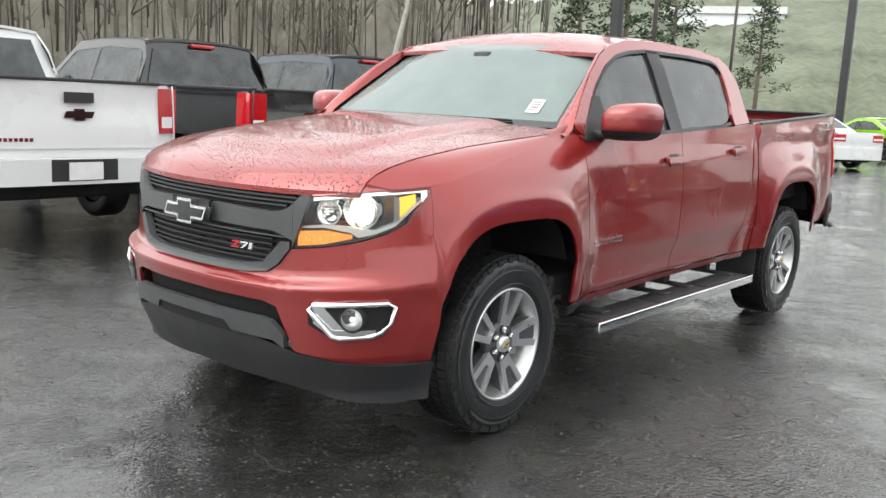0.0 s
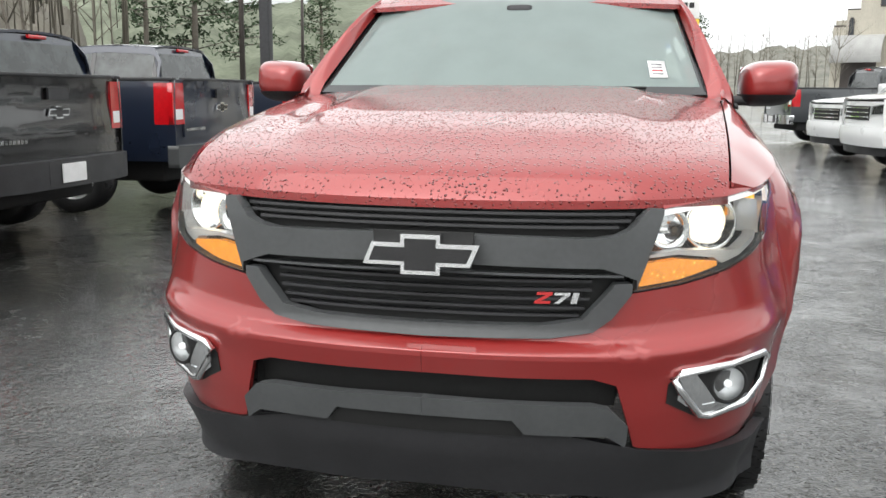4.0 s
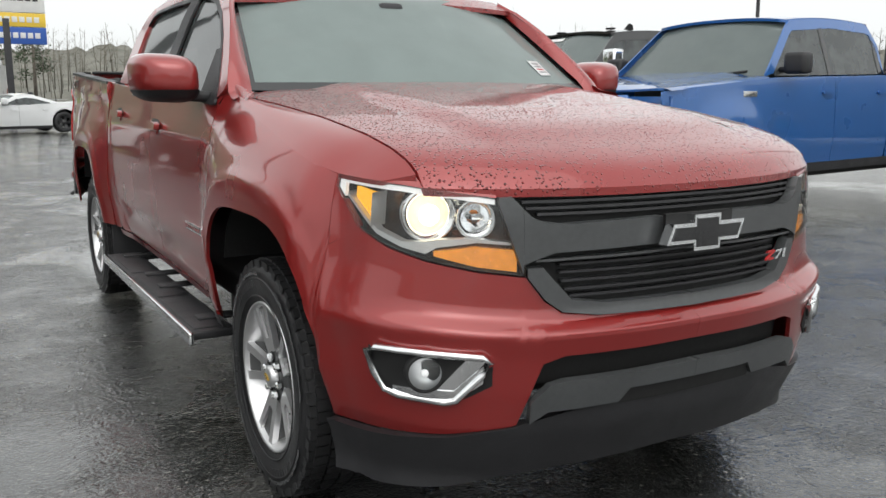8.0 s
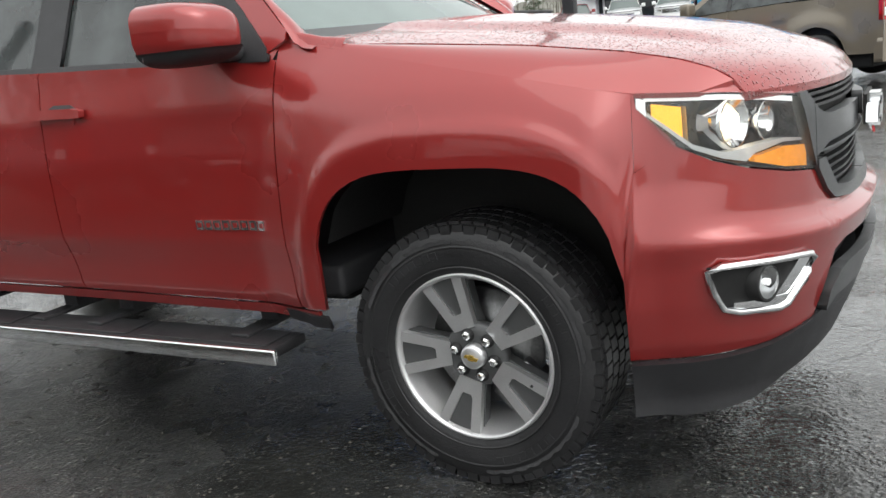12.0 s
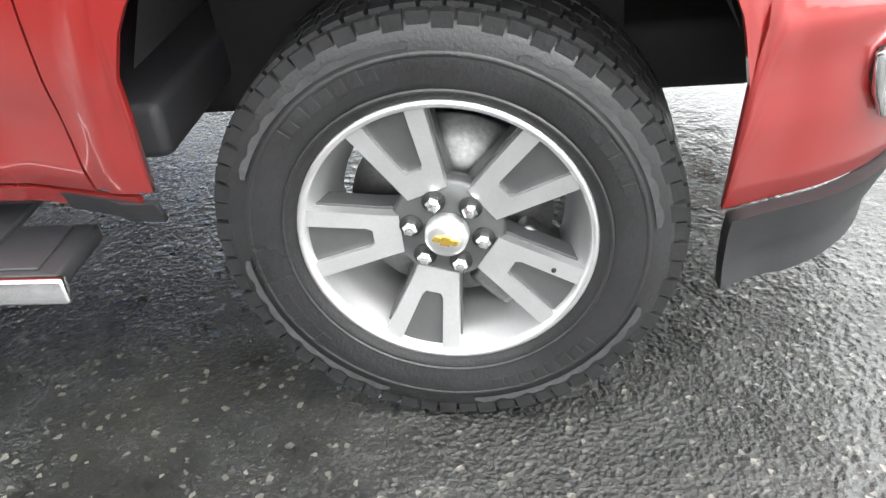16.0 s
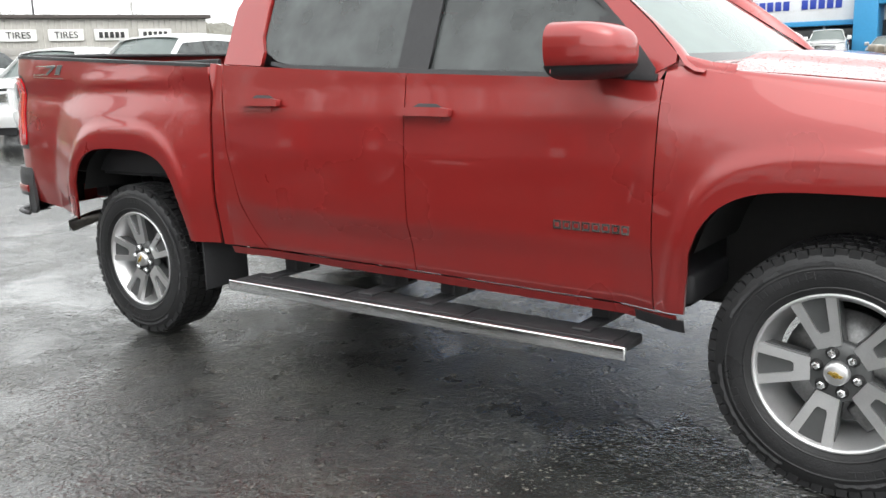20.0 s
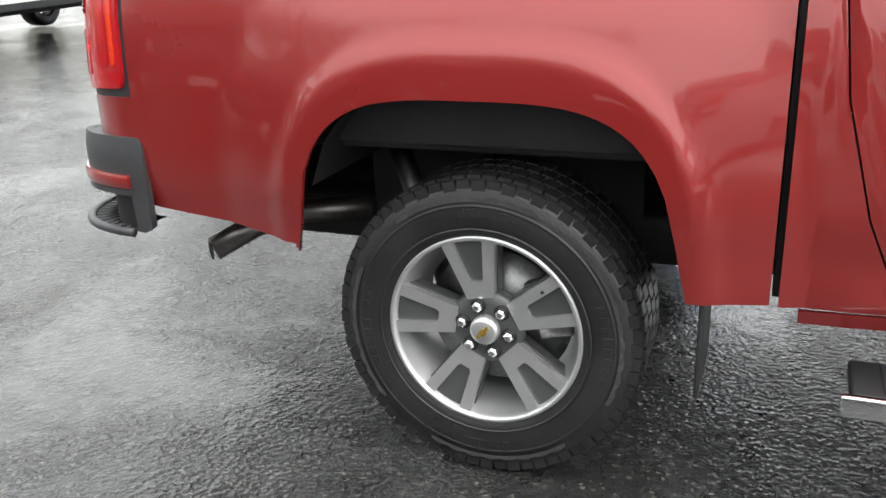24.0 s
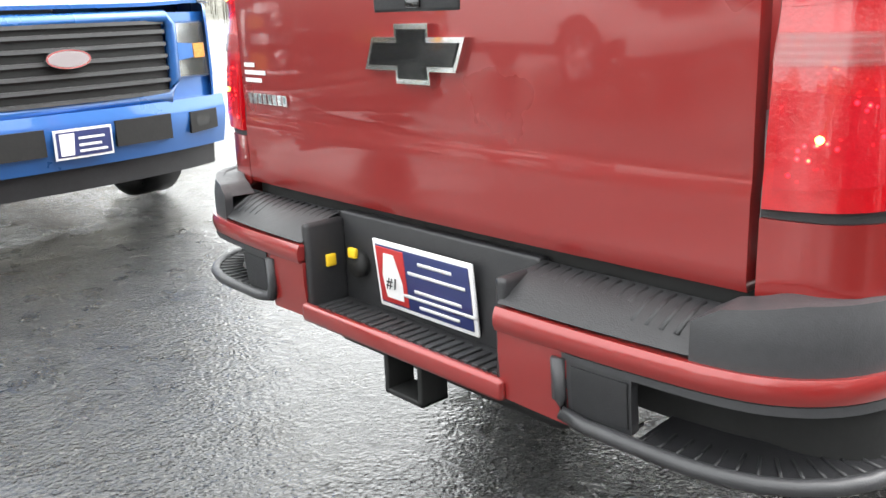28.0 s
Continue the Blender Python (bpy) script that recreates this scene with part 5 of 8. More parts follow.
    for side in (1, -1):
        P("bed_inner_wall", box(min(side * 0.80, side * 0.775), max(side * 0.80, side * 0.775), 2.66, 4.27, 0.80, 1.34, 0.005), BLACKP)
    # dark filler added to keep bright ground out of the slot below the tailgate
    P("tail_sill_panel", box(-0.69, 0.69, 4.28, 4.355, 0.66, 0.80, 0.006), DARK)
    # tailgate
    def gate(x, z, o):
        k = np.interp(z, [0.77, 0.80, 0.93, 0.955, 1.00, 1.24, 1.30, 1.36, 1.40], [0.0, 0.010, 0.011, 0.007, 0.010, 0.012, 0.009, 0.012, 0.0])
        return (x, 4.372 + k + 0.012 * (1 - (x / 0.7) ** 2) + o, z)

    tg = P("tailgate", strip([(-0.688, 0.785), (0.688, 0.785)], [(-0.688, 1.395), (0.688, 1.395)], lambda u, v, o: gate(-u, v, o), 40, 34, 0.03), RED)
    part("tailgate_cap", box(-0.69, 0.69, 4.335, 4.392, 1.392, 1.412, 0.008), BLACKP, tg)
    part("handle_bezel", join(box(-0.125, 0.125, 4.380, 4.398, 1.188, 1.290, 0.012)), BLACKP, tg)
    part("handle_pull", box(-0.10, 0.10, 4.394, 4.408, 1.225, 1.275, 0.008), GLOSSB, tg)
    part("handle_lens", box(-0.02, 0.02, 4.396, 4.404, 1.196, 1.212, 0.004), GLOSSB, tg)
    gb = part("bowtie_badge", bowtie(0.285, 0.112, 0.014, lambda u, v, d: gate(-u, v + 1.112, d)), CHROME, tg, "chrome-edged black cross badge", smooth=False)
    part("badge_core", bowtie(0.285, 0.112, 0.004, lambda u, v, d: gate(-u, v + 1.112, d + 0.013), 0.0095), GLOSSB, gb, smooth=False)
    for k in range(8):
        x = 0.655 - 0.023 * k
        part("badge_letter", prism([(x - 0.019, 0.985), (x, 0.985), (x, 1.010), (x - 0.019, 1.010)], 0.004, lambda u, v, d: gate(u, v, d + 0.001)), CHROME, tg, smooth=False)
    for k in range(3):
        w = (0.05, 0.10, 0.08)[k]
        part("sticker_bar", prism([(0.665 - w, 1.072 - 0.018 * k), (0.665, 1.072 - 0.018 * k), (0.665, 1.082 - 0.018 * k), (0.665 - w, 1.082 - 0.018 * k)], 0.001, lambda u, v, d: gate(u, v, d + 0.002)), WHITE, tg, smooth=False)
    # rear bumper: black step top, red face, corner pockets with steps
    bp = new("rear_bumper")
    bp.parent = t
    line = smooth_line([(0.885, 4.17), (0.878, 4.27), (0.845, 4.37), (0.785, 4.435), (0.70, 4.468), (0.55, 4.484), (0.42, 4.490), (0.30, 4.492)], 6)
    ls = np.concatenate([[0], np.cumsum(np.hypot(*np.diff(line, axis=0).T))])
    for side in (1, -1):
        def B(s, z, o, q=side):
            x, y = np.interp(s, ls, line[:, 0]), np.interp(s, ls, line[:, 1])
            dx, dy = np.interp(s + .01, ls, line[:, 0]) - np.interp(s - .01, ls, line[:, 0]), np.interp(s + .01, ls, line[:, 1]) - np.interp(s - .01, ls, line[:, 1])
            k = math.hypot(dx, dy) or 1
            return (q * (x + dy / k * o), y - dx / k * o, z)

        E_ = float(ls[-1])
        sx = lambda x: float(np.interp(-x, -line[:, 0], ls))  # noqa: E731
        part("corner_cap", strip([(0, 0.56), (0.022, 0.545), (0.048, 0.545), (0.056, 0.675), (sx(0.66), 0.685)], [(0, 0.778), (0.012, 0.798), (sx(0.80), 0.800), (sx(0.70), 0.785), (sx(0.66), 0.762)], lambda s, z, o: B(s, z, o + 0.004 - 0.20 * max(0, z - 0.755)), 30, 6, 0.02), CHARC, bp)
        part("cap_top", grid(lambda i, j: (lambda s0: B(s0, np.interp(s0, [0, 0.012, sx(0.80), sx(0.70), sx(0.66)], [0.776, 0.795, 0.797, 0.782, 0.759]) + 0.001, -0.006 - 0.07 * j / 3))(sx(0.66) * i / 20), 20, 3), CHARC, bp)
        part("step_top", grid(lambda i, j: ((side * (0.30 + 0.50 * i / 16)), 4.375 + (np.interp(0.30 + 0.50 * i / 16, line[::-1, 0], line[::-1, 1]) - 4.372) * j / 4, 0.760 - 0.050 * (j / 4) ** 2), 16, 4), BLACKP, bp)
        for k in range(14):
            x = side * (0.315 + 0.026 * k)
            part("tread_rib", tube([(x, 4.385, 0.757), (x, 4.42, 0.748), (x, 4.458, 0.727)], 0.006, 6), BLACKP, bp)
        part("red_strip", strip([(0.05, 0.664), (E_, 0.664)], [(0.05, 0.700), (E_, 0.706)], lambda s, z, o: B(s, z, o + 0.016 - 14 * (z - 0.683) ** 2), 30, 5, 0.02), RED, bp)
        part("red_face", strip([(sx(0.45), 0.53), (E_, 0.535)], [(sx(0.45), 0.668), (E_, 0.668)], lambda s, z, o: B(s, z, o + 0.004 - 0.10 * max(0, 0.62 - z)), 12, 6, 0.02), RED, bp)
        part("pocket_back", strip([(0.045, 0.54), (sx(0.47), 0.55)], [(0.045, 0.668), (sx(0.47), 0.668)], lambda s, z, o: B(s, z, o - 0.012 - 0.093 * sstep(0.10, 0.34, s)), 20, 4, 0.01), DARK, bp)
        part("pocket_soffit", grid(lambda i, j: B(0.05 + (sx(0.45) - 0.05) * i / 20, 0.662, 0.010 - 0.12 * j / 3), 20, 3), BLACKP, bp)
        part("pocket_lip", strip([(0.05, 0.644), (sx(0.45), 0.650)], [(0.05, 0.664), (sx(0.45), 0.668)], lambda s, z, o: B(s, z, o + 0.008), 24, 2, 0.02), CHARC, bp)
        part("pocket_cheek", strip([(sx(0.57), 0.555), (sx(0.44), 0.545)], [(sx(0.57), 0.652), (sx(0.44), 0.660)], lambda s, z, o: B(s, z, o + 0.004 - 0.10 * max(0, 0.62 - z)), 8, 5, 0.02), CHARC, bp)
        part("cheek_inset", strip([(sx(0.565), 0.565), (sx(0.462), 0.560)], [(sx(0.565), 0.642), (sx(0.462), 0.642)], lambda s, z, o: B(s, z, o + 0.008 - 0.10 * max(0, 0.62 - z)), 6, 4, 0.003), BLACKP, bp)
        part("step_floor", grid(lambda i, j: B(sx(0.58) * (1 - i / 20) + 0.05 * i / 20, 0.552, 0.016 - 0.13 * j / 3), 20, 3), BLACKP, bp)
        for k in range(16):
            s0 = sx(0.56) + (0.09 - sx(0.56)) * k / 15
            part("step_rib", tube([B(s0, 0.553, 0.010), B(s0, 0.553, -0.05)], 0.0028, 6), BLACKP, bp)
        part("step_lip", tube([B(sx(0.435), 0.650, 0.006), B(sx(0.437), 0.58, 0.004), B(sx(0.445), 0.556, 0.006)] + [B(sx(0.49) * (1 - i / 12) + 0.05 * i / 12, 0.548, 0.008 + 0.012 * min(1, i / 4)) for i in range(13)], 0.013), CHARC, bp)
    part("step_notch_floor", box(-0.30, 0.30, 4.385, 4.492, 0.545, 0.565, 0.006), BLACKP, bp)
    part("step_notch_wall", box(-0.30, 0.30, 4.360, 4.388, 0.545, 0.765, 0.006), BLACKP, bp)
    for q in (1, -1):
        part("notch_cheek", box(min(q * 0.285, q * 0.31), max(q * 0.285, q * 0.31), 4.385, 4.488, 0.55, 0.752, 0.010), BLACKP, bp)
    part("notch_lip", box(-0.31, 0.31, 4.480, 4.502, 0.530, 0.572, 0.010), RED, bp)
    for k in range(22):
        x = -0.27 + 0.0257 * k
        part("tread_rib", box(x - 0.007, x + 0.007, 4.41, 4.475, 0.563, 0.569, 0.002), BLACKP, bp)
    pl = part("licence_plate", moved(box(-0.152, 0.152, -0.003, 0.003, -0.076, 0.076, 0.004), pose(0.0, 4.402, 0.655, -6, 0, 0)), WHITE, bp, "dealer plate in a white frame")
    part("plate_field", moved(box(-0.142, 0.142, -0.001, 0.001, -0.066, 0.066, 0.001), pose(0.0, 4.406, 0.655, -6, 0, 0)), NAVY, pl)
    part("plate_patch", moved(box(-0.045, 0.045, -0.001, 0.001, -0.062, 0.062, 0.001), pose(0.095, 4.4075, 0.655, -6, 0, 0)), REDPRINT, pl)
    part("plate_shape", moved(prism([(-0.03, -0.05), (0.025, -0.05), (0.032, 0.0), (0.02, 0.05), (-0.012, 0.05), (-0.032, -0.01)], 0.001, lambda u, v, d: (u, d, v)), pose(0.093, 4.409, 0.655, -6, 0, 0)), WHITE, pl, smooth=False)
    for z, w in ((0.045, 0.05), (0.02, 0.085), (-0.018, 0.07), (-0.034, 0.11), (-0.052, 0.06)):
        part("plate_bar", moved(box(-w, w, -0.0008, 0.0008, z - 0.0035, z + 0.0035, 0.0), pose(-0.045 - 0.04 + 0.04, 4.4085, 0.655, -6, 0, 0)), WHITE, pl)
    part("trailer_socket", moved(lathe([(0, 0.0), (0.0, 0.030), (0.022, 0.028), (0.022, 0.0)], 20, "y"), pose(0.225, 4.386, 0.655)), DARK, bp)
    part("socket_cap", box(0.212, 0.238, 4.406, 4.418, 0.672, 0.695, 0.004), YELLOW, bp)
    part("safety_tag", box(0.276, 0.286, 4.42, 4.445, 0.648, 0.676, 0.004), YELLOW, bp)
    part("hitch_receiver", join(box(-0.06, 0.06, 4.40, 4.47, 0.425, 0.437, 0.004), box(-0.06, 0.06, 4.40, 4.47, 0.523, 0.535, 0.004), box(-0.06, -0.046, 4.40, 4.47, 0.425, 0.535, 0.004), box(0.046, 0.06, 4.40, 4.47, 0.425, 0.535, 0.004), box(-0.35, 0.35, 4.30, 4.38, 0.44, 0.54, 0.02)), DARK, bp)
    P("exhaust_pipe", join(tube([(-0.52, 3.70, 0.54), (-0.56, 3.90, 0.53), (-0.64, 4.02, 0.500), (-0.735, 4.10, 0.455)], 0.034, 16)), EXH, "stained steel tail pipe")
    P("exhaust_mouth", moved(lathe([(0, 0.0), (0.004, 0.029)], 16, "y"), pose(-0.738, 4.1025, 0.4535, 0, 0, 50)), DARK)
    P("spare_wheel", moved(lathe([(-0.10, 0.15), (-0.10, 0.34), (0.10, 0.34), (0.10, 0.15)], 32, "z"), pose(0, 3.85, 0.50)), RUBBER)
    return t


hero = red_pickup()


# ---- parked vehicles round about ----
GREEN = paint("lime_green_paint", (0.28, 0.62, 0.02))
BLUE = paint("bright_blue_paint", (0.020, 0.12, 0.38))
WPAINT = paint("white_paint", (0.72, 0.73, 0.73), metal=0.0)
BLACKPAINT = paint("black_paint", (0.012, 0.012, 0.013), metal=0.1, rough=0.2)
NAVYPAINT = paint("dark_navy_paint", (0.012, 0.018, 0.035), metal=0.2)
TANPAINT = paint("champagne_paint", (0.20, 0.168, 0.125), metal=0.3)
GREYPAINT = paint("dark_grey_paint", (0.06, 0.065, 0.07), metal=0.4)
SILVER = paint("silver_paint", (0.42, 0.43, 0.44), metal=0.6)
SCREEN = glass("car_windscreen_glass", (0.35, 0.40, 0.39), (0.30, 0.36, 0.35), 0.38, 1.5)


class Shape:
    """Sizes of a vehicle, front towards -y, origin on the ground under the front axle."""

    def __init__(self, kind="pickup", hw=0.99, fo=1.0, wb=3.65, ro=1.2, sill=0.50, hood=(1.13, 1.30), belt=(1.32, 1.36), roof=1.90, cowl=0.55, cab_end=2.75, rail=1.38, r=0.40, lean=0.36, top=(1.15, 2.6), tail_z=1.0):
        self.kind, self.hw, self.fo, self.wb, self.ro, self.sill, self.hood, self.belt = kind, hw, fo, wb, ro, sill, hood, belt
        self.roof, self.cowl, self.cab_end, self.rail, self.r, self.lean, self.top, self.tail_z = roof, cowl, cab_end, rail, r, lean, top, tail_z
        self.end = wb + ro

    def side(self, y, z, off, q):
        t = max(0.0, (-self.fo + 0.65 - y) / 0.65)
        b = max(0.0, (y - self.end + 0.35) / 0.35)
        x = self.hw * (1 - 0.10 * t**2.2 - 0.03 * b**2)
        k = (z - self.sill) / max(0.1, self.belt[0] - self.sill)
        x -= 0.05 * max(0.0, 0.25 - k) * 2 + 0.05 * max(0.0, k - 0.55) ** 1.5
        for ya in (0.0, self.wb):
            rr = math.hypot(y - ya, z - self.r) / (self.r * 1.22)
            x += 0.03 * (1 - sstep(1.05, 1.6, rr))
        return (q * (x + off), y, z)

    def front(self, x, z, off):
        bow = 0.16 * (abs(x) / self.hw) ** 2.6
        return (x, -self.fo + bow + 0.05 * max(0.0, z - 0.8) + 0.10 * max(0.0, 0.5 - z) - off, z)

    def back(self, x, z, off):
        bow = 0.05 * (abs(x) / self.hw) ** 2.5
        return (x, self.end - bow + off, z)

    def shoulder(self, y):
        pts = [(-self.fo, self.hood[0]), (-self.fo + 0.2, self.hood[0] + 0.05), (self.cowl, self.hood[1]), (self.cowl + 0.1, self.belt[0]), (self.cab_end, self.belt[1])]
        pts += [(self.cab_end + 0.03, self.rail), (self.end, self.rail)] if self.kind == "pickup" else [(self.end, self.rail)]
        return curve_at(pts, y)

    def glass_side(self, y, z, off, q):
        return (q * (self.hw - 0.055 - max(0.0, z - self.belt[0]) * self.lean + off), y, z)


def other_vehicle(name, label, category, shape, colour, m, wheel_style=(0.62, 5), group="", face="plain", lamp=None, bumper=None, grille=None, rim=None):
    s = shape
    t = thing(name, label, category, group)
    P = lambda n, g, mt, lb="", smooth=True: part(n, g, mt, t, lb, smooth)  # noqa: E731
    R = s.r * 1.17
    arch = lambda dy: s.r + math.sqrt(max(0.0, R * R - dy * dy)) * 1.05  # noqa: E731
    low_b = s.sill
    bump = bumper or colour
    for q in (1, -1):
        D = lambda u, v, o, k=q: s.side(u, v, o, k)  # noqa: E731
        G = lambda u, v, o, k=q: s.glass_side(u, v, o, k)  # noqa: E731
        e = R * 0.985
        cuts = [(-s.fo + 0.10, -e, "front_corner"), (-e, e, "front_fender"), (e, (e + s.cab_end) / 2 + 0.08, "front_door"), ((e + s.cab_end) / 2 + 0.088, s.cab_end if s.kind == "pickup" else s.wb - e, "rear_door")]
        if s.kind == "pickup":
            cuts += [(s.cab_end + 0.03, s.wb - e, "bed_panel"), (s.wb - e, s.wb + e, "bed_panel"), (s.wb + e, s.end - 0.03, "bed_corner")]
        else:
            cuts += [(s.wb - e, s.wb + e, "rear_fender"), (s.wb + e, s.end - 0.03, "rear_corner")]
        for a, b, n in cuts:
            ya = 0.0 if n == "front_fender" else s.wb
            isarch = n in ("front_fender", "rear_fender") or (n == "bed_panel" and a >= s.wb - e - 1e-6)
            ys = np.linspace(a, b, 17 if isarch else 7)
            lo = [(float(y), max(arch(y - ya), low_b) if isarch else low_b + (0.06 if "corner" in n else 0.0)) for y in ys]
            hi = [(float(y), s.shoulder(y)) for y in ys]
            pn = P(n, strip(lo, hi, D, 16 if isarch else 10, 8, 0.015), colour)
            if "door" in n:
                yc, zc = b - 0.16, s.belt[0] - 0.14
                part("door_handle", strip([(yc - 0.09, zc - 0.014), (yc + 0.09, zc - 0.014)], [(yc - 0.09, zc + 0.014), (yc + 0.09, zc + 0.014)], lambda u, v, o: D(u, v, o + 0.028), 4, 2, 0.025), CHROME if face == "hd" else colour, pn)
        P("sill_trim", strip([(e, s.sill - 0.09), (s.wb - e, s.sill - 0.09)], [(e, s.sill - 0.002), (s.wb - e, s.sill - 0.002)], lambda u, v, o: D(u, v, o + 0.002), 6, 2, 0.02), BLACKP)
        # glass house
        y0, y1 = s.top
        ce = s.cab_end if s.kind != "sedan" else s.top[1] + 0.75
        rl = [(s.cowl + 0.02, s.belt[0] + 0.01), (y0, s.roof - 0.05), ((y0 + y1) / 2, s.roof), (y1, s.roof - 0.03), (ce - 0.01, (s.belt[1] + 0.30) if s.kind != "sedan" else s.belt[1] + 0.03)]
        if s.kind in ("suv", "van"):
            rl[-1] = (s.end - 0.12, s.roof - 0.12)
            rl[-2] = (s.end - 0.45, s.roof - 0.02)
            ce = s.end - 0.12
        ym = (e + s.cab_end) / 2 + 0.06
        belt = lambda y: curve_at([(s.cowl, s.belt[0]), (s.cab_end, s.belt[1]), (s.end, s.belt[1] + 0.02)], y) + 0.012  # noqa: E731
        roofz = lambda y: curve_at(rl, y)  # noqa: E731
        ys = np.linspace(s.cowl + 0.16, ce - 0.14, 26)
        P("window_frame", strip([(s.cowl + 0.03, belt(s.cowl))] + [(float(y), max(belt(y), roofz(y) - 0.10)) for y in ys] + [(ce - 0.02, belt(ce))], [(s.cowl + 0.03, roofz(s.cowl + 0.03) + 0.01)] + [(float(y), roofz(y)) for y in ys] + [(ce - 0.02, roofz(ce - 0.02))], G, 34, 4, 0.02), colour)
        panes = [(s.cowl + 0.17, ym - 0.03), (ym + 0.03, (s.cab_end - 0.13) if s.kind != "sedan" else s.top[1] + 0.35)]
        if s.kind in ("suv", "van"):
            panes = [(s.cowl + 0.17, ym - 0.03), (ym + 0.03, s.wb - 0.35), (s.wb - 0.29, s.end - 0.35)]
        for a, b in panes:
            yy = np.linspace(a, b, 10)
            P("side_window", strip([(float(y), belt(y)) for y in yy], [(float(y), max(belt(y) + 0.01, roofz(y) - 0.095)) for y in yy], lambda u, v, o: G(u, v, o - 0.006), 10, 4, 0.004), TINT)
        for a in [p[1] for p in panes]:
            P("pillar", strip([(a, belt(a)), (a + 0.07, belt(a + 0.07))], [(a, roofz(a) - 0.09), (a + 0.07, roofz(a + 0.07) - 0.09)], G, 2, 4, 0.02), GLOSSB if face != "van" else colour)
        mz = s.belt[0] + 0.13
        mx = s.hw + 0.10
        P("door_mirror", join(box(q * mx - 0.11, q * mx + 0.11, s.cowl + 0.20, s.cowl + 0.36, mz - 0.10, mz + (0.18 if face == "hd" else 0.10), 0.04), tube([(q * (s.hw - 0.08), s.cowl + 0.28, mz - 0.06), (q * mx, s.cowl + 0.28, mz - 0.05)], 0.03)), CHROME if face == "hd" else (BLACKP if face == "bars" else colour))
        # lamps
        if lamp:
            lamp(P, s, q)
        else:
            P("head_lamp", strip([(s.hw * 0.55, s.hood[0] - 0.22), (s.hw * 0.93, s.hood[0] - 0.20)], [(s.hw * 0.55, s.hood[0] - 0.08), (s.hw * 0.93, s.hood[0] - 0.03)], lambda u, v, o: s.front(q * u, v, o + 0.008), 8, 3, 0.02), CLEAR)
            P("lamp_reflector", strip([(s.hw * 0.57, s.hood[0] - 0.21), (s.hw * 0.92, s.hood[0] - 0.19)], [(s.hw * 0.57, s.hood[0] - 0.09), (s.hw * 0.92, s.hood[0] - 0.04)], lambda u, v, o: s.front(q * u, v, o + 0.002), 8, 3, 0.02), CHROME)
        tz0, tz1, tx = (s.rail - 0.45, s.rail - 0.04, 0.80) if s.kind == "pickup" else ((s.tail_z - 0.10, s.tail_z + 0.09, 0.52) if s.kind == "sedan" else (s.tail_z - 0.2, s.tail_z + 0.25, 0.80))
        P("tail_lamp", strip([(s.hw * tx, tz0), (s.hw * 0.995, tz0)], [(s.hw * tx, tz1), (s.hw * 0.995, tz1)], lambda u, v, o: s.back(q * u, v, o + 0.012), 4, 4, 0.05), REDLENS)
        P("reverse_lamp", strip([(s.hw * (tx + 0.03), tz0 + 0.05), (s.hw * 0.95, tz0 + 0.05)], [(s.hw * (tx + 0.03), tz0 + 0.05 + 0.25 * (tz1 - tz0)), (s.hw * 0.95, tz0 + 0.05 + 0.25 * (tz1 - tz0))], lambda u, v, o: s.back(q * u, v, o + 0.014), 3, 2, 0.003), WHITE)
        if s.kind in ("pickup", "sedan"):
            P("tail_lamp_side", strip([(s.end - 0.24, tz0), (s.end - 0.045, tz0)], [(s.end - 0.24, tz1), (s.end - 0.045, tz1)], lambda u, v, o: s.side(u, v, o + 0.005, q), 3, 3, 0.01), REDLENS)
        for ya in (0.0, s.wb):
            wheel(t, (q * (s.hw - 0.12), ya, s.r), q, r=s.r, width=0.26, rim=s.r * wheel_style[0], lod=0, spokes=wheel_style[1], rim_mat=rim or ALLOY, spin=0.3)
            P("wheel_arch_liner", grid(lambda i, j: (q * (s.hw - 0.02 - 0.35 * j), ya + R * math.cos(math.pi * i / 14), s.r + 1.05 * R * math.sin(math.pi * i / 14)), 14, 1), DARK)
    # middle pieces
    hw = s.hw
    P("bonnet", strip([(-0.90, 0), (0.90, 0)], [(-0.90, 1), (0.90, 1)], lambda u, v, o: (lambda y: (u * hw, y, curve_at([(-s.fo, s.hood[0]), (-s.fo + 0.12, s.hood[0] + 0.05), (s.cowl, s.hood[1] + 0.015)], y) + 0.035 * (1 - u * u) + 0.02 * sstep(0.7, 0.55, abs(u)) * v + o))(s.front(u * hw, s.hood[0], 0)[1] * (1 - v) + v * (s.cowl + 0.08 * u * u)), 20, 14, 0.02), colour)
    for q in (1, -1):
        P("bonnet_edge", grid(lambda i, j: (lambda y: (q * hw * (0.90 + 0.085 * j / 3), y, curve_at([(-s.fo, s.hood[0]), (-s.fo + 0.12, s.hood[0] + 0.05), (s.cowl, s.hood[1] + 0.015)], y) + 0.006 - 0.022 * (j / 3) ** 2))(-s.fo + 0.14 + (s.cowl + s.fo - 0.1) * i / 10), 10, 3), colour)
    P("nose_panel", strip([(-0.96, s.sill + 0.02), (0.96, s.sill + 0.02)], [(-0.96, s.hood[0] - 0.01), (0.96, s.hood[0] - 0.01)], lambda u, v, o: s.front(u * hw, v, o - 0.01), 24, 8, 0.02), colour)
    fb0, fb1 = (0.42, 0.72) if s.kind == "pickup" else (0.28, 0.55)
    if face == "hd":
        fb0, fb1 = 0.37, 0.660
    if face == "bars":
        fb0, fb1 = 0.41, 0.695
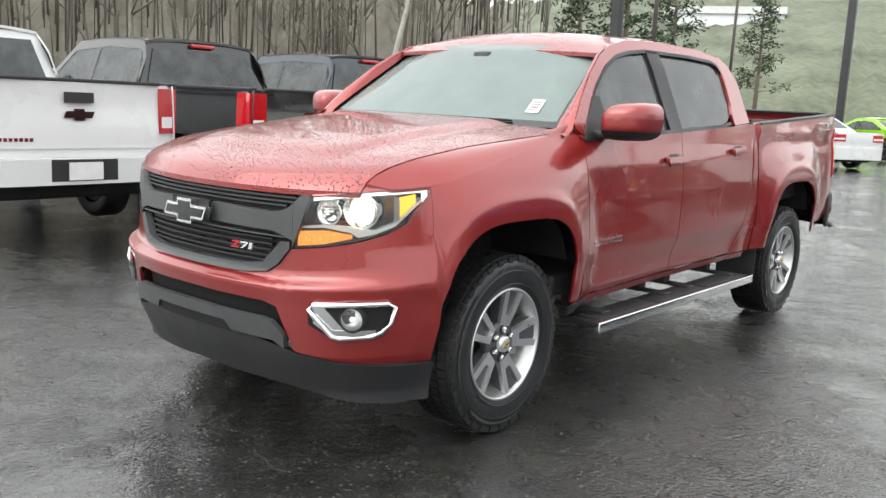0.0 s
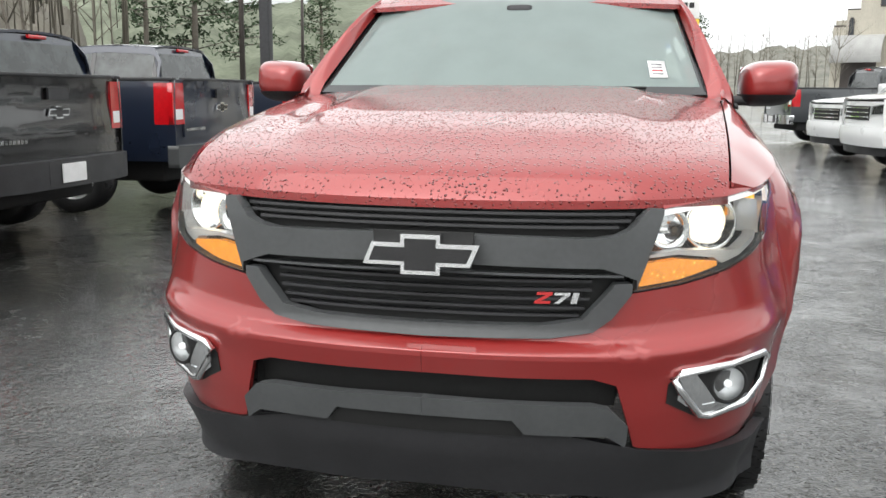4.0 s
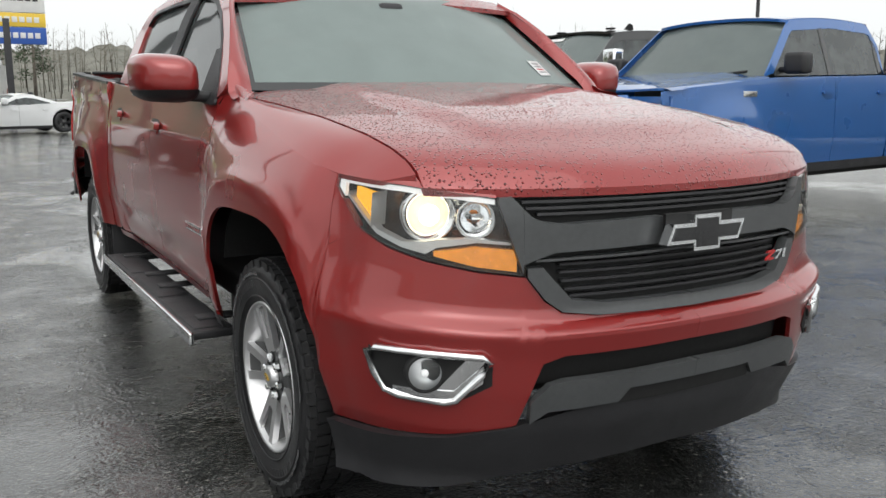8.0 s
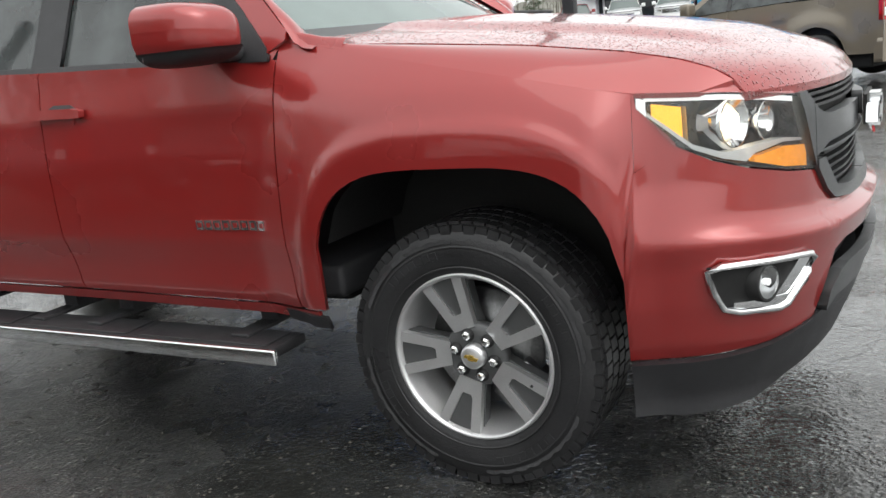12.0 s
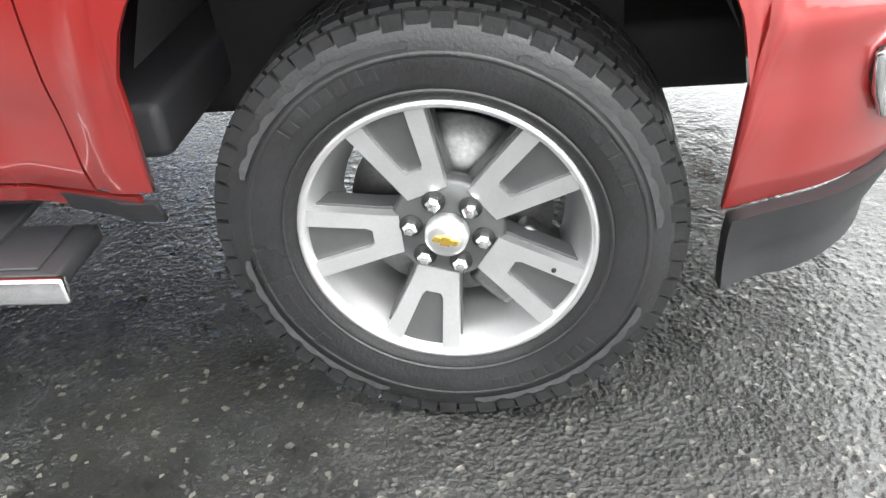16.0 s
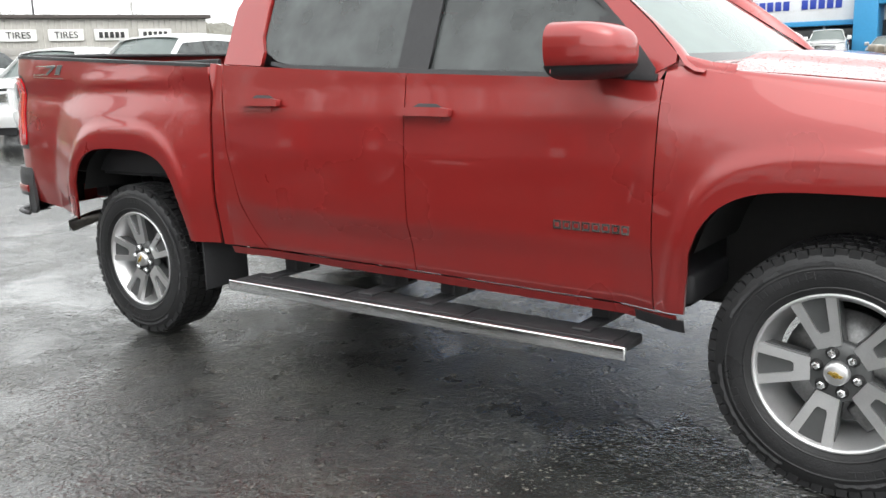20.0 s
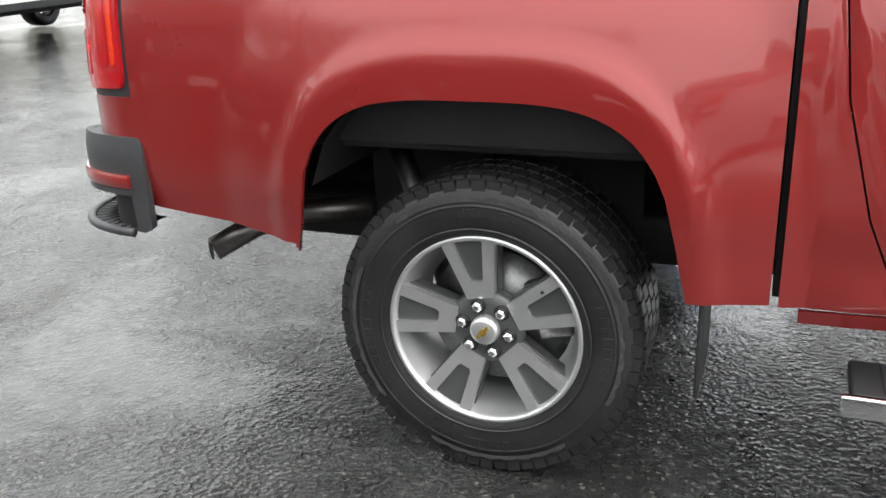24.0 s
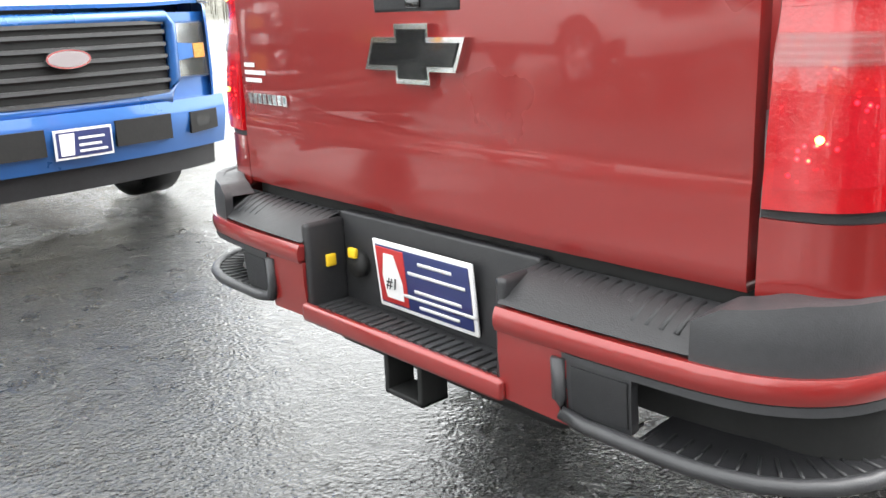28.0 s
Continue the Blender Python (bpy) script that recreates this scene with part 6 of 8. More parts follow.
    P("front_bumper", strip([(-0.99, fb0), (0.99, fb0)], [(-0.99, fb1), (0.99, fb1)], lambda u, v, o: s.front(u * hw, v, o + 0.07 - 0.2 * abs(v - 0.6)), 26, 6, 0.10), bump)
    uv = (0.60, 0.05) if face == "hd" else (0.94, 0.13)
    P("under_valance", strip([(-uv[0], fb0 - uv[1]), (uv[0], fb0 - uv[1])], [(-uv[0], fb0 + 0.02), (uv[0], fb0 + 0.02)], lambda u, v, o: s.front(u * hw, v, o - 0.02), 20, 3, 0.05), BLACKP)
    if grille:
        grille(P, s)
    else:
        P("grille", strip([(-0.52, s.hood[0] - 0.30), (0.52, s.hood[0] - 0.30)], [(-0.54, s.hood[0] - 0.08), (0.54, s.hood[0] - 0.08)], lambda u, v, o: s.front(u * hw, v, o + 0.006), 12, 4, 0.02), DARK)
        for k in range(3):
            z = s.hood[0] - 0.26 + 0.07 * k
            P("grille_bar", strip([(-0.51, z), (0.51, z)], [(-0.51, z + 0.018), (0.51, z + 0.018)], lambda u, v, o: s.front(u * hw, v, o + 0.018), 10, 1, 0.02), CHROME)
    y0, y1 = s.top
    P("windscreen", strip([(-1, 0), (1, 0)], [(-1, 1), (1, 1)], lambda u, v, o: (u * (hw - 0.09 - v * (s.roof - s.belt[0]) * s.lean), s.cowl + 0.02 + 0.09 * u * u + (y0 - s.cowl - 0.02) * v - 0.02 * u * u * v, s.belt[0] + 0.005 + (s.roof - 0.045 - s.belt[0]) * v + o), 16, 8, 0.004), SCREEN)
    ce = s.cab_end if s.kind == "pickup" else (s.top[1] + 0.75 if s.kind == "sedan" else s.end - 0.12)
    ry1 = y1 if s.kind in ("pickup", "sedan") else s.end - 0.40
    P("roof", strip([(-1, 0), (1, 0)], [(-1, 1), (1, 1)], lambda u, v, o: (u * (hw - 0.06 - (s.roof - 0.03 - s.belt[0]) * s.lean), y0 - 0.02 + (ry1 - y0 + 0.04) * v, s.roof - 0.055 * (abs(v - 0.5) * 2) ** 2 * (0.8 if v < 0.5 else 0.5) + 0.045 * (1 - abs(u) ** 2.5) + o), 16, 10, 0.03), colour)
    zb = s.belt[1] + 0.02 if s.kind != "pickup" else s.belt[1] - 0.15
    ye = s.cab_end - 0.01 if s.kind == "pickup" else ce
    P("rear_screen_frame", grid(lambda i, j: ((i / 10 - 0.5) * 2 * (hw - 0.065 - max(0.0, (zb + (s.roof - 0.04 - zb) * j / 4) - s.belt[0]) * s.lean), ye + (ry1 - ye) * j / 4, zb + (s.roof - 0.03 - zb) * j / 4), 10, 4), colour)
    P("rear_screen", strip([(-0.86, 0.28), (0.86, 0.28)], [(-0.86, 0.86), (0.86, 0.86)], lambda u, v, o: (u * (hw - 0.065 - max(0.0, (zb + (s.roof - 0.04 - zb) * v) - s.belt[0]) * s.lean), ye + (ry1 - ye) * v + 0.012 + o, zb + (s.roof - 0.03 - zb) * v + 0.006), 10, 4, 0.004), TINT)
    if s.kind == "pickup":
        P("high_brake_lamp", box(-0.16, 0.16, ry1 + 0.02, ry1 + 0.06, s.roof - 0.075, s.roof - 0.03, 0.01), REDLENS)
    # tail
    tz = s.rail
    tb = 0.80 if s.kind == "pickup" else 0.50
    tg = P("tailgate", strip([(-0.80, tb), (0.80, tb)], [(-0.80, tz - 0.005), (0.80, tz - 0.005)], lambda u, v, o: s.back(u * hw, v, o + 0.01 * math.sin(9 * v)), 16, 14, 0.03), colour)
    P("tail_panel", strip([(-0.975, tb - 0.12), (0.975, tb - 0.12)], [(-0.975, tz - 0.01), (0.975, tz - 0.01)], lambda u, v, o: s.back(u * hw, v, o - 0.012), 12, 6, 0.02), colour)
    if s.kind == "pickup":
        part("tailgate_handle", prism([(-0.13, tz - 0.19), (0.13, tz - 0.19), (0.13, tz - 0.10), (-0.13, tz - 0.10)], 0.02, lambda u, v, d: s.back(u, v, d + 0.006)), BLACKP, tg, smooth=False)
        part("bowtie_badge", bowtie(0.27, 0.10, 0.012, lambda u, v, d: s.back(-u, v + tz - 0.29, d + 0.010)), GLOSSB if bump is colour else CHROME, tg, smooth=False)
        part("badge_core", bowtie(0.27, 0.10, 0.004, lambda u, v, d: s.back(-u, v + tz - 0.29, d + 0.022), 0.010), GLOSSB, tg, smooth=False)
        for k in range(9):
            part("badge_letter", prism([(0.40 + 0.042 * k, tb + 0.06), (0.43 + 0.042 * k, tb + 0.06), (0.43 + 0.042 * k, tb + 0.09), (0.40 + 0.042 * k, tb + 0.09)], 0.004, lambda u, v, d: s.back(u, v, d + 0.011)), CHROME, tg, smooth=False)
        P("bed_floor", box(-hw + 0.05, hw - 0.05, s.cab_end + 0.04, s.end - 0.05, 0.80, 0.85, 0.01), BLACKP)
        for q in (1, -1):
            P("bed_rail", box(min(q * (hw - 0.09), q * (hw - 0.005)), max(q * (hw - 0.09), q * (hw - 0.005)), s.cab_end + 0.03, s.end - 0.03, tz - 0.02, tz + 0.015, 0.008), BLACKP)
        P("tailgate_rail", box(-hw * 0.80, hw * 0.80, s.end - 0.06, s.end + 0.005, tz - 0.015, tz + 0.014, 0.006), BLACKP)
    else:
        if s.kind == "sedan":
            P("boot_lid", strip([(-0.92, 0), (0.92, 0)], [(-0.92, 1), (0.92, 1)], lambda u, v, o: (u * hw, ce - 0.06 + (s.end - 0.02 - ce + 0.06) * v, s.belt[1] + 0.02 + (s.rail - s.belt[1] - 0.02) * v + 0.02 * (1 - u * u) + o), 12, 5, 0.02), colour)
    rb0, rb1 = (0.50, 0.72) if s.kind == "pickup" else (0.30, 0.62)
    rbp = P("rear_bumper", strip([(-0.985, rb0), (0.985, rb0)], [(-0.985, rb1), (0.985, rb1)], lambda u, v, o: s.back(u * hw, v, o + (0.11 if s.kind == "pickup" else 0.03) * (1 - 0.6 * abs(u) ** 6)), 18, 5, 0.12), bump)
    if s.kind == "pickup":
        P("bumper_recess", strip([(-0.30, rb0 + 0.03), (0.30, rb0 + 0.03)], [(-0.38, rb1 - 0.004), (0.38, rb1 - 0.004)], lambda u, v, o: s.back(u, v, o + 0.112), 6, 2, 0.02), BLACKP)
    P("licence_plate", prism([(-0.152, rb0 + 0.04), (0.152, rb0 + 0.04), (0.152, rb0 + 0.19), (-0.152, rb0 + 0.19)], 0.012, lambda u, v, d: s.back(u, v, d + (0.116 if s.kind == "pickup" else 0.032))), WHITE, smooth=False)
    P("underbody", box(-hw + 0.18, hw - 0.18, -s.fo + 0.35, s.end - 0.25, max(0.22, s.sill - 0.16), s.sill + 0.06, 0.03), DARK)
    P("cabin", join(box(-hw + 0.16, hw - 0.16, s.cowl + 0.25, min(ce, s.end) - 0.2, s.sill + 0.1, s.belt[0] - 0.05, 0.05)), DASH)
    for x in (-0.42, 0.42):
        P("seat", join(box(x - 0.24, x + 0.24, y0 + 0.50, y0 + 0.64, s.belt[0] - 0.2, s.belt[0] + 0.24, 0.05), box(x - 0.13, x + 0.13, y0 + 0.54, y0 + 0.63, s.belt[0] + 0.24, s.belt[0] + 0.42, 0.04)), FABRIC)
    t.matrix_world = m
    return t


def hd_lamps(P, s, q):
    P("lamp_housing", strip([(0.59, 0.76), (0.955, 0.78)], [(0.59, 1.115), (0.945, 1.13)], lambda u, v, o: s.front(q * u, v, o + 0.012), 8, 4, 0.03), GLOSSB)
    for z0, z1 in ((0.79, 0.905), (1.03, 1.115)):
        P("head_lamp", strip([(0.62, z0), (0.955, z0)], [(0.62, z1), (0.945, z1)], lambda u, v, o: s.front(q * u, v, o + 0.022), 8, 3, 0.02), CLEAR)
        P("lamp_amber", strip([(0.825, z0 + 0.008), (0.95, z0 + 0.008)], [(0.825, z1 - 0.008), (0.94, z1 - 0.008)], lambda u, v, o: s.front(q * u, v, o + 0.026), 4, 3, 0.006), AMBERLENS)
        P("lamp_bowl", moved(lathe([(0, 0.052), (-0.015, 0.047), (0.01, 0.02), (0.01, 0)], 20, "y"), Matrix.Translation(s.front(q * 0.72, (z0 + z1) / 2, 0.030))), CHROME)
    P("lamp_blade", strip([(0.60, 0.935), (0.95, 0.945)], [(0.60, 1.005), (0.945, 1.005)], lambda u, v, o: s.front(q * u, v, o + 0.030), 6, 2, 0.03), CHROME)
    P("lamp_surround", tube([s.front(q * x, z, 0.03) for x, z in ((0.60, 0.765), (0.80, 0.770), (0.972, 0.785), (0.965, 0.95), (0.955, 1.135), (0.80, 1.128))], 0.014), CHROME)
    f = P("fog_frame", strip([(0.72, 0.465), (0.90, 0.475)], [(0.72, 0.605), (0.90, 0.605)], lambda u, v, o: s.front(q * u, v, o + 0.078), 5, 3, 0.02), DARK)
    part("fog_lamp", moved(lathe([(0, 0.052), (-0.02, 0.047), (0.005, 0.03), (0.005, 0)], 20, "y"), Matrix.Translation(s.front(q * 0.81, 0.54, 0.088))), CHROME, f)
    part("fog_lip", tube([s.front(q * x, z, 0.085) for x, z in ((0.715, 0.60), (0.715, 0.465), (0.905, 0.475))], 0.010), CHROME, f)
    P("tow_lamp", strip([(0.42, 0.325), (0.52, 0.325)], [(0.42, 0.345), (0.52, 0.345)], lambda u, v, o: s.front(q * u, v, o + 0.03), 3, 1, 0.01), CHROME)


def hd_grille(P, s):
    F = lambda k: (lambda u, v, o: s.front(u, v, o + k))  # noqa: E731
    P("grille", strip([(-0.60, 0.70), (0.60, 0.70)], [(-0.60, 1.12), (0.60, 1.12)], F(0.004), 14, 6, 0.02), DARK)
    for z in (0.755, 0.795, 0.835, 1.035, 1.068, 1.100):
        P("grille_bar", strip([(-0.595, z), (0.595, z)], [(-0.595, z + 0.011), (0.595, z + 0.011)], F(0.030), 14, 2, 0.03), CHROME)
    P("grille_top_bar", strip([(-0.90, 1.122), (0.90, 1.122)], [(-0.88, 1.195), (0.88, 1.195)], F(0.045), 18, 4, 0.05), CHROME)
    P("grille_middle_bar", strip([(-0.60, 0.998), (0.60, 0.998)], [(-0.60, 1.026), (0.60, 1.026)], F(0.045), 14, 2, 0.03), CHROME)
    P("grille_badge_panel", strip([(-0.60, 0.872), (0.60, 0.872)], [(-0.60, 0.998), (0.60, 0.998)], F(0.026), 12, 3, 0.02), GLOSSB)
    P("grille_low_bar", strip([(-0.93, 0.690), (0.93, 0.690)], [(-0.60, 0.745), (0.60, 0.745)], F(0.050), 18, 3, 0.04), CHROME)
    P("bowtie_badge", bowtie(0.31, 0.125, 0.02, lambda u, v, d: s.front(u, v + 0.945, d + 0.04)), CHROME, smooth=False)
    P("badge_core", bowtie(0.31, 0.125, 0.006, lambda u, v, d: s.front(u, v + 0.945, d + 0.058), 0.010), GOLD, smooth=False)
    P("bumper_intake", strip([(-0.60, 0.425), (0.60, 0.425)], [(-0.62, 0.572), (0.62, 0.572)], F(0.082), 12, 3, 0.02), DARK)
    P("intake_lip", strip([(-0.61, 0.388), (0.61, 0.388)], [(-0.61, 0.412), (0.61, 0.412)], F(0.084), 12, 1, 0.02), CHROME)
    P("air_dam", strip([(-0.60, 0.28), (0.60, 0.28)], [(-0.64, 0.385), (0.64, 0.385)], F(0.020), 16, 4, 0.04), BLACKP)
    P("bug_shield", strip([(-0.88, 1.205), (0.88, 1.205)], [(-0.86, 1.30), (0.86, 1.30)], lambda u, v, o: (u, s.front(u, 1.2, 0.04)[1] + (v - 1.205) * 1.4, v + o + 0.01 * math.cos(6 * u)), 20, 3, 0.01), GLOSSB)
    for x in (-0.5, 0.5):
        P("cab_marker", box(x - 0.05, x + 0.05, s.top[0] + 0.12, s.top[0] + 0.21, s.roof + 0.012, s.roof + 0.035, 0.010), DARK)
    P("roof_fin", prism([(0, 0), (0.16, 0), (0.14, 0.07), (0.09, 0.09)], 0.03, lambda u, v, d: (d + 0.35, s.top[0] + 0.5 + u, s.roof + 0.02 + v)), DARK, smooth=False)
    glassf = lambda u, v, o: (u * (s.hw - 0.09 - v * (s.roof - s.belt[0]) * s.lean), s.cowl + 0.02 + 0.09 * u * u + (s.top[0] - s.cowl - 0.02) * v - 0.02 * u * u * v - 0.008, s.belt[0] + 0.005 + (s.roof - 0.045 - s.belt[0]) * v + o + 0.008)  # noqa: E731
    P("windscreen_banner", strip([(-0.84, 0.86), (-0.20, 0.86)], [(-0.84, 0.93), (-0.20, 0.93)], glassf, 8, 1, 0.002), WHITE, "white sticker strip")


def blue_lamps(P, s, q):
    F = lambda x, z, o: s.front(x, z - 0.055, o)  # noqa: E731
    P("head_lamp", strip([(0.66, 0.86), (0.965, 0.86)], [(0.66, 1.175), (0.955, 1.175)], lambda u, v, o: F(q * u, v, o + 0.02), 8, 4, 0.03), CLEAR)
    P("lamp_reflector", strip([(0.68, 0.87), (0.95, 0.87)], [(0.68, 1.165), (0.94, 1.165)], lambda u, v, o: F(q * u, v, o + 0.008), 8, 4, 0.02), CHROME)
    P("lamp_notch", strip([(0.62, 0.955), (0.80, 0.975)], [(0.62, 1.065), (0.80, 1.05)], lambda u, v, o: F(q * u, v, o + 0.026), 4, 2, 0.02), BLUE)
    P("lamp_amber", strip([(0.81, 0.97), (0.90, 0.97)], [(0.81, 1.05), (0.90, 1.05)], lambda u, v, o: F(q * u, v, o + 0.024), 3, 2, 0.01), AMBERLENS)
    P("fog_lamp", strip([(0.73, 0.595), (0.83, 0.595)], [(0.73, 0.645), (0.83, 0.645)], lambda u, v, o: F(q * u, v, o + 0.085), 4, 2, 0.02), CLEAR)
    P("fog_recess", strip([(0.68, 0.555), (0.90, 0.565)], [(0.68, 0.675), (0.90, 0.675)], lambda u, v, o: F(q * u, v, o + 0.078), 4, 2, 0.02), DARK)
    P("bumper_vent", strip([(0.19, 0.55), (0.54, 0.55)], [(0.19, 0.685), (0.54, 0.685)], lambda u, v, o: F(q * u, v, o + 0.078), 4, 2, 0.02), DARK)
    P("fender_badge", prism([(0.16, 1.165), (0.37, 1.165), (0.37, 1.215), (0.16, 1.215)], 0.008, lambda u, v, d: s.side(u, v, d, q)), CHROME, smooth=False)


def blue_grille(P, s):
    F = lambda x, z, o: s.front(x, z - 0.055, o)  # noqa: E731
    P("grille", strip([(-0.60, 0.77), (0.60, 0.77)], [(-0.62, 1.19), (0.62, 1.19)], lambda u, v, o: F(u, v, o + 0.012), 14, 6, 0.02), DARK)
    for z in (0.80, 0.865, 0.93, 0.995, 1.06, 1.125, 1.175):
        P("grille_bar", strip([(-0.60, z - 0.010), (0.60, z - 0.010)], [(-0.60, z + 0.010), (0.60, z + 0.010)], lambda u, v, o: F(u, v, o + 0.035), 12, 2, 0.03), GREYP)
    P("grille_surround", tube([F(x, z, 0.03) for x, z in ((-0.58, 0.765), (0.58, 0.765), (0.63, 0.86), (0.645, 1.16), (0.61, 1.205), (-0.61, 1.205), (-0.645, 1.16), (-0.63, 0.86))], 0.034, 8, True), BLUE)
    oval = lambda w, h: [(w * math.cos(a), h * math.sin(a)) for a in np.linspace(0, 2 * math.pi, 25)[:-1]]  # noqa: E731
    P("oval_badge", prism(oval(0.118, 0.048), 0.02, lambda u, v, d: F(u, v + 1.015, d + 0.045)), CHROME, smooth=False)
    P("badge_core", prism(oval(0.106, 0.039), 0.004, lambda u, v, d: F(u, v + 1.015, d + 0.063)), SILVER, smooth=False)
    P("front_plate", prism([(-0.155, 0.525), (0.155, 0.525), (0.155, 0.675), (-0.155, 0.675)], 0.010, lambda u, v, d: F(u, v, d + 0.085)), WHITE, smooth=False)
    P("plate_print", prism([(-0.145, 0.537), (0.145, 0.537), (0.145, 0.663), (-0.145, 0.663)], 0.003, lambda u, v, d: F(u, v, d + 0.094)), NAVY, smooth=False)
    P("plate_patch", prism([(-0.13, 0.545), (-0.06, 0.545), (-0.05, 0.655), (-0.13, 0.655)], 0.002, lambda u, v, d: F(u, v, d + 0.097)), WHITE, smooth=False)
    for z, w in ((0.62, 0.14), (0.585, 0.12), (0.555, 0.15)):
        P("plate_bar", prism([(-0.03, z), (-0.03 + w, z), (-0.03 + w, z + 0.012), (-0.03, z + 0.012)], 0.002, lambda u, v, d: F(u, v, d + 0.097)), WHITE, smooth=False)
    for q in (1, -1):
        P("wiper", tube([(0.1 + 0.3 * q, s.cowl + 0.02, s.belt[0] + 0.03), (0.38 + 0.3 * q, s.cowl + 0.12, s.belt[0] + 0.06)], 0.012), DARK)


def put(x, y, heading, z=None):
    """heading: degrees that the front turns from facing -y, anticlockwise."""
    return pose(x, y, ground_z(x, y) if z is None else z, 0, 0, heading)


BIG = Shape()
HDS = Shape(hw=1.02, fo=1.05, wb=3.9, ro=1.25, sill=0.58, hood=(1.21, 1.38), belt=(1.40, 1.44), roof=1.97, rail=1.52, r=0.42)
BLUE_TRUCK = Shape(hw=1.005, fo=0.95, wb=3.68, ro=1.25, sill=0.52, hood=(1.18, 1.33), belt=(1.34, 1.38), roof=1.94, rail=1.44, r=0.41, lean=0.33)


def placed(nose_x, nose_y, heading, shape):
    """Origin for a vehicle whose nose centre stands at (nose_x, nose_y)."""
    a = radians(heading)
    fx_, fy_ = math.sin(a), -math.cos(a)
    return put(nose_x - fx_ * shape.fo, nose_y - fy_ * shape.fo, heading)


def tailed(tail_x, tail_y, heading, shape):
    a = radians(heading)
    fx_, fy_ = math.sin(a), -math.cos(a)
    return put(tail_x + fx_ * shape.end, tail_y + fy_ * shape.end, heading)


other_vehicle("pickup_truck", "bright blue pickup truck with dark bar grille, parked nose out", "pickup truck", BLUE_TRUCK, BLUE, put(4.29, 4.00, -83.1), face="bars", lamp=blue_lamps, grille=blue_grille)
hd = other_vehicle("pickup_truck", "black heavy-duty dual-wheel pickup with chrome grille and bumper", "pickup truck", HDS, BLACKPAINT, put(4.443, 6.75, -89.5), face="hd", lamp=hd_lamps, grille=hd_grille, bumper=CHROME, rim=CHROME)
for q in (1, -1):
    part("rear_flank", strip([(3.35, 0.75), (3.45, 0.72)] + [(3.9 + d, 0.42 + math.sqrt(max(0.0, 0.26 - d * d))) for d in np.linspace(-0.42, 0.42, 9)] + [(4.40, 0.72), (4.5, 0.75)], [(3.35, 0.80), (3.5, 1.02), (3.9, 1.10), (4.3, 1.02), (4.5, 0.80)], lambda u, v, o: HDS.side(u, v, o + 0.22 * math.sin(math.pi * min(1, max(0, (u - 3.35) / 1.15))) ** 0.5, q), 20, 5, 0.2), BLACKPAINT, hd)
    wheel(hd, (q * 1.10, 3.9, 0.42), q, r=0.42, width=0.26, rim=0.24, lod=0, spokes=8, rim_mat=CHROME)
g = "row of pickups parked tail out"
other_vehicle("pickup_truck", "white pickup truck with chrome-free tailgate and white bumper", "pickup truck", BIG, WPAINT, tailed(-4.40, 0.95, -90, BIG), group=g)
other_vehicle("pickup_truck", "black pickup truck with black wheels and dark bumper", "pickup truck", BIG, BLACKPAINT, tailed(-4.0, 3.47, -90, BIG), group=g, bumper=BLACKP, rim=GLOSSB)
other_vehicle("pickup_truck", "dark navy pickup truck with dealer plate on its bumper", "pickup truck", BIG, NAVYPAINT, tailed(-3.9, 6.2, -90, BIG), group=g, bumper=GREYP)
other_vehicle("pickup_truck", "dark navy pickup truck beside a black saloon", "pickup truck", BIG, NAVYPAINT, tailed(-3.9, 9.6, -90, BIG), group=g, bumper=GREYP)
WP = Shape(sill=0.55, r=0.40)
other_vehicle("pickup_truck", "white pickup truck with silver wheels parked across the lane", "pickup truck", WP, WPAINT, put(5.1, 12.7, -84.5), rim=ALLOY)
COL = Shape(hw=0.93, fo=0.93, wb=3.25, ro=1.2, hood=(1.05, 1.22), belt=(1.22, 1.28), roof=1.78, rail=1.33, r=0.38, cab_end=2.6, top=(1.05, 2.4), cowl=0.5)
other_vehicle("pickup_truck", "white mid-size pickup with chrome grille bars facing the lane", "pickup truck", COL, WPAINT, placed(4.2, 15.3, -75, COL))
other_vehicle("pickup_truck", "dark grey pickup truck with red tail lamps behind a white pickup", "pickup truck", BIG, GREYPAINT, tailed(4.2, 21.0, 100, BIG), bumper=CHROME)
SED = Shape("sedan", hw=0.90, fo=0.85, wb=2.80, ro=0.98, sill=0.30, hood=(0.70, 0.92), belt=(0.93, 0.98), roof=1.43, cowl=0.45, cab_end=2.2, rail=1.02, r=0.33, lean=0.5, top=(1.15, 2.15), tail_z=0.88)
other_vehicle("saloon_car", "black saloon car with red tail lamps", "car", SED, BLACKPAINT, tailed(-4.0, 14.8, -110, SED))
other_vehicle("saloon_car", "white saloon car with red tail lamps", "car", SED, WPAINT, tailed(-3.8, 22.6, -120, SED))
COUPE = Shape("sedan", hw=0.96, fo=0.90, wb=2.95, ro=1.15, sill=0.30, hood=(0.78, 0.98), belt=(1.0, 1.05), roof=1.45, cowl=0.6, cab_end=2.5, rail=1.10, r=0.36, lean=0.5, top=(1.35, 2.2), tail_z=0.95)
other_vehicle("coupe", "lime green muscle coupe with dark tail", "car", COUPE, GREEN, tailed(-3.7, 31.0, -120, COUPE), bumper=GREEN, rim=GLOSSB)
SPT = Shape("sedan", hw=0.93, fo=1.0, wb=2.7, ro=0.85, sill=0.25, hood=(0.62, 0.86), belt=(0.88, 0.92), roof=1.22, cowl=0.6, cab_end=2.1, rail=0.98, r=0.34, lean=0.55, top=(1.3, 1.9), tail_z=0.80)
